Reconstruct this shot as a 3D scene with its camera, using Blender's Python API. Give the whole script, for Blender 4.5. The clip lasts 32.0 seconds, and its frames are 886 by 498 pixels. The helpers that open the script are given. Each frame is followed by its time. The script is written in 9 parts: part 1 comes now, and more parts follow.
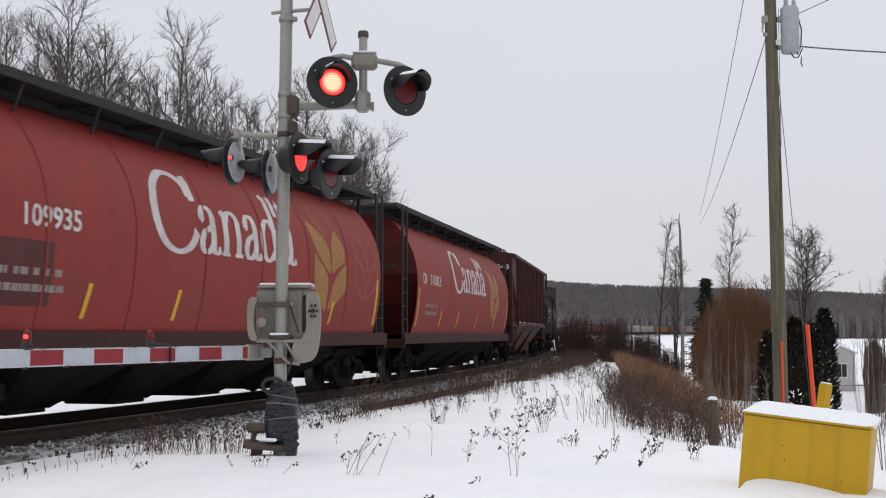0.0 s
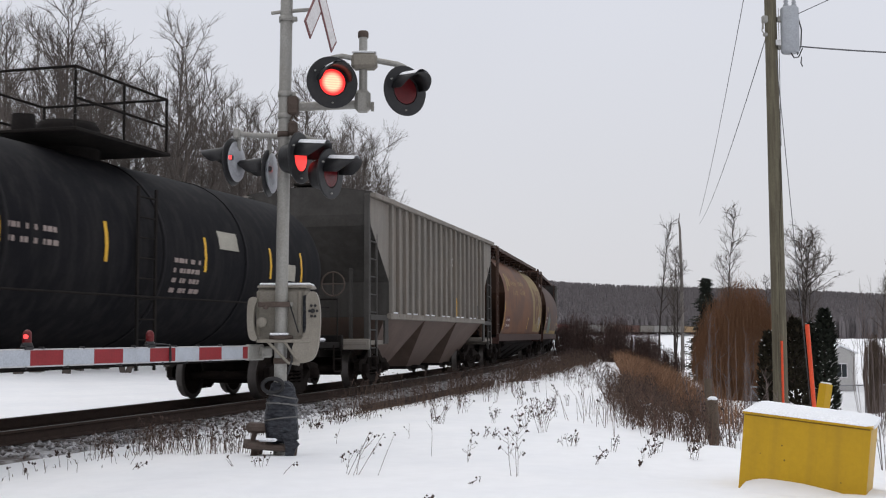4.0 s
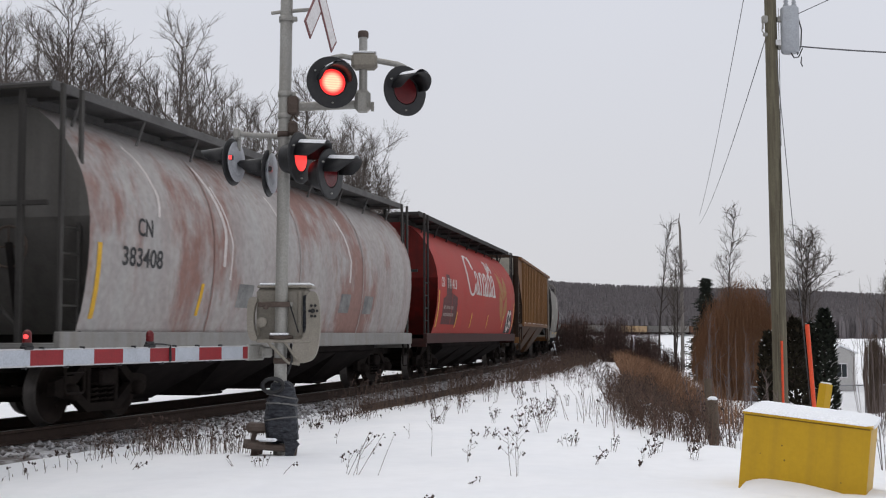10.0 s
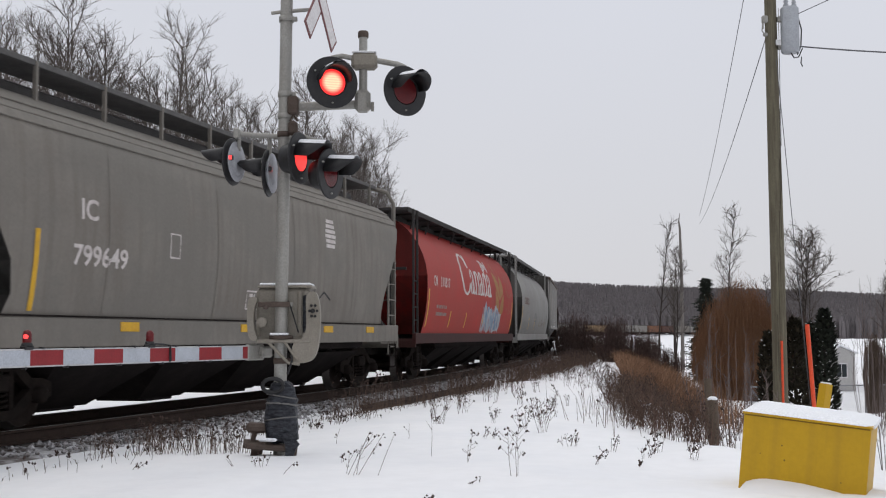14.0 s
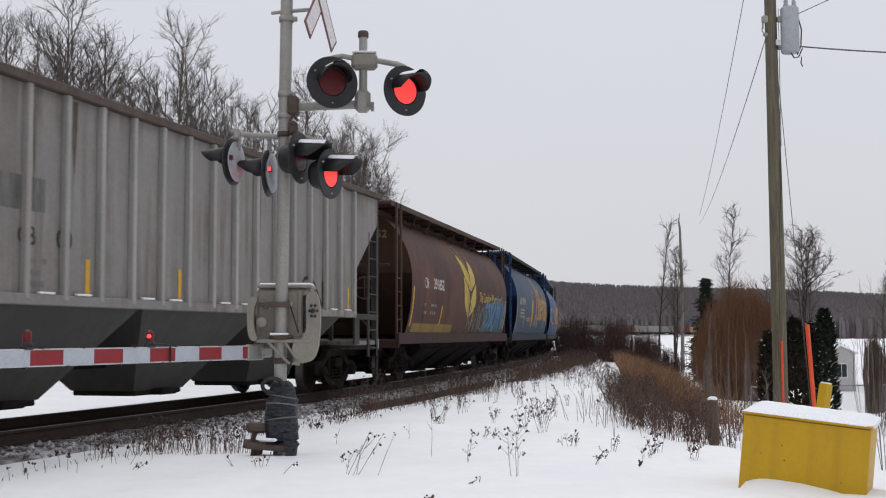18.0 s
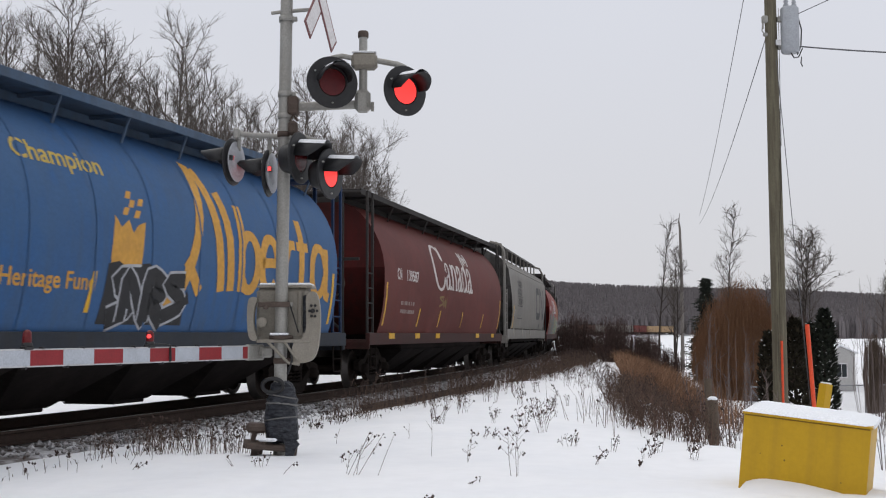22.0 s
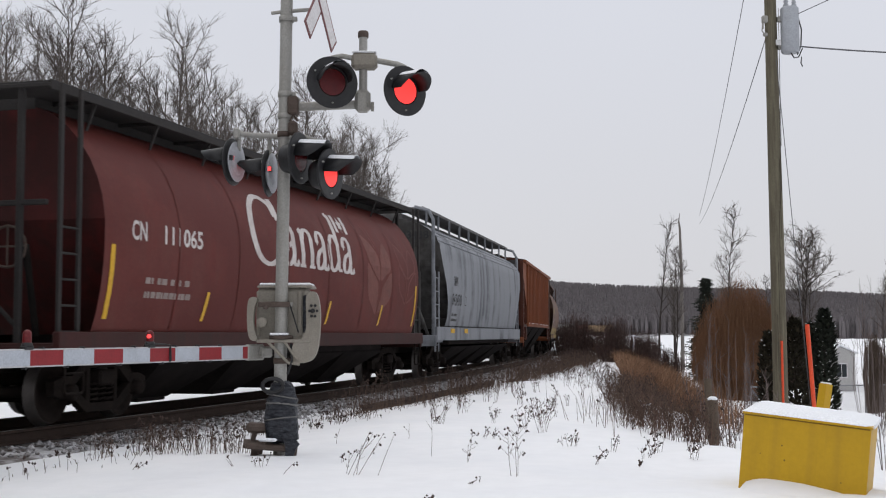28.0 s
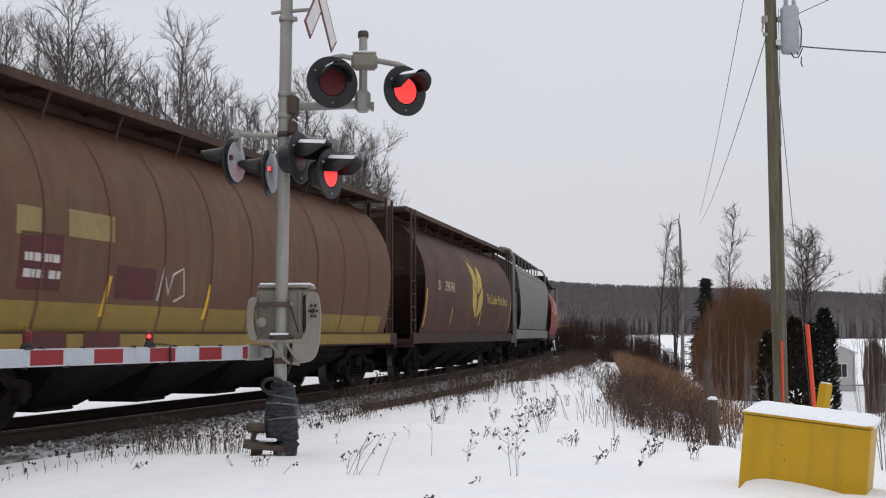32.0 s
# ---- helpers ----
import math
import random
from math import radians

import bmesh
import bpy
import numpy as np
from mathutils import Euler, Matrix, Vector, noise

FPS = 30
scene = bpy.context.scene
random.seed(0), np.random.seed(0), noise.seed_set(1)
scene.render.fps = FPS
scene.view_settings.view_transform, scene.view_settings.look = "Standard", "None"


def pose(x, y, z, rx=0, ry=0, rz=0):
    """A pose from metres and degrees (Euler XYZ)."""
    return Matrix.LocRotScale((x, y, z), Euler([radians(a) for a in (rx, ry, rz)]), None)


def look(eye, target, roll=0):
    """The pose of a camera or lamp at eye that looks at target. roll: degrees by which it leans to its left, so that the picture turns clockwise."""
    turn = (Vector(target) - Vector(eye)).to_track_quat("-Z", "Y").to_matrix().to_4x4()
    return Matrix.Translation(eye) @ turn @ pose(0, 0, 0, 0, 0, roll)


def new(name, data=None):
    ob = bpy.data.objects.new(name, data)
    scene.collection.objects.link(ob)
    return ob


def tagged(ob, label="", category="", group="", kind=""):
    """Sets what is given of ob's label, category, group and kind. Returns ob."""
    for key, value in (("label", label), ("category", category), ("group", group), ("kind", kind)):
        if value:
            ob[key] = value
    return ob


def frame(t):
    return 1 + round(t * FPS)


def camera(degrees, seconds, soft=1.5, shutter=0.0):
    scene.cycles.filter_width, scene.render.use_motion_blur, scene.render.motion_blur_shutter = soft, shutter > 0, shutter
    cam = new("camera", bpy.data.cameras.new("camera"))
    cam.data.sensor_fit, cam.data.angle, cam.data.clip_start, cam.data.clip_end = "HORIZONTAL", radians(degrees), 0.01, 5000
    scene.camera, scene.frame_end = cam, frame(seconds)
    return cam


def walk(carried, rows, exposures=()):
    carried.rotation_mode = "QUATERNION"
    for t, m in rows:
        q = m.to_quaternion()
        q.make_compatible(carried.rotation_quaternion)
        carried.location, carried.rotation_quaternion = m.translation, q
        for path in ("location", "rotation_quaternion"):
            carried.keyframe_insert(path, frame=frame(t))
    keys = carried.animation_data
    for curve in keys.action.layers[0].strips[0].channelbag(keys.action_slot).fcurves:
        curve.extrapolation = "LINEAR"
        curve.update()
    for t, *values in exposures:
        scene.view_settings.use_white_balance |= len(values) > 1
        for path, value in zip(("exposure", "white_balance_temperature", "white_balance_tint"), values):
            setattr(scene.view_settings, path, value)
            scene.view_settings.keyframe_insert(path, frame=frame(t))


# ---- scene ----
cam = camera(40.2, 32.0, soft=1.15, shutter=0.1)
EYE = (0.0, 0.0, 1.18)
walk(cam, [(0.0, look(EYE, (0, 10, 1.897), -0.2)), (32.0, look(EYE, (0, 10, 1.897), -0.2))],
     [(0.0, 0.05), (9.0, 0.0), (12.0, -0.02), (17.0, 0.0), (32.0, 0.01)])

# ---- world and light: an overcast winter day ----
world = bpy.data.worlds.new("overcast_sky")
scene.world = world
world.use_nodes = True
wn, wl = world.node_tree.nodes, world.node_tree.links
wn.clear()
w_out = wn.new("ShaderNodeOutputWorld")
w_bg = wn.new("ShaderNodeBackground")
w_sky = wn.new("ShaderNodeTexSky")
w_sky.sky_type, w_sky.sun_disc = "NISHITA", False
w_sky.sun_elevation, w_sky.sun_rotation = radians(32), radians(215)
w_sky.dust_density = 4.0
w_co = wn.new("ShaderNodeTexCoord")
w_sep = wn.new("ShaderNodeSeparateXYZ")
w_ramp = wn.new("ShaderNodeValToRGB")
w_ramp.color_ramp.elements[0].position, w_ramp.color_ramp.elements[0].color = 0.0, (0.73, 0.727, 0.757, 1)
w_ramp.color_ramp.elements[1].position, w_ramp.color_ramp.elements[1].color = 1.0, (1.06, 1.09, 1.14, 1)
mid_el = w_ramp.color_ramp.elements.new(0.28)
mid_el.color = (0.757, 0.775, 0.845, 1)
w_noise = wn.new("ShaderNodeTexNoise")
w_noise.inputs["Scale"].default_value, w_noise.inputs["Detail"].default_value = 1.6, 5
w_cl = wn.new("ShaderNodeMix")
w_cl.data_type, w_cl.blend_type = "RGBA", "MULTIPLY"
w_cl.inputs["Factor"].default_value = 0.14
w_mix = wn.new("ShaderNodeMix")
w_mix.data_type = "RGBA"
w_mix.inputs["Factor"].default_value = 0.05
w_scale = wn.new("ShaderNodeVectorMath")
w_scale.operation = "SCALE"
w_scale.inputs["Scale"].default_value = 0.1
wl.new(w_co.outputs["Generated"], w_sep.inputs[0])
wl.new(w_sep.outputs["Z"], w_ramp.inputs[0])
wl.new(w_co.outputs["Generated"], w_noise.inputs["Vector"])
wl.new(w_ramp.outputs[0], w_cl.inputs["A"])
wl.new(w_noise.outputs["Fac"], w_cl.inputs["B"])
wl.new(w_sky.outputs[0], w_scale.inputs[0])
wl.new(w_cl.outputs["Result"], w_mix.inputs["A"])
wl.new(w_scale.outputs[0], w_mix.inputs["B"])
wl.new(w_mix.outputs["Result"], w_bg.inputs["Color"])
w_bg.inputs["Strength"].default_value = 1.0
wl.new(w_bg.outputs[0], w_out.inputs[0])

sun = new("sun", bpy.data.lights.new("sun", "SUN"))
sun.data.energy, sun.data.angle, sun.data.color = 0.64, radians(50), (1.0, 0.955, 0.88)
sun.matrix_world = look((-3, 5, 14), (0, 0, 0))


# ---- materials ----
def mat(name, color, rough=0.7, metal=0.0, spot=None, spot_amount=0.5, scale=3.0, fine=40.0, stretch=(1, 1, 1),
        bump=0.15, spread=0.25, emit=None, power=0.0, gloss=0.3, grain_amount=0.35, island=0.0, obj_random=0.0, streak=None, streak_amount=0.6, streak_width=5.0, blotch=None, blotch_edge=(0.45, 0.57)):
    """Principled material: base colour with patches of a second colour, fine grain, optional run-down streaks."""
    m = bpy.data.materials.new(name)
    m.use_nodes = True
    n, l = m.node_tree.nodes, m.node_tree.links
    b = n["Principled BSDF"]
    b.inputs["Roughness"].default_value, b.inputs["Metallic"].default_value = rough, metal
    b.inputs["Specular IOR Level"].default_value = gloss
    co = n.new("ShaderNodeTexCoord")
    mp = n.new("ShaderNodeMapping")
    mp.inputs["Scale"].default_value = stretch
    l.new(co.outputs["Object"], mp.inputs[0])
    big, small = n.new("ShaderNodeTexNoise"), n.new("ShaderNodeTexNoise")
    big.inputs["Scale"].default_value, big.inputs["Detail"].default_value, big.inputs["Roughness"].default_value = scale, 6, 0.65
    small.inputs["Scale"].default_value, small.inputs["Detail"].default_value = fine, 3
    l.new(mp.outputs[0], big.inputs["Vector"])
    l.new(co.outputs["Object"], small.inputs["Vector"])
    if obj_random or streak:
        oi = n.new("ShaderNodeObjectInfo")
        add = n.new("ShaderNodeVectorMath")
        add.operation = "MULTIPLY_ADD"
        comb = n.new("ShaderNodeCombineXYZ")
        for k in range(3):
            l.new(oi.outputs["Random"], comb.inputs[k])
        add.inputs[1].default_value = (37, 23, 11)
        l.new(comb.outputs[0], add.inputs[0])
        l.new(mp.outputs[0], add.inputs[2])
        l.new(add.outputs[0], big.inputs["Vector"])
    ramp = n.new("ShaderNodeValToRGB")
    ramp.color_ramp.elements[0].position, ramp.color_ramp.elements[1].position = 0.5 - spread / 2, 0.5 + spread / 2
    l.new(big.outputs["Fac"], ramp.inputs[0])
    mix = n.new("ShaderNodeMix")
    mix.data_type = "RGBA"
    spot = spot or tuple(c * 0.6 for c in color)
    mix.inputs["A"].default_value, mix.inputs["B"].default_value = (*color, 1), (*spot, 1)
    fac = n.new("ShaderNodeMath")
    fac.operation = "MULTIPLY"
    fac.inputs[1].default_value = spot_amount
    l.new(ramp.outputs[0], fac.inputs[0])
    l.new(fac.outputs[0], mix.inputs["Factor"])
    last = mix.outputs["Result"]
    if streak:
        st = n.new("ShaderNodeTexNoise")
        st.inputs["Scale"].default_value, st.inputs["Detail"].default_value = 1.0, 4
        m2 = n.new("ShaderNodeMapping")
        m2.inputs["Scale"].default_value = (streak_width, streak_width, streak_width * 0.055)
        l.new(add.outputs[0], m2.inputs[0])
        l.new(m2.outputs[0], st.inputs["Vector"])
        r2 = n.new("ShaderNodeValToRGB")
        r2.color_ramp.elements[0].position, r2.color_ramp.elements[1].position = 0.46, 0.62
        l.new(st.outputs["Fac"], r2.inputs[0])
        f2 = n.new("ShaderNodeMath")
        f2.operation = "MULTIPLY"
        f2.inputs[1].default_value = streak_amount
        l.new(r2.outputs[0], f2.inputs[0])
        mx = n.new("ShaderNodeMix")
        mx.data_type = "RGBA"
        l.new(last, mx.inputs["A"])
        mx.inputs["B"].default_value = (*streak, 1)
        l.new(f2.outputs[0], mx.inputs["Factor"])
        last = mx.outputs["Result"]
    if blotch:
        # wide weathered areas with a ragged edge
        bn = n.new("ShaderNodeTexNoise")
        bn.inputs["Scale"].default_value, bn.inputs["Detail"].default_value, bn.inputs["Roughness"].default_value = 0.55, 9, 0.68
        bm2 = n.new("ShaderNodeMapping")
        bm2.inputs["Scale"].default_value, bm2.inputs["Location"].default_value = (0.7, 0.7, 1.0), (5.0, 1.0, 3.0)
        l.new(add.outputs[0], bm2.inputs[0])
        l.new(bm2.outputs[0], bn.inputs["Vector"])
        r3 = n.new("ShaderNodeValToRGB")
        r3.color_ramp.elements[0].position, r3.color_ramp.elements[1].position = blotch_edge
        l.new(bn.outputs["Fac"], r3.inputs[0])
        f3 = n.new("ShaderNodeMath")
        f3.operation = "MULTIPLY"
        f3.inputs[1].default_value = 0.8
        l.new(r3.outputs[0], f3.inputs[0])
        mb3 = n.new("ShaderNodeMix")
        mb3.data_type = "RGBA"
        l.new(last, mb3.inputs["A"])
        mb3.inputs["B"].default_value = (*blotch, 1)
        l.new(f3.outputs[0], mb3.inputs["Factor"])
        last = mb3.outputs["Result"]
    grain = n.new("ShaderNodeMix")
    grain.data_type, grain.blend_type = "RGBA", "MULTIPLY"
    grain.inputs["Factor"].default_value = grain_amount
    l.new(last, grain.inputs["A"])
    g2 = n.new("ShaderNodeMapRange")
    g2.inputs["From Min"].default_value, g2.inputs["From Max"].default_value = 0.3, 0.7
    g2.inputs["To Min"].default_value, g2.inputs["To Max"].default_value = 0.6, 1.25
    l.new(small.outputs["Fac"], g2.inputs["Value"])
    l.new(g2.outputs[0], grain.inputs["B"])
    last = grain.outputs["Result"]
    if island or obj_random:
        src = n.new("ShaderNodeNewGeometry").outputs["Random Per Island"] if island else oi.outputs["Random"]
        mr = n.new("ShaderNodeMapRange")
        k = island or obj_random
        mr.inputs["To Min"].default_value, mr.inputs["To Max"].default_value = 1 - k, 1 + k
        l.new(src, mr.inputs["Value"])
        ml = n.new("ShaderNodeMix")
        ml.data_type, ml.blend_type = "RGBA", "MULTIPLY"
        ml.inputs["Factor"].default_value = 1.0
        l.new(last, ml.inputs["A"])
        l.new(mr.outputs[0], ml.inputs["B"])
        last = ml.outputs["Result"]
    l.new(last, b.inputs["Base Color"])
    if bump:
        bp = n.new("ShaderNodeBump")
        bp.inputs["Strength"].default_value, bp.inputs["Distance"].default_value = bump, 0.02
        l.new(small.outputs["Fac"], bp.inputs["Height"])
        l.new(bp.outputs[0], b.inputs["Normal"])
    if emit:
        b.inputs["Emission Color"].default_value = (*emit, 1)
        b.inputs["Emission Strength"].default_value = power
    return m


def paint(name, color, dirt=(0.10, 0.07, 0.05), amount=0.3, streak_amount=0.25, rough=0.62, spot_amount=0.45, streak=None, scale=0.8, streak_width=5.0, blotch=None):
    """Weathered freight car paint with faded patches and run-down streaks."""
    return mat(name, color, rough, 0.0, spot=tuple(c * (1 - amount) + d * amount for c, d in zip(color, dirt)), spot_amount=spot_amount + 0.3,
               scale=scale, fine=22.0, bump=0.05, spread=0.35, gloss=0.18, grain_amount=0.18, streak=streak or dirt, streak_amount=streak_amount, streak_width=streak_width, blotch=blotch or tuple(c * 0.72 + 0.06 * sum(color) / 3 for c in color))


M = {}
M["snow"] = mat("snow", (0.85, 0.85, 0.872), 0.6, spot=(0.77, 0.78, 0.815), scale=0.5, fine=5.0, bump=0.25, spot_amount=0.6, gloss=0.2, grain_amount=0.06)
M["snow_cap"] = mat("snow_cap", (0.86, 0.87, 0.90), 0.55, spot=(0.8, 0.82, 0.87), scale=3, fine=60.0, bump=0.4)
M["ballast"] = mat("ballast", (0.12, 0.105, 0.10), 0.9, spot=(0.66, 0.66, 0.68), spot_amount=0.85, scale=2.6, fine=18.0, bump=1.0, spread=0.22)
M["stone"] = mat("stone", (0.115, 0.100, 0.094), 0.9, spot=(0.60, 0.60, 0.62), spot_amount=0.72, scale=6, fine=30.0, bump=0.4, island=0.45)
M["rail"] = mat("rail_steel", (0.050, 0.034, 0.028), 0.75, 0.1, gloss=0.1, spot=(0.028, 0.021, 0.018), scale=6, fine=70, bump=0.2)
M["rail_top"] = mat("rail_top_steel", (0.30, 0.29, 0.28), 0.35, 0.9, scale=8)
M["tie"] = mat("tie_wood", (0.07, 0.05, 0.04), 0.9, spot=(0.45, 0.45, 0.47), spot_amount=0.35, scale=3, fine=30, stretch=(1, 6, 6), bump=0.5, obj_random=0.3)
M["galv"] = mat("galvanised_steel", (0.33, 0.325, 0.305), 0.5, 0.25, spot=(0.24, 0.22, 0.19), scale=5, fine=50, bump=0.1, stretch=(1, 1, 0.3))
M["beige"] = mat("beige_enamel", (0.255, 0.232, 0.196), 0.5, spot=(0.16, 0.14, 0.11), scale=4, fine=60, bump=0.1, spot_amount=0.4)
M["black"] = mat("black_enamel", (0.019, 0.019, 0.021), 0.45, spot=(0.035, 0.034, 0.034), scale=5, fine=50, bump=0.08)
M["silver"] = mat("aluminium_paint", (0.42, 0.43, 0.46), 0.55, 0.15, spot=(0.25, 0.25, 0.27), scale=6, fine=50, bump=0.08)
M["lens_dark"] = mat("unlit_red_lens", (0.11, 0.010, 0.012), 0.25, spot=(0.06, 0.006, 0.008), scale=20, fine=120, bump=0.2)
M["led_a"] = mat("lit_red_lamp", (0.5, 0.02, 0.02), 0.4, emit=(1.0, 0.055, 0.05), power=1.15, bump=0)
M["led_small"] = mat("lit_small_lamp", (0.5, 0.02, 0.02), 0.4, emit=(1.0, 0.06, 0.06), power=1.8, bump=0)
M["lens_gate"] = mat("unlit_gate_lamp", (0.13, 0.010, 0.012), 0.3, scale=20, fine=90)
M["stripe_red"] = mat("red_reflective_sheet", (0.27, 0.020, 0.026), 0.5, spot=(0.20, 0.018, 0.022), scale=6, fine=60, bump=0.05)
M["stripe_white"] = mat("white_reflective_sheet", (0.45, 0.48, 0.53), 0.5, spot=(0.36, 0.38, 0.42), scale=6, fine=60, bump=0.05)
M["arm_edge"] = mat("aluminium_arm", (0.55, 0.55, 0.56), 0.45, 0.3, scale=6)
M["tape"] = mat("dark_plastic_wrap", (0.014, 0.015, 0.019), 0.4, gloss=0.15, spot=(0.085, 0.09, 0.105), spot_amount=0.6, scale=9, fine=25, stretch=(1, 1, 4), bump=0.8)
M["rust_brown"] = mat("rusty_metal", (0.075, 0.055, 0.045), 0.8, spot=(0.13, 0.10, 0.085), scale=8, fine=60, bump=0.3)
M["sign"] = mat("white_sign_sheet", (0.72, 0.70, 0.70), 0.5, spot=(0.6, 0.56, 0.56), scale=6)
M["sign_edge"] = mat("red_sign_edge", (0.22, 0.10, 0.10), 0.6, scale=6)
M["yellow"] = mat("yellow_painted_plywood", (0.53, 0.315, 0.010), 0.5, spot=(0.42, 0.25, 0.012), scale=1.6, fine=30, stretch=(1, 1, .5), bump=0.08, spot_amount=0.6, grain_amount=0.10, streak=(0.30, 0.18, 0.02), streak_amount=0.25, streak_width=9.0)
M["mud_and_shade"] = mat("mud_and_lid_shade", (0.22, 0.135, 0.02), 0.8, scale=20)
M["orange"] = mat("orange_plastic", (0.75, 0.085, 0.03), 0.4, spot=(0.6, 0.07, 0.03), scale=5)
M["polewood"] = mat("weathered_pole_wood", (0.16, 0.145, 0.10), 0.85, spot=(0.085, 0.07, 0.05), scale=3, fine=40, stretch=(5, 5, 0.35), bump=0.5, spot_amount=0.8)
M["postwood"] = mat("grey_post_wood", (0.11, 0.085, 0.062), 0.9, spot=(0.08, 0.06, 0.05), scale=4, fine=40, stretch=(4, 4, 0.4), bump=0.5)
M["greypole"] = mat("silvered_pole_wood", (0.205, 0.185, 0.170), 0.9, spot=(0.14, 0.125, 0.115), scale=3, fine=40, stretch=(4, 4, 0.4), bump=0.3)
M["transformer"] = mat("grey_transformer", (0.38, 0.40, 0.43), 0.45, 0.1, spot=(0.3, 0.31, 0.33), scale=4)
M["wire"] = mat("weathered_wire", (0.12, 0.12, 0.13), 0.6, 0.3, scale=5, bump=0)
M["bark"] = mat("grey_bark", (0.125, 0.106, 0.094), 0.9, spot=(0.06, 0.050, 0.044), scale=3, fine=30, stretch=(2, 2, 0.5), bump=0.5, obj_random=0.2)
M["twig"] = mat("bare_twigs", (0.128, 0.110, 0.100), 0.9, spot=(0.085, 0.072, 0.066), scale=2, fine=20, bump=0, obj_random=0.2)
M["bark_dark"] = mat("dark_bark", (0.05, 0.04, 0.034), 0.9, scale=3, fine=30, bump=0.4)
M["willow"] = mat("orange_brown_twigs", (0.205, 0.104, 0.055), 0.9, spot=(0.15, 0.076, 0.044), scale=1.5, fine=12, bump=0, island=0.22)
M["shrub"] = mat("purple_brown_twigs", (0.072, 0.045, 0.040), 0.9, spot=(0.095, 0.064, 0.055), scale=1.0, fine=10, bump=0, island=0.35)
M["drygrass"] = mat("tan_dry_grass", (0.205, 0.115, 0.066), 0.9, spot=(0.135, 0.074, 0.047), scale=0.7, fine=8, bump=0, island=0.4)
M["weed"] = mat("dead_weed_stems", (0.088, 0.056, 0.043), 0.9, spot=(0.15, 0.105, 0.075), scale=5, fine=20, bump=0, island=0.35)
M["weedhead"] = mat("dead_seed_heads", (0.055, 0.036, 0.030), 0.95, scale=20, bump=0, island=0.4)
M["cedar"] = mat("cedar_foliage", (0.020, 0.025, 0.018), 0.9, spot=(0.030, 0.033, 0.022), scale=4, fine=20, bump=0.3, island=0.5)
M["cedar_brown"] = mat("brownish_cedar_foliage", (0.034, 0.027, 0.016), 0.9, spot=(0.020, 0.019, 0.011), scale=4, fine=20, bump=0.3, island=0.5)
M["spruce"] = mat("spruce_foliage", (0.024, 0.029, 0.022), 0.9, spot=(0.028, 0.034, 0.024), scale=4, fine=20, bump=0.3, island=0.5)
M["burlap"] = mat("brown_wrapped_shrub", (0.115, 0.085, 0.065), 0.95, scale=4, fine=30, stretch=(6, 6, 0.6), bump=0.5)
# Distance haze is mixed into both wood colours, paler than the near trees
M["farwood"] = mat("hazed_bare_wood", (0.160, 0.145, 0.150), 1.0, spot=(0.136, 0.122, 0.126), scale=0.02, fine=0.3, bump=0, island=0.07)
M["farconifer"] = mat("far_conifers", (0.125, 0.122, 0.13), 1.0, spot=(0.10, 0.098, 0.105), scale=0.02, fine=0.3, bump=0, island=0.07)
M["siding"] = mat("pale_grey_siding", (0.46, 0.45, 0.44), 0.7, spot=(0.38, 0.37, 0.36), scale=2, fine=20)
M["glass_dark"] = mat("dark_window_glass", (0.03, 0.035, 0.04), 0.12, scale=2, bump=0)
M["trimwhite"] = mat("white_trim", (0.7, 0.7, 0.7), 0.6, scale=4)
M["fence"] = mat("fence_wire", (0.30, 0.30, 0.32), 0.5, 0.4, scale=5, bump=0)
# Truck, wheel, underframe and hopper colours hold the shade under the cars
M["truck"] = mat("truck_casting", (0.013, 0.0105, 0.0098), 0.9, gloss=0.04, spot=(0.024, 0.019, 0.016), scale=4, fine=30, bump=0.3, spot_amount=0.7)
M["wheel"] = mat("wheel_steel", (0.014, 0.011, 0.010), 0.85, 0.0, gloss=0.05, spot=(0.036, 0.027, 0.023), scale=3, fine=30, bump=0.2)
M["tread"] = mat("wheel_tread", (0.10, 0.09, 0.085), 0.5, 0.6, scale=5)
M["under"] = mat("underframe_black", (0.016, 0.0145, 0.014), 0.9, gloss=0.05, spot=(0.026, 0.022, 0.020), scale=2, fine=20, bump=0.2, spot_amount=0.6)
M["hopper_shade"] = mat("shaded_hopper", (0.024, 0.020, 0.019), 0.9, gloss=0.05, spot=(0.012, 0.010, 0.010), scale=1.3, fine=20, bump=0.15, spot_amount=0.8)
M["walk_grey"] = mat("grey_steel_grating", (0.105, 0.101, 0.099), 0.7, spot=(0.05, 0.047, 0.045), scale=3, fine=30, bump=0.2)
M["white_letter"] = mat("white_stencil_paint", (0.62, 0.58, 0.56), 0.6, spot=(0.42, 0.36, 0.34), scale=2.5, fine=14, spot_amount=0.6)
M["grey_letter"] = mat("faded_stencil_paint", (0.30, 0.24, 0.22), 0.7, scale=3, fine=14)
M["black_letter"] = mat("black_stencil_paint", (0.035, 0.035, 0.037), 0.6, scale=3, fine=14)
M["weed_red"] = mat("red_brown_weed_stems", (0.105, 0.056, 0.043), 0.9, spot=(0.14, 0.09, 0.066), scale=5, fine=20, bump=0, island=0.4)
M["sapling"] = mat("grey_brown_saplings", (0.17, 0.135, 0.125), 0.9, spot=(0.10, 0.075, 0.07), scale=2, fine=20, bump=0, island=0.3)
M["yellow_dim"] = mat("worn_yellow_stencil", (0.24, 0.165, 0.055), 0.7, spot=(0.14, 0.09, 0.045), scale=2.5, fine=14, spot_amount=0.8)
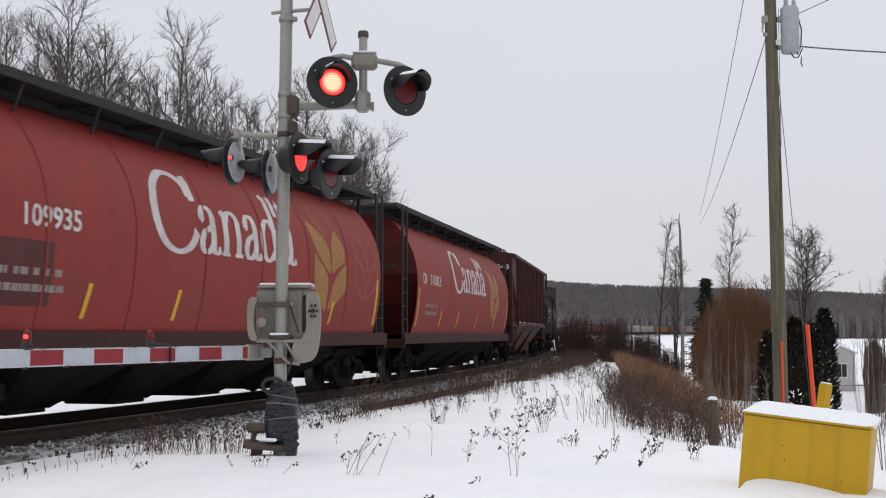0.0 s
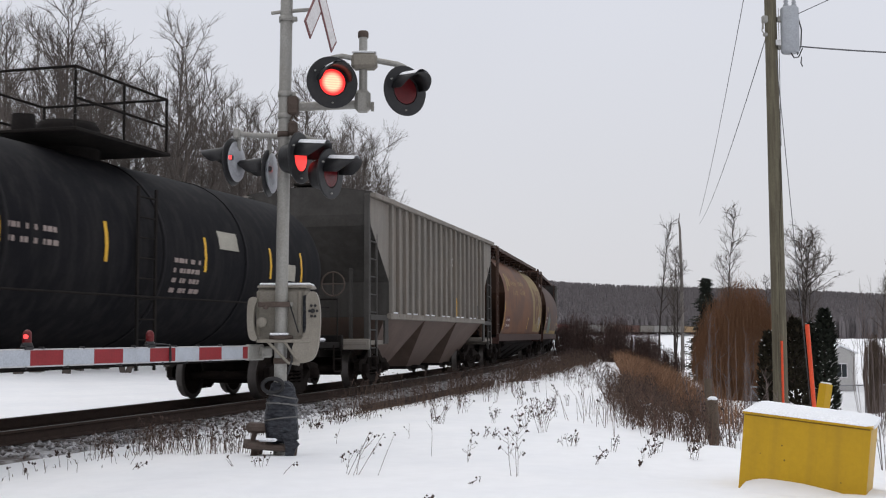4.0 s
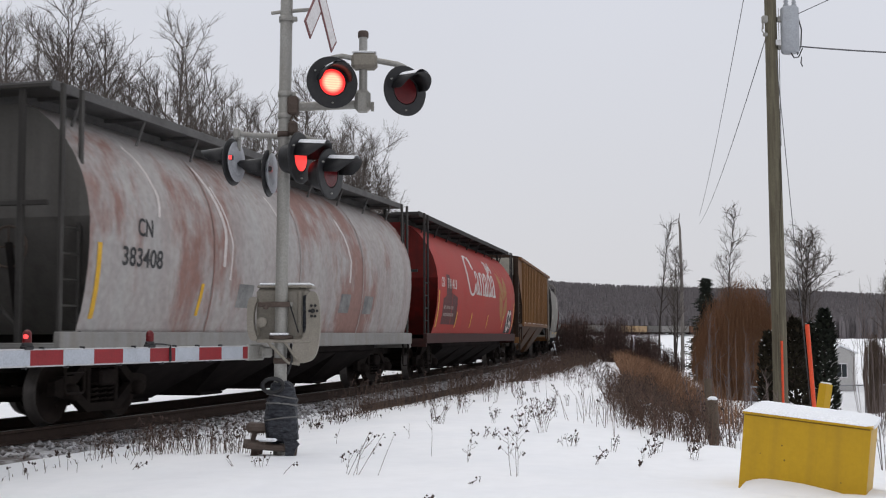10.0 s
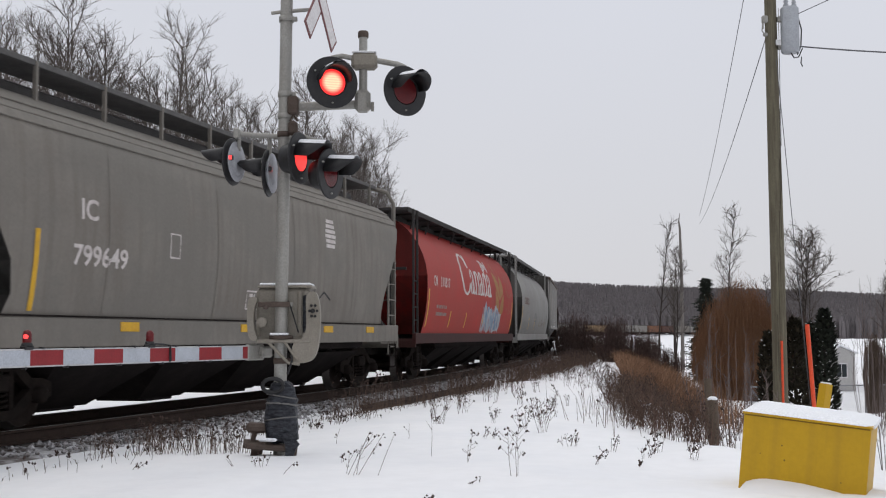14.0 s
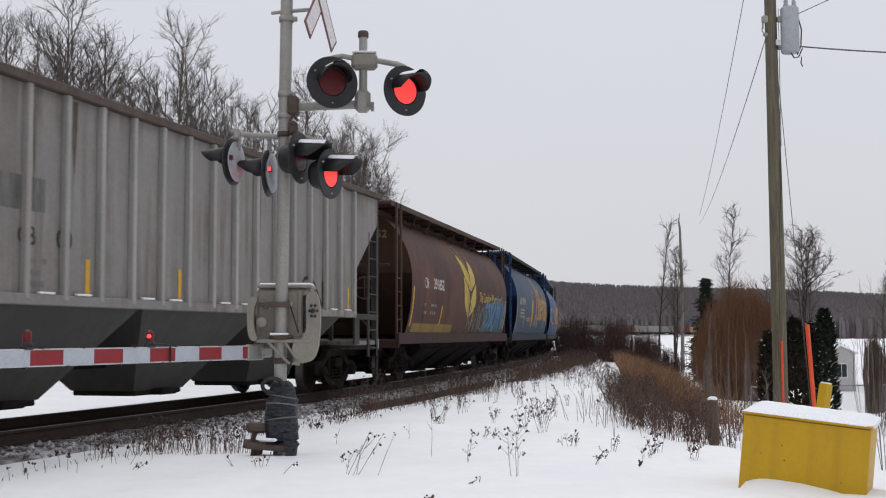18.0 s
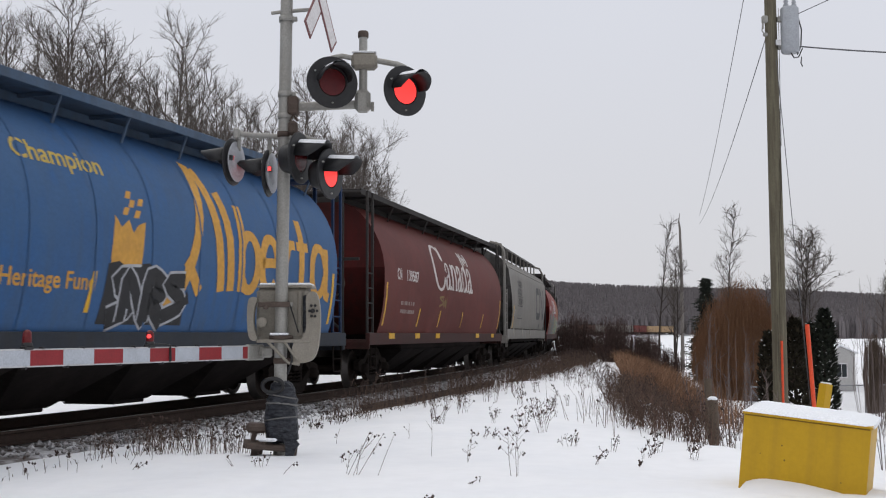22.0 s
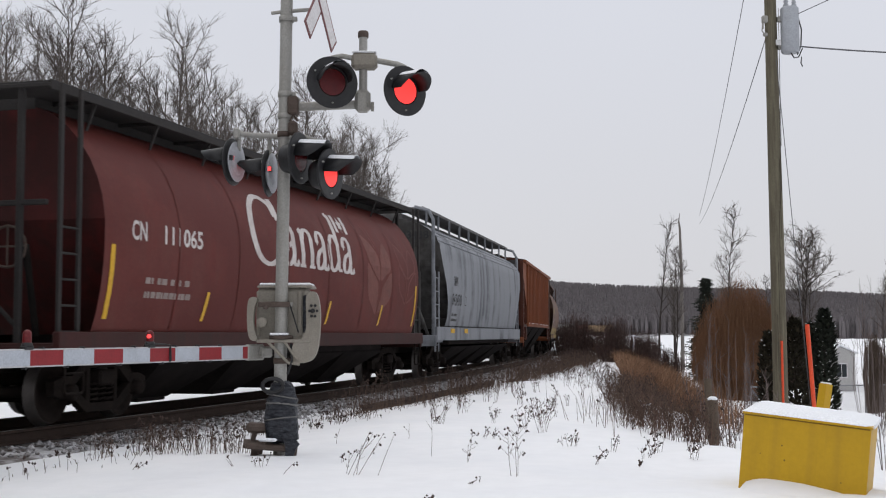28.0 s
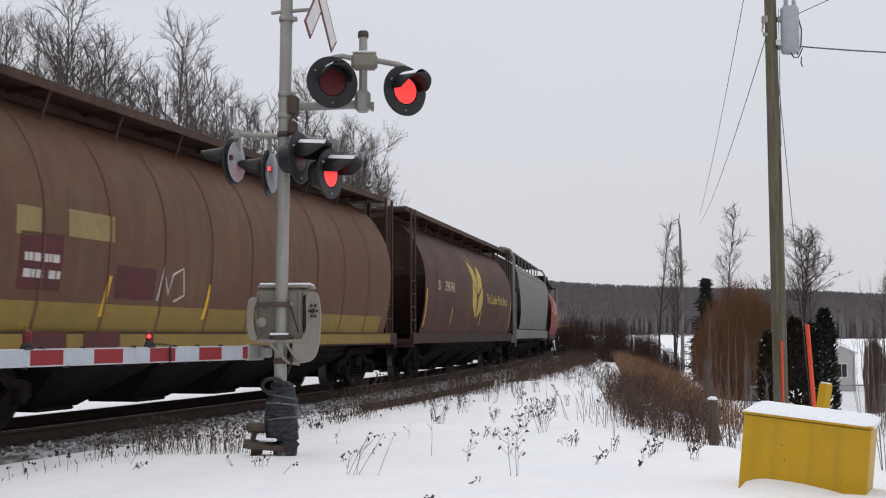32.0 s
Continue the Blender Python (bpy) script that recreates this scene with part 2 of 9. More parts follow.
M["cream_letter"] = mat("cream_stencil_paint", (0.50, 0.43, 0.30), 0.6, spot=(0.33, 0.26, 0.18), scale=2.5, fine=14)
M["yellow_letter"] = mat("yellow_stencil_paint", (0.55, 0.40, 0.07), 0.6, spot=(0.36, 0.25, 0.07), scale=2.5, fine=14)
M["gold_letter"] = mat("ochre_wheat_paint", (0.34, 0.17, 0.05), 0.65, spot=(0.27, 0.11, 0.05), scale=1.5, fine=14)
M["gold_faded"] = mat("faded_wheat_outline", (0.33, 0.10, 0.06), 0.65, scale=1.5, fine=14)
M["orange_letter"] = mat("orange_yellow_paint", (0.58, 0.30, 0.05), 0.6, spot=(0.42, 0.22, 0.05), scale=2, fine=14)
M["yellow_tape"] = mat("yellow_reflector", (0.66, 0.38, 0.02), 0.5, spot=(0.5, 0.27, 0.02), scale=4)
M["patch_dark"] = mat("dark_repaint_patch", (0.09, 0.018, 0.018), 0.6, scale=2)
M["patch_grey"] = mat("pale_repaint_patch", (0.34, 0.32, 0.27), 0.6, scale=2)
M["graf_blue"] = mat("blue_spray", (0.10, 0.18, 0.29), 0.6, spot=(0.35, 0.42, 0.5), scale=2.5, spot_amount=0.8)
M["graf_green"] = mat("green_spray", (0.13, 0.21, 0.16), 0.6, spot=(0.1, 0.16, 0.14), scale=2.5, spot_amount=0.8)
M["graf_lime"] = mat("lime_spray", (0.27, 0.26, 0.09), 0.6, spot=(0.25, 0.3, 0.12), scale=2.5)
M["graf_pink"] = mat("pink_spray", (0.30, 0.15, 0.17), 0.6, spot=(0.4, 0.2, 0.2), scale=2.5)
M["graf_silver"] = mat("silver_spray", (0.42, 0.43, 0.46), 0.5, spot=(0.2, 0.2, 0.22), scale=2.5)
M["graf_black"] = mat("black_spray", (0.02, 0.02, 0.022), 0.6, scale=3)


def lamp_face_material():
    """A lit lamp insert seen straight on: pale centre, red rim, fine rows of emitters."""
    m = bpy.data.materials.new("lit_lamp_insert")
    m.use_nodes = True
    n, l = m.node_tree.nodes, m.node_tree.links
    b = n["Principled BSDF"]
    b.inputs["Base Color"].default_value = (0.4, 0.02, 0.02, 1)
    co = n.new("ShaderNodeTexCoord")
    ln = n.new("ShaderNodeVectorMath")
    ln.operation = "LENGTH"
    l.new(co.outputs["Object"], ln.inputs[0])
    rp = n.new("ShaderNodeValToRGB")
    rp.color_ramp.elements[0].position, rp.color_ramp.elements[0].color = 0.072, (1.0, 0.66, 0.42, 1)
    rp.color_ramp.elements[1].position, rp.color_ramp.elements[1].color = 0.122, (1.0, 0.03, 0.03, 1)
    l.new(ln.outputs["Value"], rp.inputs[0])
    wv = n.new("ShaderNodeTexWave")
    wv.bands_direction = "Z"
    wv.inputs["Scale"].default_value = 12.0
    l.new(co.outputs["Object"], wv.inputs["Vector"])
    mr = n.new("ShaderNodeMapRange")
    mr.inputs["To Min"].default_value, mr.inputs["To Max"].default_value = 1.0, 1.35
    l.new(wv.outputs["Fac"], mr.inputs["Value"])
    l.new(rp.outputs[0], b.inputs["Emission Color"])
    l.new(mr.outputs[0], b.inputs["Emission Strength"])
    return m


M["led_bright"] = lamp_face_material()


# ---- mesh helpers ----
class MB:
    """Collects vertices and faces of one mesh."""

    def __init__(self):
        self.v, self.f, self.s, self.mi = [], [], [], []

    def add(self, verts, faces, smooth=False, slot=0):
        k = len(self.v)
        self.v += [tuple(p) for p in verts]
        self.f += [tuple(i + k for i in q) for q in faces]
        self.s += [smooth] * len(faces)
        self.mi += [slot] * len(faces)
        return self

    def box(self, c, size, bevel=0.0, m=None, slot=0):
        hx, hy, hz = (a / 2 for a in size)
        b = min(bevel, hx * 0.9, hy * 0.9, hz * 0.9)
        c = Vector(c)
        cor = [(x, y, z) for x in (-1, 1) for y in (-1, 1) for z in (-1, 1)]
        if b <= 0:
            vs = [Vector((x * hx, y * hy, z * hz)) for x, y, z in cor]
            fs = [(0, 1, 3, 2), (4, 6, 7, 5), (0, 4, 5, 1), (2, 3, 7, 6), (0, 2, 6, 4), (1, 5, 7, 3)]
        else:
            vs = []
            for x, y, z in cor:
                vs += [Vector((x * hx, y * (hy - b), z * (hz - b))), Vector((x * (hx - b), y * hy, z * (hz - b))), Vector((x * (hx - b), y * (hy - b), z * hz))]
            loop = {0: (0, 1, 3, 2), 1: (0, 4, 5, 1), 2: (0, 2, 6, 4)}
            loop2 = {0: (4, 6, 7, 5), 1: (2, 3, 7, 6), 2: (1, 5, 7, 3)}
            fs = [tuple(i * 3 + a for i in loop[a]) for a in range(3)] + [tuple(i * 3 + a for i in loop2[a]) for a in range(3)]
            for i in range(8):
                fs.append((i * 3, i * 3 + 1, i * 3 + 2))
                for a, bit in ((0, 4), (1, 2), (2, 1)):
                    j = i ^ bit
                    if j > i:
                        p, q = [k for k in range(3) if k != a]
                        fs.append((i * 3 + p, j * 3 + p, j * 3 + q, i * 3 + q))
        vs = [(m @ v if m else v) + c for v in vs]
        return self.add(vs, fs, False, slot)

    def tube(self, pts, radii, sides=8, caps=True, smooth=True, slot=0):
        pts = [Vector(p) for p in pts]
        if not isinstance(radii, (list, tuple)):
            radii = [radii] * len(pts)
        vs, fs = [], []
        side = None
        for i, p in enumerate(pts):
            d = (pts[min(i + 1, len(pts) - 1)] - pts[max(i - 1, 0)])
            d = d.normalized() if d.length > 1e-9 else Vector((0, 0, 1))
            if side is None:
                side = d.orthogonal().normalized()
            side = (side - d * side.dot(d))
            side = side.normalized() if side.length > 1e-6 else d.orthogonal().normalized()
            up = d.cross(side)
            for k in range(sides):
                a = 2 * math.pi * k / sides
                vs.append(p + (side * math.cos(a) + up * math.sin(a)) * radii[i])
        for i in range(len(pts) - 1):
            for k in range(sides):
                fs.append((i * sides + k, i * sides + (k + 1) % sides, (i + 1) * sides + (k + 1) % sides, (i + 1) * sides + k))
        self.add(vs, fs, smooth, slot)
        if caps:
            self.add(vs[:sides], [tuple(range(sides - 1, -1, -1))], False, slot)
            self.add(vs[-sides:], [tuple(range(sides))], False, slot)
        return self

    def lathe(self, prof, axis_m, sides=24, smooth=True, slot=0):
        """prof: (radius, height) along the local z of axis_m."""
        vs, fs = [], []
        for r, h in prof:
            for k in range(sides):
                a = 2 * math.pi * k / sides
                vs.append(axis_m @ Vector((r * math.cos(a), r * math.sin(a), h)))
        for i in range(len(prof) - 1):
            for k in range(sides):
                fs.append((i * sides + k, i * sides + (k + 1) % sides, (i + 1) * sides + (k + 1) % sides, (i + 1) * sides + k))
        return self.add(vs, fs, smooth, slot)

    def prism(self, poly, y0, y1, slot=0):
        """poly: (x, z) outline, drawn out along y."""
        n = len(poly)
        vs = [(x, y0, z) for x, z in poly] + [(x, y1, z) for x, z in poly]
        fs = [tuple(range(n)), tuple(range(2 * n - 1, n - 1, -1))] + [(i, (i + 1) % n, n + (i + 1) % n, n + i) for i in range(n)]
        return self.add(vs, fs, False, slot)

    def mesh(self, name, mats, fix=True):
        me = bpy.data.meshes.new(name)
        me.from_pydata(self.v, [], self.f)
        for mm in (mats if isinstance(mats, (list, tuple)) else [mats]):
            me.materials.append(mm)
        me.polygons.foreach_set("use_smooth", self.s)
        me.polygons.foreach_set("material_index", self.mi)
        if fix and len(self.f) < 20000:
            bm = bmesh.new()
            bm.from_mesh(me)
            bmesh.ops.recalc_face_normals(bm, faces=bm.faces)
            bm.to_mesh(me)
            bm.free()
        me.update()
        return me


def part(name, mb, material, parent, label="", m=None):
    """One mesh object under a thing or part; mb is an MB or a ready mesh."""
    me = mb if isinstance(mb, bpy.types.Mesh) else mb.mesh(name, material)
    ob = new(name, me)
    ob.parent = parent
    if m is not None:
        ob.matrix_basis = m
    if label:
        ob["label"] = label
    return ob


def thing(name, label, category, m=None, group="", kind="", data=None):
    ob = new(name, data)
    if m is not None:
        ob.matrix_basis = m
    return tagged(ob, label, category, group, kind)


def single(name, mb, material, label, category, m=None, group="", kind=""):
    me = mb if isinstance(mb, bpy.types.Mesh) else mb.mesh(name, material)
    return thing(name, label, category, m, group, kind, me)


# ---- the track's line: curvature along its length ----
S0, STEP = -480, 1.0
S_AX = np.arange(S0, 1300, STEP)
KAPPA = np.interp(S_AX, [-60, -15, 10, 30, 50, 80, 120, 160, 250, 330, 640, 760],
                  [0, .00308, .00384, .00222, .00218, .00156, .0008, 0, 0, -.0016, -.0016, 0])
_c = np.cumsum(KAPPA) * STEP
HEAD = 0.2739 - (_c - _c[-S0])
_x, _y = np.cumsum(np.sin(HEAD)) * STEP, np.cumsum(np.cos(HEAD)) * STEP
TX, TY = _x - _x[-S0] - 4.978, _y - _y[-S0] + 20.0
TZ = np.interp(S_AX, [200, 560], [0.0, 1.6])


def on_track(s, lateral=0.0, z=0.0):
    """A point of the track; lateral is positive on the side of the camera."""
    h = float(np.interp(s, S_AX, HEAD))
    return Vector((float(np.interp(s, S_AX, TX)) + math.cos(h) * lateral, float(np.interp(s, S_AX, TY)) - math.sin(h) * lateral,
                   float(np.interp(s, S_AX, TZ)) + z))


def track_pose(s, lateral=0.0, z=0.0):
    """Local x along the track, y to its far side, z up."""
    h = float(np.interp(s, S_AX, HEAD))
    return Matrix.Translation(on_track(s, lateral, z)) @ Matrix.Rotation(math.pi / 2 - h, 4, "Z")


def track_coords(x, y):
    """Arc length and lateral offset of ground points."""
    x, y = np.asarray(x, float).ravel(), np.asarray(y, float).ravel()
    best = np.empty(len(x), int)
    for a in range(0, len(x), 4000):
        d = (x[a:a + 4000, None] - TX[None]) ** 2 + (y[a:a + 4000, None] - TY[None]) ** 2
        best[a:a + 4000] = d.argmin(1)
    dx, dy, h = x - TX[best], y - TY[best], HEAD[best]
    return S_AX[best] + dx * np.sin(h) + dy * np.cos(h), dx * np.cos(h) - dy * np.sin(h), TZ[best]


def wob(x, y, k, seed=0.0):
    return np.sin(x * k + 1.3 * np.sin(y * k * 0.7 + seed)) * np.cos(y * k * 1.1 + seed * 2 + np.sin(x * k * 0.6))


def ground_z(x, y):
    x, y = np.asarray(x, float).ravel(), np.asarray(y, float).ravel()
    s, l, tz = track_coords(x, y)
    edge = np.interp(s, [-30, -8, -5, -4, -2.3, .6, 4.2, 12.3, 30, 43, 60], [12, 11.6, 10.4, 9.75, 8.5, 7.75, 7.2, 6.35, 5.2, 4.7, 4.6])
    bed = np.interp(np.abs(l), [0, 1.5, 2.4, 3.2], [-0.30, -0.24, -0.24, -0.17])
    right = np.interp(l - edge, [0, 0.5, 3.5, 7, 60], [-0.11, -0.16, -1.15, -1.35, -1.7])
    near = np.where(l < edge, np.interp(l, [3.0, 5.0], [-0.17, -0.10]), right)
    left = np.interp(-l, [1.5, 2.5, 5, 9, 40], [-0.22, -0.22, -0.45, -0.5, 0.3])
    z = np.where(np.abs(l) < 3.0, bed, np.where(l > 0, near, left))
    z = z + tz * np.exp(-np.clip(np.abs(l) - 3, 0, None) / 12.0)
    far = np.hypot(x, y)
    rough_amt = np.clip((np.abs(l) - 2.2) / 1.5, 0, 1)
    z = z + rough_amt * (0.022 * wob(x, y, 1.9) + 0.012 * wob(x, y, 5.3, 2.0) + 0.035 * wob(x, y, 0.6, 1.0))
    hill = np.clip((y - 820) / 700, 0, 1)
    hill = hill * hill * (3 - 2 * hill)
    z = z + hill * (52 + 7 * wob(x, y, 0.0042, 1.0) + 4 * wob(x, y, 0.011, 3.0) - np.clip(x, 0, 900) * 0.022)
    return z + np.where(far > 300, 0.3 * wob(x, y, 0.02), 0)


def gz(x, y):
    return float(ground_z([x], [y])[0])


def build_ground():
    n = 260
    u = np.linspace(-1, 1, n)
    ax = 7.0 * np.sinh(u * 7.1)
    ay = 7.0 * np.sinh(u * 7.1)
    gx, gy = np.meshgrid(ax + 1.0, ay + 16.0)
    z = ground_z(gx, gy)
    verts = np.column_stack([gx.ravel(), gy.ravel(), z])
    idx = np.arange(n * n).reshape(n, n)
    faces = np.stack([idx[:-1, :-1], idx[:-1, 1:], idx[1:, 1:], idx[1:, :-1]], -1).reshape(-1, 4)
    me = bpy.data.meshes.new("ground")
    me.from_pydata(verts.tolist(), [], faces.tolist())
    me.materials.append(M["snow"])
    me.polygons.foreach_set("use_smooth", [True] * len(me.polygons))
    thing("ground", "snow-covered ground beside the railway, rising to wooded hills", "ground", kind="structure", data=me)


build_ground()


def sweep(prof, s_list, mat_, name, closed=True, smooth=False):
    """Draw a (lateral, z) profile along the track."""
    mb = MB()
    n = len(prof)
    for s in s_list:
        for l, z in prof:
            mb.v.append(tuple(on_track(s, l, z)))
    for i in range(len(s_list) - 1):
        for k in range(n if closed else n - 1):
            mb.f.append((i * n + k, i * n + (k + 1) % n, (i + 1) * n + (k + 1) % n, (i + 1) * n + k))
    if closed:
        mb.f.append(tuple(range(n)))
        mb.f.append(tuple((len(s_list) - 1) * n + k for k in range(n)))
    mb.s, mb.mi = [smooth] * len(mb.f), [0] * len(mb.f)
    return mb.mesh(name, mat_)


S_NEAR = [-480, -300, -160, -90, -60] + list(range(-45, 180, 3)) + list(range(180, 1290, 15))


def build_track():
    bed = thing("track_bed", "snow-dusted grey stone ballast under the railway track", "ballast", kind="structure",
                data=sweep([(-2.3, -0.5), (-1.75, -0.215), (-0.5, -0.205), (0.5, -0.205), (1.75, -0.215), (2.6, -0.5)], S_NEAR, M["ballast"], "track_bed", False))
    tr = thing("railway_track", "curved single railway track of rusty rails on wooden ties", "railway track", kind="structure")
    for side in (-1, 1):
        c = side * 0.7535
        rail = [(c - .07, -.18), (c + .07, -.18), (c + .07, -.165), (c + .012, -.14), (c + .012, -.045), (c + .037, -.035), (c + .037, -.006), (c + .028, 0),
                (c - .028, 0), (c - .037, -.006), (c - .037, -.035), (c - .012, -.045), (c - .012, -.14), (c - .07, -.165)]
        part("rail", sweep(rail, S_NEAR, M["rail"], "rail"), None, tr, "rusty brown steel rail")
        part("rail_head", sweep([(c - .026, 0), (c + .026, 0), (c + .024, .003), (c - .024, .003)], S_NEAR, M["rail_top"], "rail_head"), None, tr, "polished running surface")
    tie = MB().box((0, 0, -0.275), (0.23, 2.6, 0.18), 0.012).mesh("tie", M["tie"])
    rng = random.Random(3)
    for k in range(240):
        s = -24 + k * 0.58
        part("tie", tie, None, tr, m=track_pose(s + rng.uniform(-.03, .03)) @ pose(0, rng.uniform(-.05, .05), rng.uniform(-.012, .004), 0, 0, rng.uniform(-1.5, 1.5)))
    # loose ballast stones along the near shoulder and between the ties
    mb = MB()
    for k in range(9000):
        s = -14 + 62 * rng.random() ** 1.4
        l = rng.choice((rng.uniform(0.9, 2.85), rng.uniform(1.2, 2.45), rng.uniform(-2, 1.2)))
        if abs(abs(l) - 0.7535) < 0.11:
            continue
        z = -0.20 if abs(l) < 1.75 else -0.205 - 0.10 * (abs(l) - 1.75)
        r = rng.uniform(0.022, 0.052)
        p = on_track(s, l, z + rng.uniform(-.005, .022))
        # towards the road the snow reaches closer to the rail
        if l > 1.55 + 1.3 * min(1, max(0, (p.x + 5.0) / 3.2)) + rng.gauss(0, .18):
            continue
        vs = [p + Vector((rng.uniform(.6, 1.15) * r * a, rng.uniform(.6, 1.15) * r * b, rng.uniform(.5, .95) * r * c)) for a, b, c in
              ((1, 0, 0), (-1, 0, 0), (0, 1, 0), (0, -1, 0), (0, 0, 1), (0, 0, -1))]
        mb.add(vs, [(0, 2, 4), (2, 1, 4), (1, 3, 4), (3, 0, 4), (2, 0, 5), (1, 2, 5), (3, 1, 5), (0, 3, 5)])
    single("ballast_stones", mb.mesh("ballast_stones", M["stone"], False), None, "loose grey ballast stones dusted with snow beside the rail", "stones", kind="stuff")
    spare = [(2.72, -.24), (2.90, -.24), (2.86, -.20), (2.83, -.18), (2.83, -.12), (2.86, -.10), (2.85, -.07), (2.77, -.07), (2.76, -.10), (2.79, -.12), (2.79, -.18), (2.76, -.20)]
    single("spare_rail", sweep(spare, [3.0 + 1.5 * k for k in range(9)], M["rail"], "spare_rail"), None, "rusty spare rail lying on the snowy ballast shoulder", "rail")


build_track()


# ---- the train ----
# Gaps between the cars along the track at the clip's start, and the way the train has gone
GAPS = [9.49, 27.56, 45.31, 63.24, 80.12, 98.2, 116.47, 134.75, 151.82, 169.64, 188.12, 206.41, 224.82, 242.64, 261.04, 279.17, 297.58, 315.39,
        334.5, 353.42, 371.26, 389.3, 407.5, 426.06, 443.82, 462.31, 480.51, 498.88]
BOUNDS = [GAPS[0] - 18.2] + GAPS + [GAPS[-1] + 18.7 * (k + 1) for k in range(25)]
T_AX = np.linspace(0, 32, 641)
V_AX = np.interp(T_AX, [0, 8, 16, 24, 32], [14.27, 13.83, 14.05, 14.32, 14.33])
GONE = np.concatenate([[0], np.cumsum((V_AX[1:] + V_AX[:-1]) / 2 * 0.05)])


def gone(t):
    return float(np.interp(t, T_AX, GONE))


CYL = [(1.22, 1.39), (1.5, 1.475), (1.8, 1.535), (2.1, 1.572), (2.4, 1.59), (2.75, 1.59), (3.05, 1.545), (3.3, 1.47), (3.55, 1.355), (3.8, 1.19), (4.0, 1.01), (4.15, 0.82), (4.27, 0.58), (4.33, 0.3)]
FLOW = [(1.38, 1.42), (1.7, 1.48), (2.1, 1.53), (2.6, 1.56), (3.1, 1.55), (3.5, 1.52), (3.72, 1.50), (3.76, 1.46), (3.9, 1.42), (3.94, 1.36), (4.1, 1.22), (4.25, 0.98), (4.38, 0.62), (4.43, 0.3)]
RIB = [(1.62, 1.44), (2.4, 1.44), (3.2, 1.44), (4.0, 1.44), (4.28, 1.44), (4.30, 1.50), (4.40, 1.50), (4.42, 1.40), (4.50, 0.9), (4.54, 0.3)]


def width_at(prof, z):
    return float(np.interp(z, [p[0] for p in prof], [p[1] for p in prof]))


def shell(prof, ends, nx=14, recess=None):
    """Sides and roof of a car body, and its two end walls. ends(z) is the half length at that height."""
    mb, walls = MB(), (MB(), MB())
    n = len(prof)
    for side in (-1, 1):
        k0 = len(mb.v)
        for z, y in prof:
            e = ends(z)
            mb.v += [(-e + 2 * e * i / nx, side * y, z) for i in range(nx + 1)]
        for r in range(n - 1):
            for i in range(nx):
                a = k0 + r * (nx + 1) + i
                q = (a, a + 1, a + nx + 2, a + nx + 1)
                mb.f.append(q if side < 0 else q[::-1])
    top = (n - 1) * (nx + 1)
    for i in range(nx):
        mb.f.append((top + i, top + i + 1, 2 * n * (nx + 1) - (nx + 1) + i + 1, 2 * n * (nx + 1) - (nx + 1) + i))
    mb.s, mb.mi = [True] * len(mb.f), [0] * len(mb.f)
    for w, sg in zip(walls, (-1, 1)):
        # the end sheet slopes in under the car below its middle
        xs = [sg * (ends(z) - .004 - (recess(z) if recess else 0.0)) for z, _ in prof]
        rows = [((x, -y + .003, z), (x, y - .003, z)) for x, (z, y) in zip(xs, prof)]
        w.add([p for r in rows for p in r], [(2 * i, 2 * i + 1, 2 * i + 3, 2 * i + 2) for i in range(n - 1)])
    return mb, walls


MESHES = {}


def cached(key, make):
    if key not in MESHES:
        MESHES[key] = make()
    return MESHES[key]


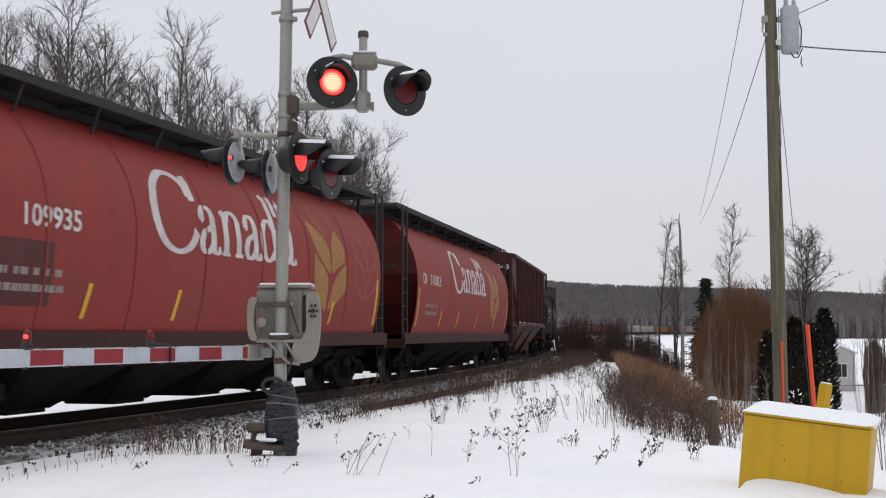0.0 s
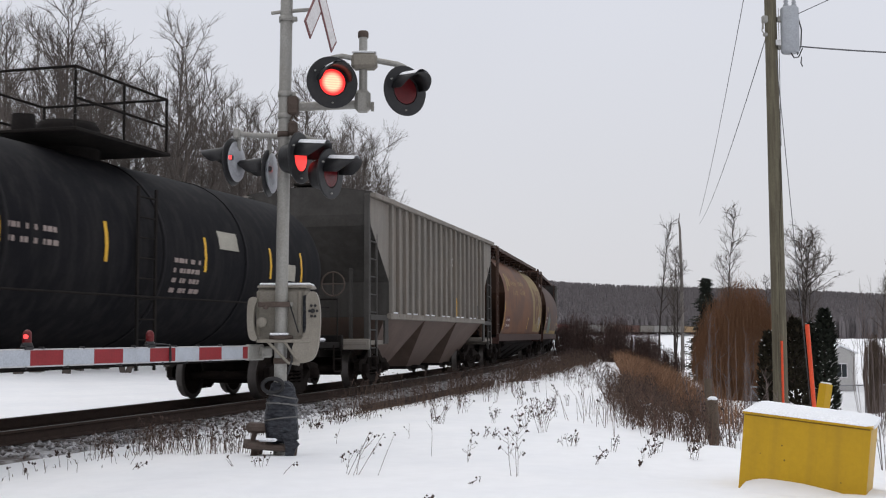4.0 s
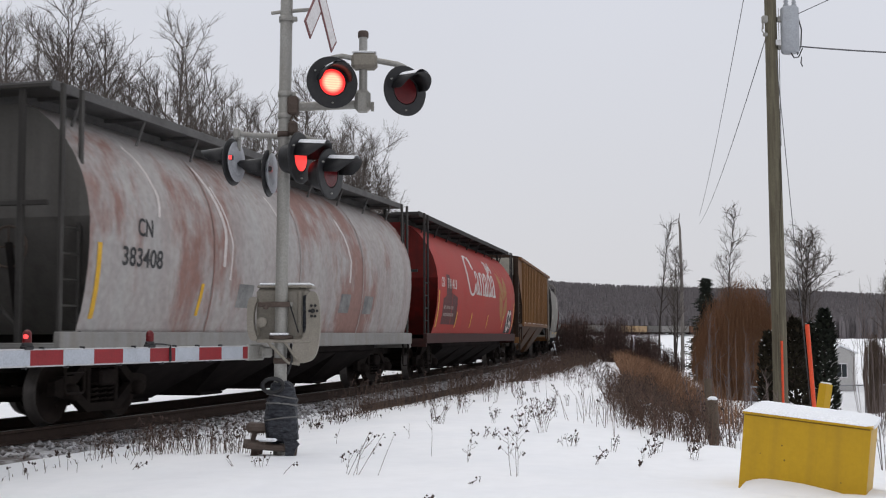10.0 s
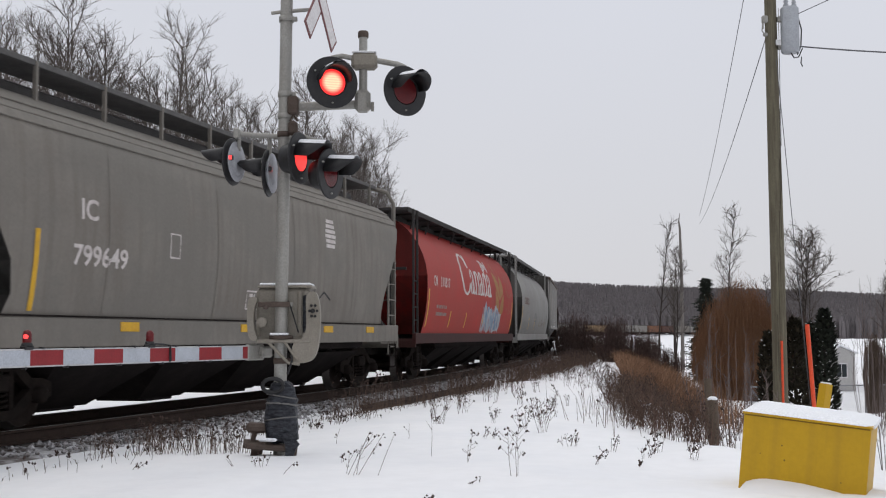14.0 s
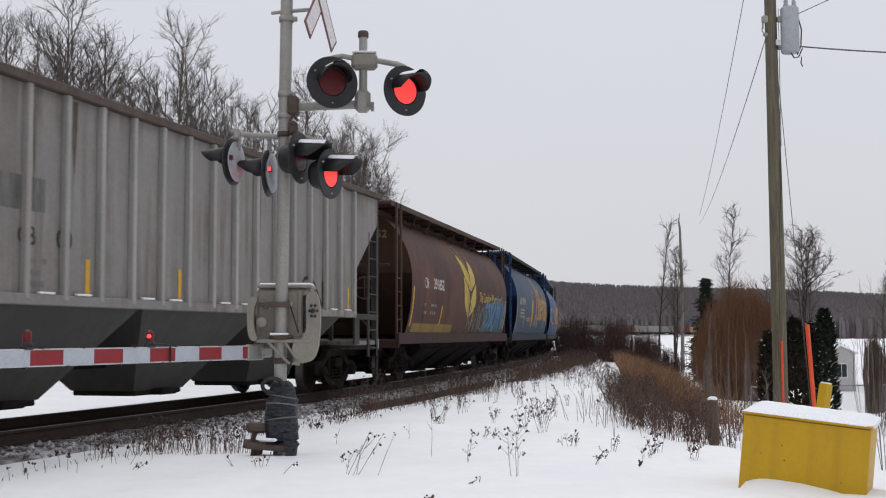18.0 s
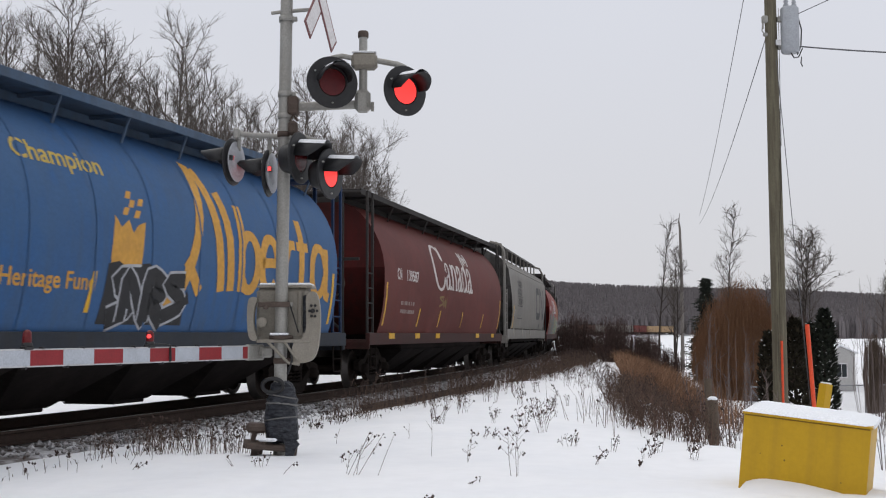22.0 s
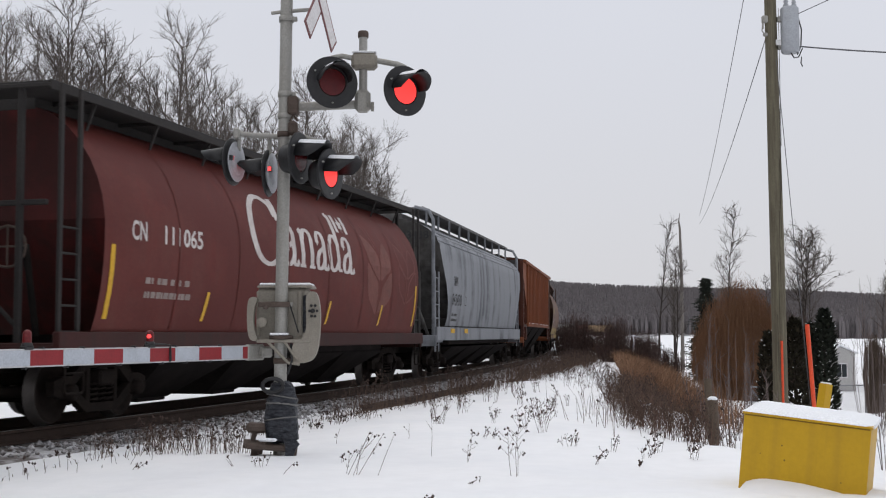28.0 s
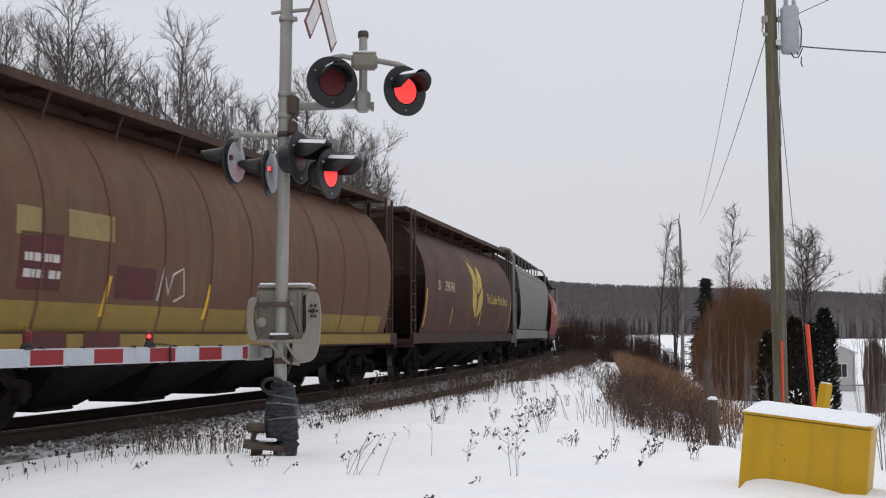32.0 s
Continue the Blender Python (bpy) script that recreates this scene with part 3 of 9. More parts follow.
def truck_meshes():
    if "frame" in MESHES:
        return
    mb = MB()
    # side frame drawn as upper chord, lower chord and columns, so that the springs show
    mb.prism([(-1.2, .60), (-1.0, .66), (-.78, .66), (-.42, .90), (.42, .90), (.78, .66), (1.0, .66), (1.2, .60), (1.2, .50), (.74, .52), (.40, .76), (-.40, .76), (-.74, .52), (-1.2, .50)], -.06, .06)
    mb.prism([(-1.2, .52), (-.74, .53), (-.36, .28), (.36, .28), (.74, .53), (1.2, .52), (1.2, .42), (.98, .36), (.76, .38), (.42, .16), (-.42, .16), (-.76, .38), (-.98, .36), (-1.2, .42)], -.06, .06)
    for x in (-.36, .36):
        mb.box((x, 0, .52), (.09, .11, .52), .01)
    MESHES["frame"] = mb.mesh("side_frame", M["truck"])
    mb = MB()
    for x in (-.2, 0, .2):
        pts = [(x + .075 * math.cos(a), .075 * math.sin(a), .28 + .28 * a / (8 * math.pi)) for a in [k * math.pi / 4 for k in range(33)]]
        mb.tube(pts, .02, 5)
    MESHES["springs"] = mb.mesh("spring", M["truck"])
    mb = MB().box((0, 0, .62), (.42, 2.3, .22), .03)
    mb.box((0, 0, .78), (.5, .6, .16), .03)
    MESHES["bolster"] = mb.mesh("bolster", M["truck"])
    mb = MB()
    ay = Matrix.Rotation(math.pi / 2, 4, "X")
    for sg in (-1, 1):
        m = pose(0, sg * .7535, 0) @ ay @ (Matrix.Rotation(math.pi, 4, "X") if sg > 0 else Matrix.Identity(4))
        # web and rim, then the flange on the inner side
        mb.lathe([(.07, .10), (.12, .10), (.14, .055), (.30, .035), (.345, .07), (.405, .07)], m, 28, slot=0)
        mb.lathe([(.405, .07), (.42, .05), (.42, -.05), (.45, -.065), (.45, -.085), (.36, -.085)], m, 28, slot=1)
        mb.lathe([(.36, -.085), (.30, -.02), (.14, -.02), (.10, -.06)], m, 28, slot=0)
        for k in range(3):
            a = k * 2.094
            mb.box((.22 * math.cos(a), sg * .80, .22 * math.sin(a)), (.05, .02, .05), .006)
    mb.tube([(0, -1.02, 0), (0, 1.02, 0)], .075, 10)
    MESHES["wheelset"] = mb.mesh("wheelset", [M["wheel"], M["tread"]])
    mb = MB()
    mb.lathe([(.001, .20), (.05, .20), (.075, .18), (.11, .16), (.11, .02)], pose(0, -1.0, 0) @ ay, 14)
    MESHES["bearing"] = mb.mesh("bearing_cap", M["truck"])
    mb = MB().box((0, 0, .33), (.09, 1.7, .10), .02)
    mb.tube([(0, -.72, .33), (.16, 0, .42), (0, .72, .33)], .03, 6)
    for sg in (-1, 1):
        mb.box((-.05, sg * .7535, .40), (.07, .10, .30), .02)
    MESHES["brake"] = mb.mesh("brake_beam", M["truck"])


WHEELS = []


def add_trucks(car, half, spin):
    truck_meshes()
    for x in (-half, half):
        tr = part("truck", MESHES["bolster"], None, car, "dark cast-steel wheel truck", pose(x, 0, 0))
        for sg in (-1, 1):
            part("side_frame", MESHES["frame"], None, tr, m=pose(0, sg * 1.0, 0))
            part("spring", MESHES["springs"], None, tr, m=pose(0, sg * 1.0, 0))
            for a in (-.88, .88):
                part("bearing_cap", MESHES["bearing"], None, tr, m=pose(a, 0, .45, 0, 0, 0 if sg < 0 else 180))
        for a in (-.88, .88):
            part("brake_beam", MESHES["brake"], None, tr, m=pose(a * .40, 0, 0, 0, 0, 180 if a > 0 else 0))
            w = part("wheelset", MESHES["wheelset"], None, tr, m=pose(a, 0, .45))
            if spin:
                WHEELS.append((w, a, spin))


def frustum(x0, x1, z1, b0, b1, z0, y1, y0):
    vs = [(x0, -y1, z1), (x1, -y1, z1), (x1, y1, z1), (x0, y1, z1), (b0, -y0, z0), (b1, -y0, z0), (b1, y0, z0), (b0, y0, z0)]
    return MB().add(vs, [(0, 1, 2, 3), (7, 6, 5, 4), (0, 4, 5, 1), (1, 5, 6, 2), (2, 6, 7, 3), (3, 7, 4, 0)])


def coupler_mesh():
    mb = MB().box((.45, 0, .84), (.9, .2, .2), .03)
    mb.box((.83, .05, .84), (.24, .34, .28), .06)
    mb.tube([(.5, -.35, .75), (.75, -.38, .55), (.95, -.25, .45)], .03, 6)
    return mb.mesh("coupler", M["truck"])


def ladder(x, y, z0, z1, wide, rungs, thick=.03, along=True):
    mb = MB()
    d = (wide / 2, 0) if along else (0, wide / 2)
    for sg in (-1, 1):
        mb.box((x + sg * d[0], y + sg * d[1], (z0 + z1) / 2), (thick * 1.6, thick, z1 - z0), .005)
    for k in range(rungs):
        z = z0 + (k + .5) * (z1 - z0) / rungs
        mb.tube([(x - d[0], y - d[1], z), (x + d[0], y + d[1], z)], thick * .4, 5)
    return mb


# lettering and signs that lie on a car's side
def text_outline(body, bold=0.0):
    key = ("text", body, bold)
    if key not in MESHES:
        cu = bpy.data.curves.new("lettering", "FONT")
        cu.body, cu.resolution_u, cu.offset = body, 3, bold
        ob = bpy.data.objects.new("lettering", cu)
        scene.collection.objects.link(ob)
        me = bpy.data.meshes.new_from_object(ob.evaluated_get(bpy.context.evaluated_depsgraph_get()))
        bpy.data.objects.remove(ob)
        vs = np.array([v.co[:] for v in me.vertices])
        fs = [tuple(p.vertices) for p in me.polygons]
        lo, hi = vs.min(0), vs.max(0)
        MESHES[key] = ((vs[:, :2] - lo[:2]) / (hi[:2] - lo[:2]), fs)
    return MESHES[key]


def lay(vs2, faces, prof, off, name, material, car, label, step=0.16, side=-1):
    """Lay a flat (x, z) drawing on the car's side and let it follow the bulge."""
    bm = bmesh.new()
    bv = [bm.verts.new((p[0], p[2] if len(p) > 2 else 0.0, p[1])) for p in vs2]
    for f in faces:
        try:
            bm.faces.new([bv[i] for i in f])
        except ValueError:
            pass
    zs = [v[1] for v in vs2]
    if prof is not RIB and max(zs) - min(zs) > step * 1.5:
        cut = [z for z, _ in prof if min(zs) < z < max(zs)]
        for z in cut:
            bmesh.ops.bisect_plane(bm, geom=bm.verts[:] + bm.edges[:] + bm.faces[:], plane_co=(0, 0, z), plane_no=(0, 0, 1))
    for v in bm.verts:
        v.co.y = side * (width_at(prof, v.co.z) + off + v.co.y)
    me = bpy.data.meshes.new(name)
    bm.to_mesh(me)
    bm.free()
    me.materials.append(material)
    return part(name, me, None, car, label)


def letter(car, prof, body, x0, x1, z0, z1, material, label="", bold=0.0, off=.006):
    vs, fs = text_outline(body, bold)
    v2 = [(x0 + a * (x1 - x0), z0 + b * (z1 - z0)) for a, b in vs]
    return lay(v2, fs, prof, off, "wordmark" if z1 - z0 > .8 else "lettering", material, car, label)


def patch(car, prof, pts, material, name="painted_patch", label="", off=.004):
    return lay(pts, [tuple(range(len(pts)))], prof, off, name, material, car, label)


def rect(x0, x1, z0, z1, lean=0.0):
    return [(x0 - lean, z0), (x1 - lean, z0), (x1 + lean, z1), (x0 + lean, z1)]


def bars(car, prof, x0, x1, z, h, material, seed=0, name="small_lettering"):
    """A line of unreadable small stencil: short bars of its size."""
    rng = random.Random(seed)
    vs, fs, x = [], [], x0
    while x < x1:
        w = rng.uniform(.05, .16)
        vs += [(x, z), (x + w, z), (x + w, z + h), (x, z + h)]
        fs.append(tuple(range(len(vs) - 4, len(vs))))
        x += w + rng.choice((.02, .03, .12))
    lay(vs, fs, prof, .006, name, material, car, "")["kind"] = "stuff"


def smooth(pts, n=4, closed=False):
    """Catmull-Rom curve through (x, z) points."""
    m, out = len(pts), []
    for i in range(m if closed else m - 1):
        g = (lambda j: pts[j % m]) if closed else (lambda j: pts[min(max(j, 0), m - 1)])
        p0, p1, p2, p3 = g(i - 1), g(i), g(i + 1), g(i + 2)
        for k in range(n):
            t = k / n
            out.append(tuple(.5 * (2 * b + (c - a) * t + (2 * a - 5 * b + 4 * c - d) * t * t + (3 * b - a - 3 * c + d) * t ** 3) for a, b, c, d in zip(p0, p1, p2, p3)))
    return out if closed else out + [pts[-1]]


def pen(strokes, thick, thin, n=4):
    """Broad-pen strokes: wide where they run upright, thin where they run level."""
    vs, fs = [], []
    for q, st in enumerate(strokes):
        pts = smooth(st, n) if len(st) > 2 else list(st)
        k0 = len(vs)
        for i, (x, z) in enumerate(pts):
            a, b = pts[max(i - 1, 0)], pts[min(i + 1, len(pts) - 1)]
            d = Vector((b[0] - a[0], b[1] - a[1]))
            d = d.normalized() if d.length > 1e-6 else Vector((0, 1))
            w = (thin + (thick - thin) * abs(d.y) ** 1.3) / 2
            vs += [(x - d.y * w, z + d.x * w, .0006 * q), (x + d.y * w, z - d.x * w, .0006 * q)]
        fs += [(k0 + 2 * i, k0 + 2 * i + 1, k0 + 2 * i + 3, k0 + 2 * i + 2) for i in range(len(pts) - 1)]
    return vs, fs


SERIF = {
    "C": [[(.90, .74), (.84, .90), (.62, .985), (.38, .95), (.17, .78), (.08, .52), (.14, .26), (.32, .08), (.58, .02), (.82, .11), (.96, .30)], [(.93, 1.0), (.94, .86), (.95, .68)]],
    "a": [[(.14, .70), (.16, .84), (.30, .97), (.50, .96), (.62, .84), (.64, .62), (.64, .24), (.70, .06), (.84, .03), (.98, .12)], [(.64, .60), (.44, .52), (.22, .42), (.11, .24), (.18, .06), (.36, .02), (.52, .10), (.64, .24)], [(.10, .68), (.20, .72)]],
    "n": [[(.20, .97), (.20, .50), (.20, .02)], [(.02, .90), (.20, .96)], [(.02, .025), (.38, .025)], [(.21, .72), (.34, .91), (.54, .97), (.72, .86), (.77, .62), (.77, .30), (.77, .02)], [(.60, .025), (.97, .025)]],
    "d": [[(.66, .80), (.52, .96), (.32, .95), (.12, .72), (.08, .46), (.14, .18), (.30, .03), (.48, .06), (.66, .22)], [(.70, 1.60), (.70, .90), (.70, .05)], [(.50, 1.56), (.70, 1.61)], [(.70, .04), (.95, .05)]],
}


def serif_word(car, prof, boxes, z0, xh, material, thick=.19, thin=.055):
    for ch, x0, x1 in boxes:
        cap = ch == "C"
        h, zb = (1.24, z0 - .06) if cap else (xh, z0)
        vs, fs = pen([[(x0 + a * (x1 - x0), zb + b * h) for a, b in st] for st in SERIF[ch]], thick * (1.12 if cap else 1), thin * (1.3 if cap else 1))
        lay(vs, fs, prof, .006, "wordmark_letter", material, car, "large white serif letter")


EAR = (((-.95, 1.89), (-.49, 1.76), (-.08, 1.56), (.10, 1.36), (.16, 1.09), (.145, .83), (-.31, 1.04), (-.63, 1.27), (-.81, 1.53)),
       ((.67, 1.80), (.96, 1.56), (1.05, 1.31), (.98, 1.11), (.60, .98), (.25, .84), (.24, 1.18), (.27, 1.44), (.42, 1.62)),
       ((-.76, 1.22), (-.49, 1.07), (-.08, .84), (.05, .60), (.03, .29), (0, .0), (-.31, .18), (-.67, .42), (-.78, .73)),
       ((1.10, 1.07), (1.14, .80), (1.11, .51), (.83, .29), (.15, .04), (.25, .38), (.33, .60), (.55, .80)))


def wheat(car, prof, x, z, s, material, label="wheat sheaf emblem", off=.005, outline=0.0):
    """Four leaves of a wheat ear, solid or as an outline, with thin awns above."""
    for ear in EAR:
        o = smooth([(x + a * s, z + b * s) for a, b in ear], 3, True)
        if outline:
            stroke(car, prof, o + o[:1], outline, material, "wheat_outline", "", off)
        else:
            lay(o, [tuple(range(len(o)))], prof, off, "wheat_emblem", material, car, label)
    for a, b in (((-1.35, 2.25), (-1.0, 1.95)), ((-.62, 2.2), (-.02, 1.62)), ((-.38, 2.22), (.10, 1.68)), ((.52, 2.05), (.66, 1.84))):
        stroke(car, prof, [(x + a[0] * s, z + a[1] * s), (x + (a[0] + b[0]) / 2 * s, z + ((a[1] + b[1]) / 2 - .03) * s), (x + b[0] * s, z + b[1] * s)], .03, material, "wheat_awn", "", off)


def stroke(car, prof, pts, w, material, name, label="", off=.006):
    """A painted line of even width."""
    vs, fs = [], []
    for i, (x, z) in enumerate(pts):
        a, b = pts[max(i - 1, 0)], pts[min(i + 1, len(pts) - 1)]
        d = Vector((b[0] - a[0], b[1] - a[1])).normalized()
        vs += [(x - d.y * w / 2, z + d.x * w / 2), (x + d.y * w / 2, z - d.x * w / 2)]
    for i in range(len(pts) - 1):
        fs.append((2 * i, 2 * i + 1, 2 * i + 3, 2 * i + 2))
    return lay(vs, fs, prof, off, name, material, car, label, .1)


def arc(cx, cz, rx, rz, a0, a1, n=10):
    return [(cx + rx * math.cos(radians(a0 + (a1 - a0) * k / n)), cz + rz * math.sin(radians(a0 + (a1 - a0) * k / n))) for k in range(n + 1)]


GLYPHS = (((0, 0), (.1, 1), (.8, .05), (.9, 1)), ((.95, .95), (.1, .85), (.85, .4), (.05, .05)), ((0, 0), (.45, 1), (.95, .05)),
          ((.1, 0), (.15, 1), (.85, .75), (.3, .5), (.98, 0)), ((0, 1), (.25, .05), (.5, .75), (.72, .05), (1, 1)), ((.2, .1), (.05, .7), (.5, 1), (.95, .6), (.8, .1), (.2, .12)))


def graffiti(car, prof, x0, x1, z0, z1, mats_, seed, outline=None):
    """Interlocking angular spray-painted shapes with outlines, no readable letters."""
    rng = random.Random(seed)
    n = max(2, int((x1 - x0) / .5))
    cell = (x1 - x0) / n
    back = [(x0 - .1, z0)] + [(x0 + (x1 - x0) * j / (2 * n), z1 - (z1 - z0) * rng.uniform(-.06, .35)) for j in range(2 * n + 1)] + [(x1 + .1, z0)]
    fs = [(0, 1, 2, len(back) - 1)] + [(j, j + 1, len(back) - 1) for j in range(2, len(back) - 2)]
    if outline:
        lay(back, fs, prof, .0045, "sprayed_ground", mats_[-1], car, "sprayed background colour")
    for k in range(n):
        g = rng.choice(GLYPHS)
        w, h, lean = cell * rng.uniform(1.0, 1.5), (z1 - z0) * rng.uniform(.66, .98), rng.uniform(-.25, .35)
        bx, bz = x0 + k * cell + rng.uniform(-.12, .12), z0 + rng.uniform(0, .16) * (z1 - z0)
        pts = smooth([(min(max(bx + w * a + lean * b * h, x0), x1), bz + h * b) for a, b in g], 4)
        t, off = cell * rng.uniform(.36, .56), .006 + .0022 * (k % 4)
        if not outline:
            t = min(t * .3, .06)
        else:
            stroke(car, prof, pts, t + .08, outline, "sprayed_outline", "", off)
        stroke(car, prof, pts, t, mats_[k % max(1, len(mats_) - 1)], "sprayed_shape", "spray-painted graffiti", off + .0008)
        if outline:
            i = rng.randrange(max(1, len(pts) - 6))
            stroke(car, prof, pts[i:i + 6], t * .45, rng.choice(mats_), "sprayed_shape", "", off + .0014)
            # a spray highlight and a shard beside the letter
            cx, cz, q = bx + w * rng.random(), bz + h * rng.uniform(.1, .8), rng.uniform(.12, .26)
            patch(car, prof, [(cx, cz), (cx + q, cz + q * rng.uniform(-.3, .3)), (cx + q * .5, cz + q * 1.3)], rng.choice(mats_), "sprayed_shard", "", off + .0018)


def yellow_marks(car, prof, xs, z0=1.45, z1=2.0, lean=.05, ends=None):
    for x in xs:
        patch(car, prof, rect(x - .05, x + .05, z0, z1, lean), M["yellow_tape"], "reflector_strip", "yellow reflective strip", .007)
    for x in ends or ():
        patch(car, prof, rect(x - .055, x + .055, 1.42, 2.42), M["yellow_tape"], "reflector_strip", "yellow reflective strip", .007)


def base_car(name, label, L, spin, group="freight cars of the train"):
    return thing(name, label, "freight car", group=group), L / 2


def hopper_common(car, h, under, sill_mat, spin, truck_x):
    part("centre_sill", cached(("sill", round(h, 2)), lambda: MB().box((0, 0, .86), (2 * h, .6, .3), .02).mesh("centre_sill", M["under"])), None, car)
    cm = cached("coupler", coupler_mesh)
    part("coupler", cm, None, car, m=pose(h - .15, 0, 0))
    part("coupler", cm, None, car, m=pose(-h + .15, 0, 0, 0, 0, 180))
    add_trucks(car, truck_x, spin)
    bw = cached("brake_wheel", lambda: MB().tube([(0, .27 * math.cos(a), .27 * math.sin(a)) for a in [k * math.pi / 8 for k in range(17)]], .018, 6, False).tube([(0, -.26, 0), (0, .26, 0)], .014, 5).tube([(0, 0, -.26), (0, 0, .26)], .014, 5).mesh("brake_wheel", M["rust_brown"]))
    part("brake_wheel", bw, None, car, m=pose(-h + .22, -.55, 2.35))
    step = cached("sill_step", lambda: MB().tube([(-.22, 0, 1.0), (-.22, 0, .50), (-.18, 0, .46), (.18, 0, .46), (.22, 0, .50), (.22, 0, 1.0)], .018, 6).tube([(-.22, 0, .72), (.22, 0, .72)], .014, 5).mesh("sill_step", M["truck"]))
    for sx in (-1, 1):
        for sy in (-1, 1):
            part("sill_step", step, None, car, "bent steel step under the corner", pose(sx * (h - .42), sy * 1.43, 0))
    air = cached("air_hose", lambda: MB().tube([(0, .5, .8), (.25, .5, .6), (.55, .42, .35), (.75, .3, .38)], .025, 6).mesh("air_hose", M["black"]))
    part("air_hose", air, None, car, m=pose(h - .1, 0, 0))


def cylinder_hopper(label, L, body, trim, spin=0, seams=None, sill=None, walk_mat=None, end=None, over=.84):
    """Round-sided grain car with a roof walkway, four discharge bays and end ladders."""
    car, h = base_car("covered_hopper_car", label, L, spin)
    e = h - over
    mb, walls = shell(CYL, lambda z: e, 14, lambda z: float(np.interp(z, [1.22, 2.75], [1.25, 0])))
    part("body", mb.mesh("body", body), None, car)
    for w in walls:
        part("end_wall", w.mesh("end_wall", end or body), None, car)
    wm = walk_mat or trim
    for sg in (-1, 1):
        w = MB().box((0, sg * .87, 4.44), (2 * h - .1, .76, .045), .008).box((0, sg * 1.24, 4.41), (2 * h - .1, .035, .13), .006)
        part("roof_walkway", w.mesh("roof_walkway", wm), None, car, "dark grating walkway")
        sl = MB().box((0, sg * 1.42, 1.12), (2 * h, .10, .26), .012).box((0, sg * 1.36, 1.0), (2 * h, .2, .03), 0)
        part("side_sill", sl.mesh("side_sill", sill or body), None, car)
    n = 9
    bk = cached(("bracket", wm.name), lambda: MB().tube([(0, 1.04, 4.0), (0, 1.18, 4.38)], .022, 5).box((0, .86, 4.39), (.05, .72, .05)).mesh("walkway_bracket", wm))
    for k in range(n):
        x = -e + .4 + (2 * e - .8) * k / (n - 1)
        for sg in (-1, 1):
            part("walkway_bracket", bk, None, car, m=pose(x, 0, 0, 0, 0, 0 if sg > 0 else 180))
    hb = cached(("hatch", wm.name), lambda: MB().box((0, 0, 4.40), (1.2, .9, .16), .03).mesh("roof_hatch", wm))
    for k in range(8):
        part("roof_hatch", hb, None, car, m=pose(-e + .9 + (2 * e - 1.8) * k / 7, 0, 0))
    for k in range(4):
        x = -4.05 + 2.7 * k
        part("discharge_bay", cached("bay", lambda: frustum(-1.345, 1.345, .84, -.60, .60, .20, 1.34, .40).box((0, 0, .185), (.9, .9, .06), .02).mesh("discharge_bay", M["hopper_shade"])), None, car, "sloped discharge bay in painted under-car shade", pose(x, 0, 0))
    part("underbody", MB().box((0, 0, 1.04), (10.7, 2.6, .40), .03).mesh("underbody", M["hopper_shade"]), None, car, "underbody with the under-car shade in its colour")
    part("hatch_trough", MB().box((0, 0, 4.36), (2 * e, 1.05, .22), .02).mesh("hatch_trough", wm), None, car)
    for sx in (-1, 1):
        pl = MB().box((sx * (h - .55), 0, 1.03), (1.1, 2.85, .1), .015)
        # sloping bulkhead stays under the end wall
        pl.box((sx * (h - .06), 0, 1.0), (.1, 2.9, .22), .015)
        part("end_platform", pl.mesh("end_platform", sill or body), None, car)
        for sy in (-1, 1):
            ld = ladder(sx * (h - .33), sy * 1.38, 1.08, 2.75, .44, 5, .045)
            for dx in (-.22, .22):
                ld.box((sx * (h - .33) + dx, sy * 1.38, 3.58), (.07, .05, 1.68), .006)
            part("end_ladder", ld.mesh("end_ladder", trim), None, car)
            part("end_post", MB().box((sx * (h - .1), sy * .8, 2.75), (.08, .08, 3.4), .01).mesh("end_post", trim), None, car)
        part("end_beam", MB().box((sx * (h - .1), 0, 2.9), (.07, 2.4, .07), .01).mesh("end_beam", trim), None, car)
        part("end_brace", MB().tube([(sx * (h - .1), -.8, 1.3), (sx * (h - .1), .8, 2.8)], .03, 5).mesh("end_brace", trim), None, car)
        part("top_platform", MB().box((sx * (h - .32), 0, 4.40), (.62, 2.5, .06), .01).mesh("top_platform", trim), None, car)
        rod = MB().tube([(sx * (e + .02), -.6, 1.2), (sx * (e + .3), -.6, 2.4)], .05, 6).box((sx * (e + .12), .2, 1.75), (.3, .45, .45), .05)
        part("brake_gear", rod.mesh("brake_gear", M["under"]), None, car)
    if seams:
        for k in range(seams):
            x = -e + 2 * e * (k + 1) / (seams + 1)
            def ring():
                r = MB()
                for side in (-1, 1):
                    pts = [(z, y) for z, y in CYL]
                    vs = []
                    for z, y in pts:
                        vs += [(-.022, side * (y + .010), z), (.022, side * (y + .010), z)]
                    r.add(vs, [(2 * i, 2 * i + 1, 2 * i + 3, 2 * i + 2) for i in range(len(pts) - 1)], True)
                return r.mesh("body_seam", body)
            part("body_seam", cached(("seam", body.name), ring), None, car, m=pose(x, 0, 0))
    hopper_common(car, h, None, None, spin, h - 1.75)
    return car, e


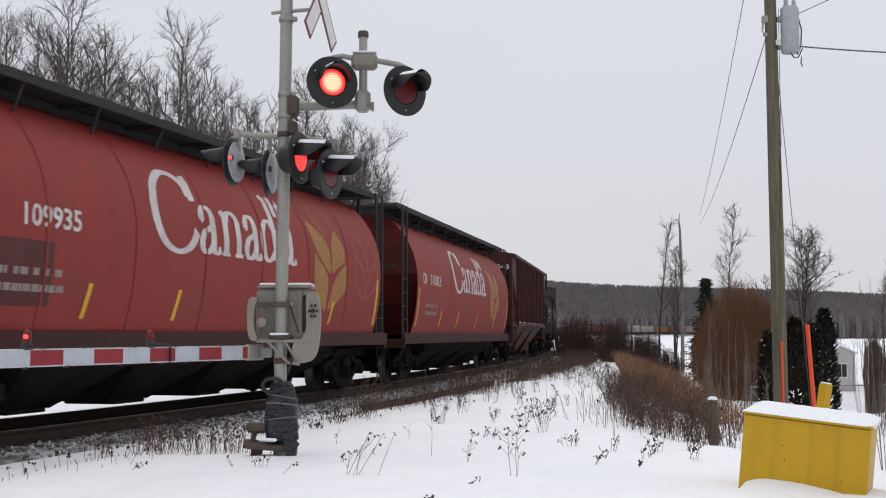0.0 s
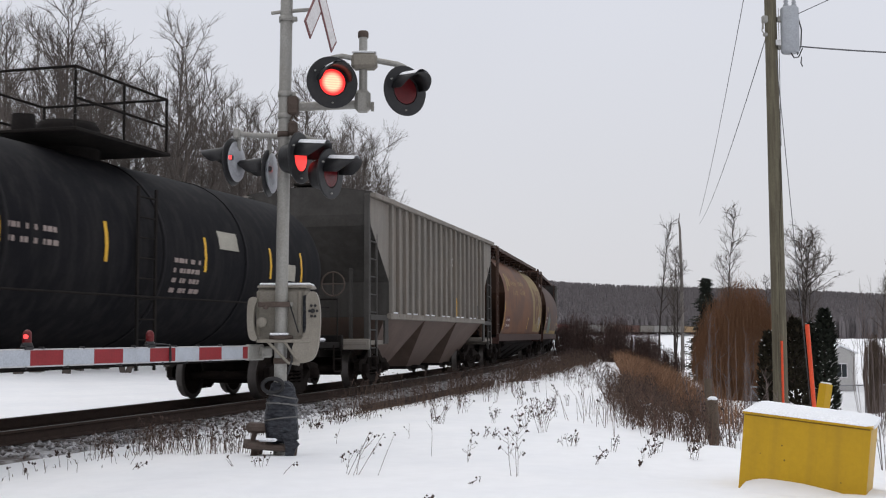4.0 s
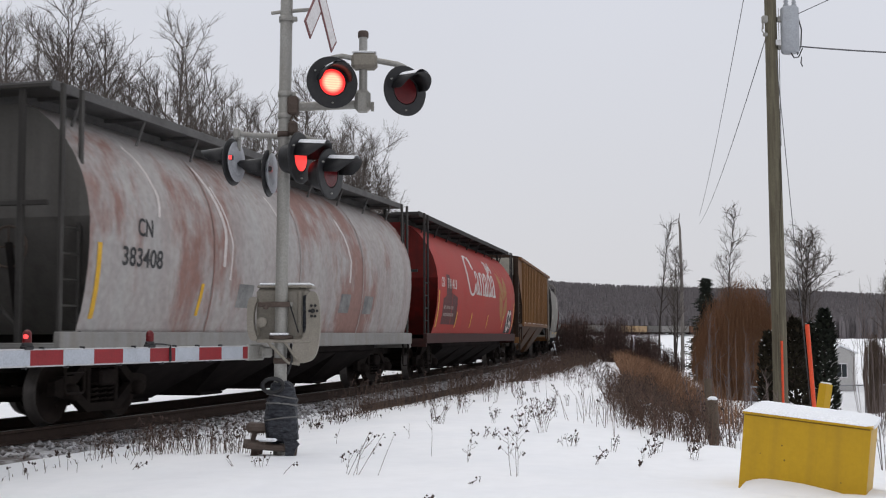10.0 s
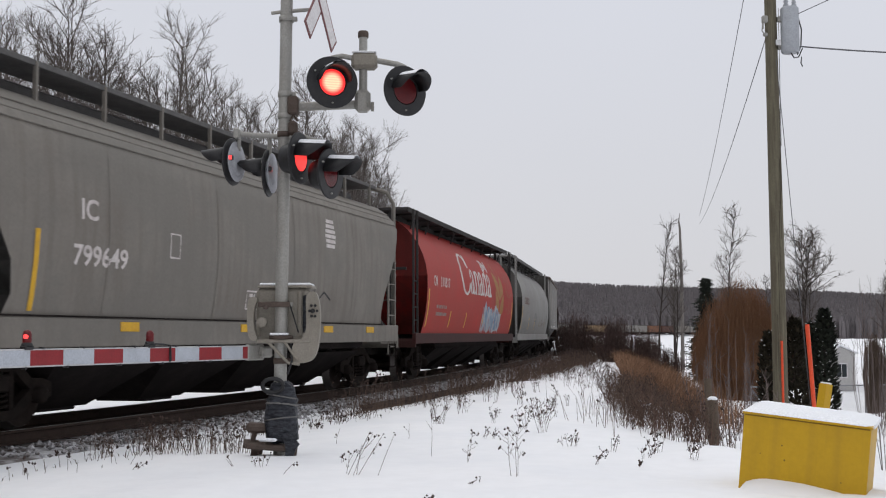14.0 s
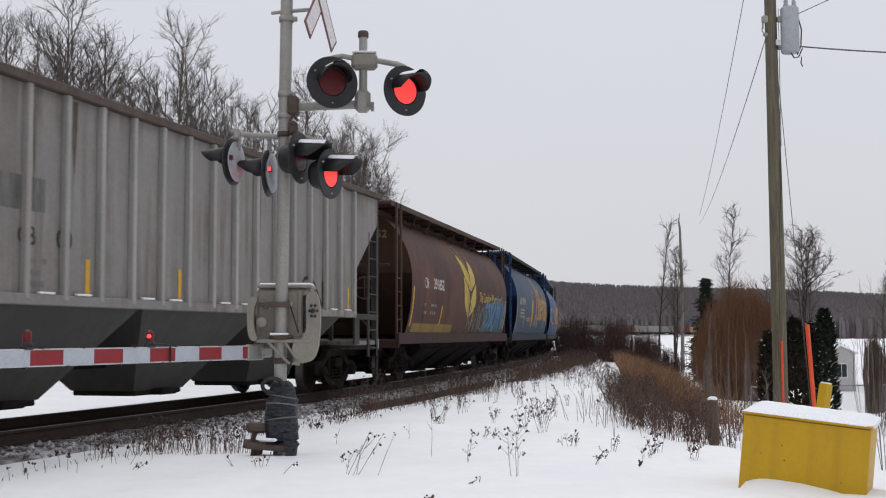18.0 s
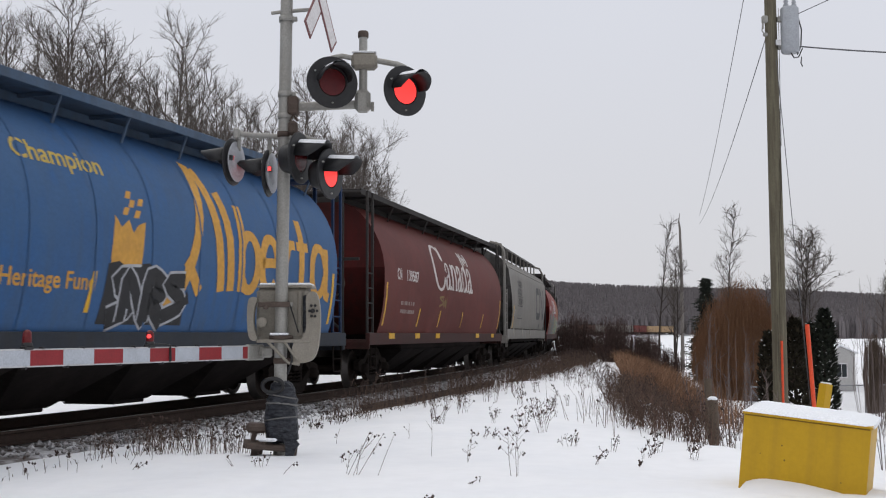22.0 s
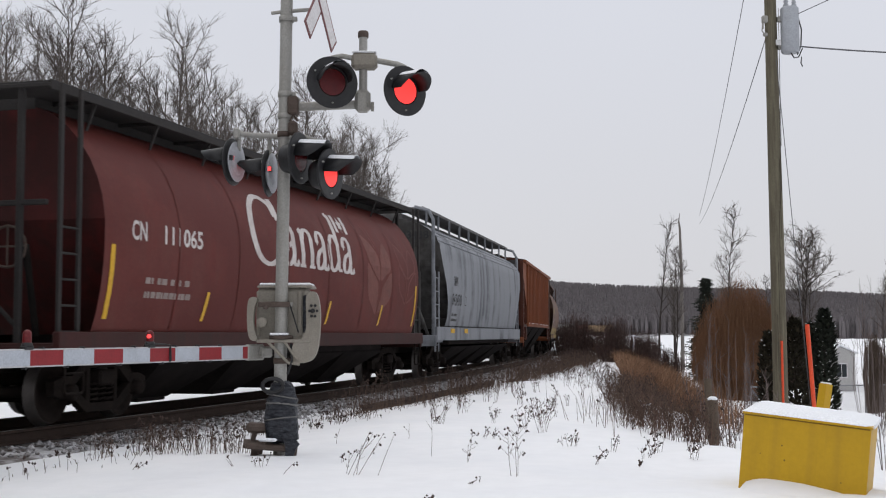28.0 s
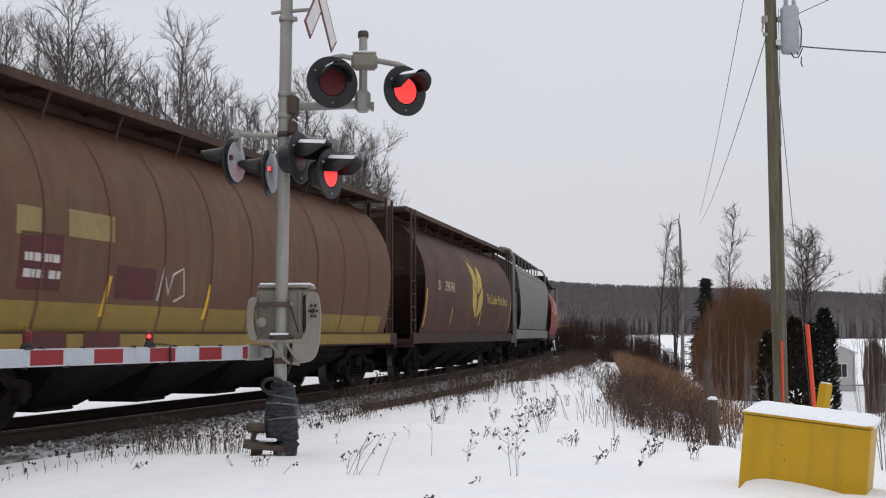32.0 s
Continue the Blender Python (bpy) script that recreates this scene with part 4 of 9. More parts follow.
def rib_hopper(label, L, body, spin=0, ribs=17, bay=None, panel=None, end=None, post_mat=None, chord=None):
    """Straight-sided covered hopper with outside posts and sloping end sheets."""
    car, h = base_car("ribbed_hopper_car", label, L, spin)
    e = h - .12

    def ends(z):
        return e - float(np.interp(z, [1.6, 2.45, 3.65, 3.9], [1.62, 1.62, .06, 0]))
    prof = [(1.62, 1.44), (2.0, 1.44), (2.45, 1.44), (2.85, 1.44), (3.25, 1.44), (3.65, 1.44), (3.9, 1.44)] + RIB[3:]
    mb, walls = shell(prof, ends)
    mb.s = [False] * len(mb.f)
    part("body", mb.mesh("body", body), None, car)
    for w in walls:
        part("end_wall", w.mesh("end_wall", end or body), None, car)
    inner = e - 1.62
    pm = post_mat or body
    post = cached(("post", pm.name), lambda: MB().box((0, 0, 2.96), (.10, .10, 2.66), .015).mesh("side_post", pm))
    for sg in (-1, 1):
        part("top_chord", MB().box((0, sg * 1.50, 4.33), (2 * e, .14, .12), .015).mesh("top_chord", chord or body), None, car)
        part("bottom_rail", MB().box((0, sg * 1.46, 1.64), (2 * inner + .1, .12, .14), .015).mesh("bottom_rail", body), None, car)
        for k in range(ribs):
            x = -inner + .05 + (2 * inner - .1) * k / (ribs - 1)
            part("side_post", post, None, car, m=pose(x, sg * 1.48, 0))
        if sg < 0:
            for k in range(ribs - 1):
                if k % 3 != 1:
                    x = -inner + .05 + (2 * inner - .1) * (k + .5) / (ribs - 1)
                    part("snow_ledge", cached("ledge", lambda: MB().box((0, 0, 1.725), (.34, .06, .03), .012).mesh("snow_ledge", M["snow_cap"])), None, car, "snow on the bottom rail", pose(x, -1.50, 0))
    w = MB().box((0, 0, 4.62), (2 * h - .3, .75, .05), .01)
    for k in range(10):
        w.box((-h + .9 + (2 * h - 1.8) * k / 9, 0, 4.56), (.9, 1.0, .1), .02)
    part("roof_walkway", w.mesh("roof_walkway", M["under"]), None, car)
    bm_ = bay or body
    for k in range(3):
        x = -4.1 + 4.1 * k
        part("discharge_bay", cached(("rbay", bm_.name), lambda: frustum(-2.04, 2.04, 1.62, -.80, .80, .34, 1.40, .55).mesh("discharge_bay", bm_)), None, car, "", pose(x, 0, 0))
        part("outlet_gate", cached("gate", lambda: MB().box((0, 0, .31), (1.5, 1.1, .10), .02).box((0, -.6, .31), (.5, .3, .1), .02).mesh("outlet_gate", M["under"])), None, car, "", pose(x, 0, 0))
    for sx in (-1, 1):
        for sy in (-1, 1):
            part("corner_post", cached(("cpost", body.name), lambda: MB().box((0, 0, 2.7), (.12, .12, 3.3), .015).mesh("corner_post", end or body)), None, car, m=pose(sx * (h - .1), sy * 1.38, 0))
        part("end_platform", MB().box((sx * (h - .75), 0, 1.03), (1.5, 2.8, .1), .015).box((sx * (h - .06), 0, 1.0), (.1, 2.9, .24), .015).mesh("end_platform", body), None, car)
        for sy in (-1, 1):
            part("end_ladder", ladder(sx * (h - .42), sy * 1.42, .72, 3.5, .55, 7, .045).mesh("end_ladder", end or body), None, car)
            part("grab_bar", MB().box((sx * (h - .85), sy * 1.43, 1.6), (1.4, .05, .12), .01).box((sx * (h - 1.5), sy * 1.43, 1.3), (.3, .05, .6), .01).mesh("grab_bar", end or body), None, car)
            part("end_stay", MB().box((sx * (h - 1.1), sy * .7, 1.9), (.1, .08, 1.7), .01).mesh("end_stay", end or body), None, car)
    hopper_common(car, h, None, None, spin, h - 1.75)
    return car, inner


def flow_hopper(label, L, body, spin=0, end_dark=None, sill=None):
    """Smooth bulging covered hopper with a deep side sill, roof walkway on stanchions and hooped end rails."""
    car, h = base_car("smooth_hopper_car", label, L, spin)
    e = h - .28

    def ends(z):
        return e - float(np.interp(z, [1.38, 1.7, 2.2, 2.8, 3.2, 3.6, 3.8], [1.0, 1.15, 1.05, .55, .2, .03, 0]))
    mb, walls = shell(FLOW, ends, 18, lambda z: float(np.interp(z, [1.38, 2.9], [.7, 0])))
    part("body", mb.mesh("body", body), None, car)
    for w in walls:
        part("end_wall", w.mesh("end_wall", end_dark or body), None, car)
    for sg in (-1, 1):
        part("side_sill", MB().box((0, sg * 1.42, 1.24), (2 * h - .2, .10, .38), .012).mesh("side_sill", sill or body), None, car)
        w = MB().box((0, sg * .64, 4.72), (2 * e - .2, .72, .04), .008).box((0, sg * 1.0, 4.72), (2 * e - .2, .03, .08), .006)
        for k in range(10):
            x = -e + .6 + (2 * e - 1.2) * k / 9
            part("walkway_stanchion", cached(("stan", body.name, sg), lambda: MB().box((0, sg * 1.0, 4.46), (.05, .06, .56), .006).mesh("walkway_stanchion", body)), None, car, m=pose(x, 0, 0))
        part("roof_walkway", w.mesh("roof_walkway", M["walk_grey"]), None, car, "grey steel roof walkway")
        part("sill_groove", MB().box((0, sg * 1.468, 1.445), (2 * e - 1.9, .02, .022), .004).mesh("sill_groove", M["hopper_shade"]), None, car, "dark joint above the sill")
        for k in range(3):
            zz = 3.80 + .13 * k
            yy = width_at(FLOW, zz) + .008
            part("roof_seam", MB().box((0, sg * yy, zz), (2 * e - .1, .03, .026), .008).mesh("roof_seam", body), None, car)
    for x in (-4.9, -1.6, 1.6, 4.9):
        def weld():
            r = MB()
            for side in (-1, 1):
                vs = []
                for z, y in FLOW[:8]:
                    vs += [(-.014, side * (y + .006), z), (.014, side * (y + .006), z)]
                r.add(vs, [(2 * i, 2 * i + 1, 2 * i + 3, 2 * i + 2) for i in range(7)], True)
            return r.mesh("weld_seam", body)
        part("weld_seam", cached(("weld", body.name), weld), None, car, m=pose(x, 0, 0))
    part("underbody", MB().box((0, 0, 1.15), (12.2, 2.66, .46), .03).mesh("underbody", M["hopper_shade"]), None, car, "underbody with the under-car shade in its colour")
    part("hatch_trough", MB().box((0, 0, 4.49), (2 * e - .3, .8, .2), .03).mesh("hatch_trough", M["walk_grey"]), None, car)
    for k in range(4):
        part("discharge_bay", cached(("fbay", body.name), lambda: frustum(-1.44, 1.44, .86, -.70, .70, .20, 1.36, .46).box((0, 0, .185), (.9, .9, .06), .02).mesh("discharge_bay", M["hopper_shade"])), None, car, "sloped discharge bay, under-car shade in its colour", pose(-4.35 + 2.9 * k, 0, 0))
    for sx in (-1, 1):
        part("end_platform", MB().box((sx * (h - .6), 0, 1.05), (1.2, 2.8, .1), .015).box((sx * (h - .06), 0, 1.05), (.1, 2.9, .3), .015).mesh("end_platform", sill or body), None, car)
        for sy in (-1, 1):
            x = sx * (h - .12)
            post = MB().tube([(x, sy * 1.36, 1.1), (x, sy * 1.36, 4.35), (x - sx * .08, sy * 1.22, 4.62), (x - sx * .2, sy * .8, 4.74)], .05, 6)
            part("end_post", post.mesh("end_post", body), None, car)
            part("end_ladder", ladder(sx * (h - .40), sy * 1.40, .75, 2.95, .5, 6, .04).mesh("end_ladder", body), None, car)
        br = MB().box((sx * (h - .4), 0, 1.9), (.1, .1, 1.7), .02)
        for sy in (-1, 1):
            br.tube([(sx * (h - .15), sy * 1.2, 1.2), (sx * (h - .5), sy * .5, 2.9)], .04, 6)
            br.box((sx * (h - .6), sy * .75, 2.0), (.06, .3, 1.9), .01)
        part("end_frame", br.mesh("end_frame", end_dark or body), None, car)
    hopper_common(car, h, None, None, spin, h - 1.75)
    return car, e


def tank_car(label, L, spin):
    """Black tank car with domed ends, top platform and rail."""
    car, h = base_car("tank_car", label, L, spin)
    e = h - .75
    r, zc = 1.46, 2.42
    prof = []
    for k in range(9):
        a = math.pi / 2 * k / 8
        prof.append((r * math.sin(a) + .001, -e + .75 * (1 - math.cos(a)) - .0))
    prof += [(r, -e * .5), (r, 0), (r, e * .5)]
    prof += [(a, -b) for a, b in reversed(prof[:9])]
    ax = pose(0, 0, zc) @ Matrix.Rotation(math.pi / 2, 4, "Y")
    mb = MB().lathe(prof, ax, 40)
    part("tank", mb.mesh("tank", M["tankblack"]), None, car, "glossy black tank with domed ends")
    for x in (-3.2, 0.6, 3.4):
        ring = MB().lathe([(r + .002, x - .05), (r + .012, x - .05), (r + .012, x + .05), (r + .002, x + .05)], ax, 40)
        part("tank_band", ring.mesh("tank_band", M["tankblack"]), None, car)
    pl = MB().box((0, 0, zc + r + .12), (2.6, 2.3, .05), .01)
    part("top_platform", pl.mesh("top_platform", M["under"]), None, car)
    rl = MB()
    for sy in (-1, 1):
        for x in (-1.25, 0, 1.25):
            rl.tube([(x, sy * 1.1, zc + r + .1), (x, sy * 1.1, zc + r + .98)], .022, 6)
        for z in (.55, .98):
            rl.tube([(-1.25, sy * 1.1, zc + r + z), (1.25, sy * 1.1, zc + r + z)], .02, 6)
    for x in (-1.25, 1.25):
        rl.tube([(x, -1.1, zc + r + .98), (x, 1.1, zc + r + .98)], .02, 6)
    part("platform_rail", rl.mesh("platform_rail", M["under"]), None, car)
    dm = MB().lathe([(.001, .62), (.42, .6), (.48, .5), (.48, 0)], pose(.25, 0, zc + r - .1), 20).lathe([(.001, .5), (.16, .5), (.18, .2), (.18, 0)], pose(-.55, .2, zc + r), 14)
    part("manway", dm.mesh("manway", M["under"]), None, car)
    part("side_ladder", ladder(0, -1.50, .7, zc + .9, .5, 9, .035).mesh("side_ladder", M["under"]), None, car)
    for sy in (-1, 1):
        hr = MB().tube([(-e + .4, sy * 1.52, 1.75), (e - .4, sy * 1.52, 1.75)], .018, 5)
        part("grab_rail", hr.mesh("grab_rail", M["under"]), None, car)
    for sx in (-1, 1):
        b = MB().box((sx * (h - .6), 0, 1.0), (1.2, 2.7, .12), .015).box((sx * (h - .06), 0, 1.05), (.1, 2.8, .3), .015)
        b.box((sx * (h - 1.75), 0, 1.15), (.7, 2.2, .5), .05)
        part("end_platform", b.mesh("end_platform", M["under"]), None, car)
        part("end_rail", MB().tube([(sx * (h - .1), -1.3, 1.1), (sx * (h - .1), -1.3, 1.95), (sx * (h - .1), 1.3, 1.95), (sx * (h - .1), 1.3, 1.1)], .022, 6).mesh("end_rail", M["under"]), None, car)
        part("snow_patch", MB().box((sx * (h - .45), -.7, 1.1), (.5, .8, .09), .04).mesh("snow_patch", M["snow_cap"]), None, car, "snow on the platform")
    part("top_snow", MB().box((-e + 2.4, -.2, zc + r + .012), (2.4, .5, .05), .02).mesh("top_snow", M["snow_cap"]), None, car, "snow on the tank top")
    hopper_common(car, h, None, None, spin, h - 1.75)
    TP = [(zc - r * math.cos(a), r * math.sin(a)) for a in [math.pi * k / 24 for k in range(2, 23)]]
    return car, TP


def far_car(label, L, body, high, wide=1.5, low=1.05):
    """Plain car of the far end of the train."""
    car, h = base_car("distant_freight_car", label, L, 0)
    b = MB().box((0, 0, (low + high) / 2), (2 * h, 2 * wide, high - low), .06)
    part("body", b.mesh("body", body), None, car)
    part("roof", MB().box((0, 0, high + .06), (2 * h - .1, 2 * wide - .3, .12), .04).mesh("roof", M["under"]), None, car)
    part("underframe", MB().box((0, 0, .8), (2 * h, 2.2, .4), .03).mesh("underframe", M["under"]), None, car)
    for k in range(6):
        part("side_rib", MB().box((-h + .5 + (2 * h - 1) * k / 5, -wide - .02, (low + high) / 2), (.12, .08, high - low - .1), .01).mesh("side_rib", body), None, car)
    add_trucks(car, h - 1.75, 0)
    return car


P = {
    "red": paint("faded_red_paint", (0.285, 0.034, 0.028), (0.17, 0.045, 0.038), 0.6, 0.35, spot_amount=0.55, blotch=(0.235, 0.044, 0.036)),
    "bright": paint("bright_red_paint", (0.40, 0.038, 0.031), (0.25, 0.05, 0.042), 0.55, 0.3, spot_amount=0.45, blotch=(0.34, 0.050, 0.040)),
    "maroon": paint("maroon_paint", (0.124, 0.0225, 0.018), (0.11, 0.040, 0.033), 0.6, 0.3, spot_amount=0.6),
    "dkmaroon": paint("dark_maroon_paint", (0.068, 0.0155, 0.015), (0.05, 0.024, 0.022), 0.4, 0.3),
    "brown": paint("grain_brown_paint", (0.128, 0.066, 0.042), (0.09, 0.045, 0.036), 0.7, 0.45, blotch=(0.185, 0.082, 0.040)),
    "dkbrown": paint("dark_brown_paint", (0.073, 0.037, 0.028), (0.05, 0.028, 0.025), 0.7, 0.4, blotch=(0.090, 0.044, 0.027)),
    "mauve": paint("dusty_mauve_brown_paint", (0.082, 0.039, 0.032), (0.05, 0.025, 0.022), 0.7, 0.5, blotch=(0.115, 0.052, 0.031)),
    "tan": paint("tan_brown_paint", (0.15, 0.084, 0.050), (0.09, 0.046, 0.032), 0.7, 0.5, blotch=(0.12, 0.055, 0.034)),
    "ltgrey": paint("pale_grey_paint", (0.272, 0.272, 0.264), (0.20, 0.17, 0.145), 0.5, 0.45, blotch=(0.22, 0.21, 0.20)),
    "flowgrey": paint("light_flow_grey_paint", (0.236, 0.226, 0.210), (0.155, 0.132, 0.110), 0.55, 0.5, blotch=(0.190, 0.180, 0.166)),
    "icgrey": paint("mid_grey_paint", (0.140, 0.132, 0.122), (0.07, 0.065, 0.06), 0.6, 0.4),
    "khaki": paint("warm_grey_paint", (0.218, 0.202, 0.178), (0.12, 0.10, 0.085), 0.5, 0.35),
    "white": paint("dirty_white_paint", (0.265, 0.254, 0.242), (0.15, 0.11, 0.085), 0.6, 0.65, streak=(0.13, 0.105, 0.09), blotch=(0.225, 0.215, 0.205)),
    "bluegrey": paint("blue_grey_paint", (0.246, 0.254, 0.274), (0.2, 0.21, 0.23), 0.4, 0.9, streak=(0.085, 0.09, 0.10), streak_width=1.5, blotch=(0.245, 0.255, 0.275)),
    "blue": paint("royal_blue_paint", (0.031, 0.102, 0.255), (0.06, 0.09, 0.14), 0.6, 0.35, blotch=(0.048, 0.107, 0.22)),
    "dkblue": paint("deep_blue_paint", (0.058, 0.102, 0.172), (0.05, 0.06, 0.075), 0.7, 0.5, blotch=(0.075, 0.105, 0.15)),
    "ochre": paint("ochre_brown_paint", (0.205, 0.100, 0.034), (0.11, 0.052, 0.026), 0.7, 0.5, blotch=(0.145, 0.068, 0.034)),
    "rust": paint("rust_orange_paint", (0.240, 0.076, 0.032), (0.16, 0.06, 0.035), 0.45, 0.3),
    "dusty": mat("flaking_white_over_pink", (0.36, 0.345, 0.335), 0.65, spot=(0.25, 0.19, 0.175), spot_amount=0.75, scale=0.9, fine=9, bump=0.08, spread=0.35, stretch=(1, 1, 0.3), streak=(0.36, 0.335, 0.32), streak_amount=0.75, streak_width=3.2, blotch=(0.215, 0.092, 0.068), blotch_edge=(0.52, 0.60)),
    "yellowband": paint("yellow_band_paint", (0.272, 0.184, 0.040), (0.2, 0.12, 0.05), 0.5, 0.3),
    "lumber": mat("wrapped_lumber", (0.36, 0.25, 0.14), 0.8, spot=(0.25, 0.15, 0.08), scale=0.6, fine=8),
}
M["tankblack"] = mat("tank_black_paint", (0.008, 0.008, 0.010), 0.7, gloss=0.05, spot=(0.016, 0.015, 0.016), scale=1.0, fine=20, bump=0.04, streak=(0.028, 0.026, 0.026), streak_amount=0.4)
# Darker end copies: shade between the cars put into the paint, with soot blotches
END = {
    "red": paint("shaded_red_end_paint", (0.155, 0.013, 0.011), (0.05, 0.016, 0.014), 0.6, 0.5, blotch=(0.055, 0.012, 0.010)),
    "bright": paint("shaded_bright_red_end_paint", (0.20, 0.014, 0.012), (0.05, 0.016, 0.014), 0.6, 0.45, blotch=(0.085, 0.012, 0.010)),
    "maroon": paint("shaded_maroon_end_paint", (0.085, 0.012, 0.011), (0.035, 0.015, 0.014), 0.6, 0.5, blotch=(0.036, 0.010, 0.009)),
    "brown": paint("shaded_rusty_end_paint", (0.056, 0.026, 0.014), (0.03, 0.017, 0.012), 0.7, 0.55, blotch=(0.024, 0.014, 0.011)),
    "ochre": paint("shaded_ochre_end_paint", (0.052, 0.026, 0.014), (0.02, 0.013, 0.009), 0.7, 0.5, blotch=(0.022, 0.013, 0.010)),
    "rust": paint("shaded_rust_orange_end_paint", (0.09, 0.027, 0.015), (0.035, 0.017, 0.013), 0.7, 0.5, blotch=(0.04, 0.015, 0.011)),
    "blue": paint("shaded_unfaded_blue_end_paint", (0.010, 0.036, 0.115), (0.014, 0.024, 0.048), 0.6, 0.45, blotch=(0.010, 0.022, 0.055)),
    "grey": paint("shaded_grey_end_paint", (0.072, 0.068, 0.064), (0.04, 0.036, 0.032), 0.7, 0.5, blotch=(0.04, 0.037, 0.034)),
    "flow": paint("shaded_pale_end_paint", (0.115, 0.112, 0.108), (0.035, 0.032, 0.030), 0.7, 0.55, blotch=(0.034, 0.031, 0.029)),
    "icgrey": paint("shaded_dark_grey_end_paint", (0.050, 0.048, 0.046), (0.024, 0.022, 0.021), 0.7, 0.5, blotch=(0.024, 0.022, 0.021)),
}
POST = {
    "ochre": paint("pale_ochre_post_paint", (0.26, 0.135, 0.055), (0.15, 0.075, 0.035), 0.6, 0.35),
    "white": paint("pale_post_paint", (0.37, 0.36, 0.345), (0.24, 0.21, 0.18), 0.5, 0.4),
    "icgrey": paint("pale_grey_post_paint", (0.185, 0.176, 0.164), (0.09, 0.085, 0.08), 0.5, 0.3),
}
SILL = paint("grimy_dark_red_sill", (0.055, 0.016, 0.014), (0.03, 0.018, 0.015), 0.7, 0.5)
SILL_BROWN = paint("grimy_dark_brown_sill", (0.060, 0.028, 0.022), (0.03, 0.018, 0.015), 0.7, 0.5)
SILL_BLUE = paint("grimy_dark_blue_sill", (0.028, 0.034, 0.046), (0.03, 0.03, 0.03), 0.7, 0.5)
BLK, BRN, DKB = mat("faded_black_steel", (0.034, 0.0315, 0.031), 0.75, gloss=0.15, spot=(0.040, 0.036, 0.034), scale=2, fine=25, bump=0.15, spot_amount=0.7), paint("brown_frame_paint", (0.058, 0.029, 0.021)), P["dkblue"]


BAY_OCHRE = paint("ochre_brown_bays", (0.13, 0.066, 0.032), (0.05, 0.03, 0.02), 0.7, 0.45, blotch=(0.06, 0.034, 0.022))


def canada(label, L, body, number, spin, gold="gold_letter", sill=None, prefix=True, small=True):
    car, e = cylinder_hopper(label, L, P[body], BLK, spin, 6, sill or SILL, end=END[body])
    serif_word(car, CYL, (("C", -2.78, -1.33), ("a", -1.31, -.56), ("n", -.54, .28), ("a", .32, 1.04), ("d", 1.04, 1.85), ("a", 1.85, 2.60)), 2.49, .74, M["white_letter"])
    for x0, x1 in ((1.78, 1.95), (2.36, 2.53)):
        patch(car, CYL, rect(x0, x1, 3.33, 3.69), M["white_letter"], "flag_mark", "small flag above the wordmark", .009)
    patch(car, CYL, [(2.04, 3.41), (2.14, 3.43), (2.16, 3.34), (2.18, 3.43), (2.28, 3.41), (2.25, 3.49), (2.33, 3.56), (2.22, 3.57), (2.16, 3.68), (2.10, 3.57), (1.99, 3.56), (2.06, 3.49)], M["white_letter"], "flag_mark", "", .009)
    if prefix:
        letter(car, CYL, "CN", -6.80, -6.38, 2.52, 2.80, M["white_letter"], "white reporting letters", 0.02)
    letter(car, CYL, number, -5.85, -4.62, 2.52, 2.80, M["white_letter"], "white car number", 0.02)
    if gold:
        wheat(car, CYL, 4.22, 1.66, .92, M[gold], "faded wheat ears emblem")
        wheat(car, CYL, 6.42, 1.95, .74, M["gold_faded"] if gold == "gold_letter" else M[gold], "", .005, .035)
    if small:
        for k in range(2):
            bars(car, CYL, -6.35, -5.75, 1.93 - .2 * k, .09, M["grey_letter"], k)
            bars(car, CYL, -5.6, -5.0, 1.93 - .2 * k, .09, M["grey_letter"], k + 5)
    part("end_snow", MB().box((e + .42, -1.02, 1.12), (.34, .42, .10), .05).box((e + .36, -1.12, 1.18), (.18, .2, .10), .05).mesh("end_snow", M["snow_cap"]), None, car, "lump of snow on the end platform")
    yellow_marks(car, CYL, (-4.35, -1.9, 1.2, 4.6), 1.42, 1.88, .05, (-e + .22, e - .22))
    return car, e


def fillet(pts, r, n=6):
    """Round the corners of a polyline."""
    out = [pts[0]]
    for a, p, b in zip(pts[:-2], pts[1:-1], pts[2:]):
        p, a, b = Vector(p), Vector(a), Vector(b)
        u, v = a - p, b - p
        k = min(r, u.length * .48, v.length * .48)
        q0, q1 = p + u.normalized() * k, p + v.normalized() * k
        for i in range(n + 1):
            t = i / n
            out.append(tuple(q0 * (1 - t) ** 2 + p * 2 * t * (1 - t) + q1 * t * t))
    return out + [pts[-1]]


def cn_sign(car, prof, x0, x1, z0, z1, w, material):
    """The railway's sign drawn as one plain looping band."""
    m, h, t, b = (x1 - x0), (z1 - z0), z1 - w / 2, z0 + w / 2
    pts = fillet([(x0 + .36 * m, t), (x0 + .04 * m, t), (x0 + .04 * m, b), (x0 + .485 * m, b), (x0 + .485 * m, t), (x0 + .60 * m, t + .03 * h), (x0 + .86 * m, b - .02 * h), (x0 + .965 * m, b), (x0 + .965 * m, z1)], .19 * h)
    stroke(car, prof, pts, w, material, "railway_sign", "looping band sign of the railway")


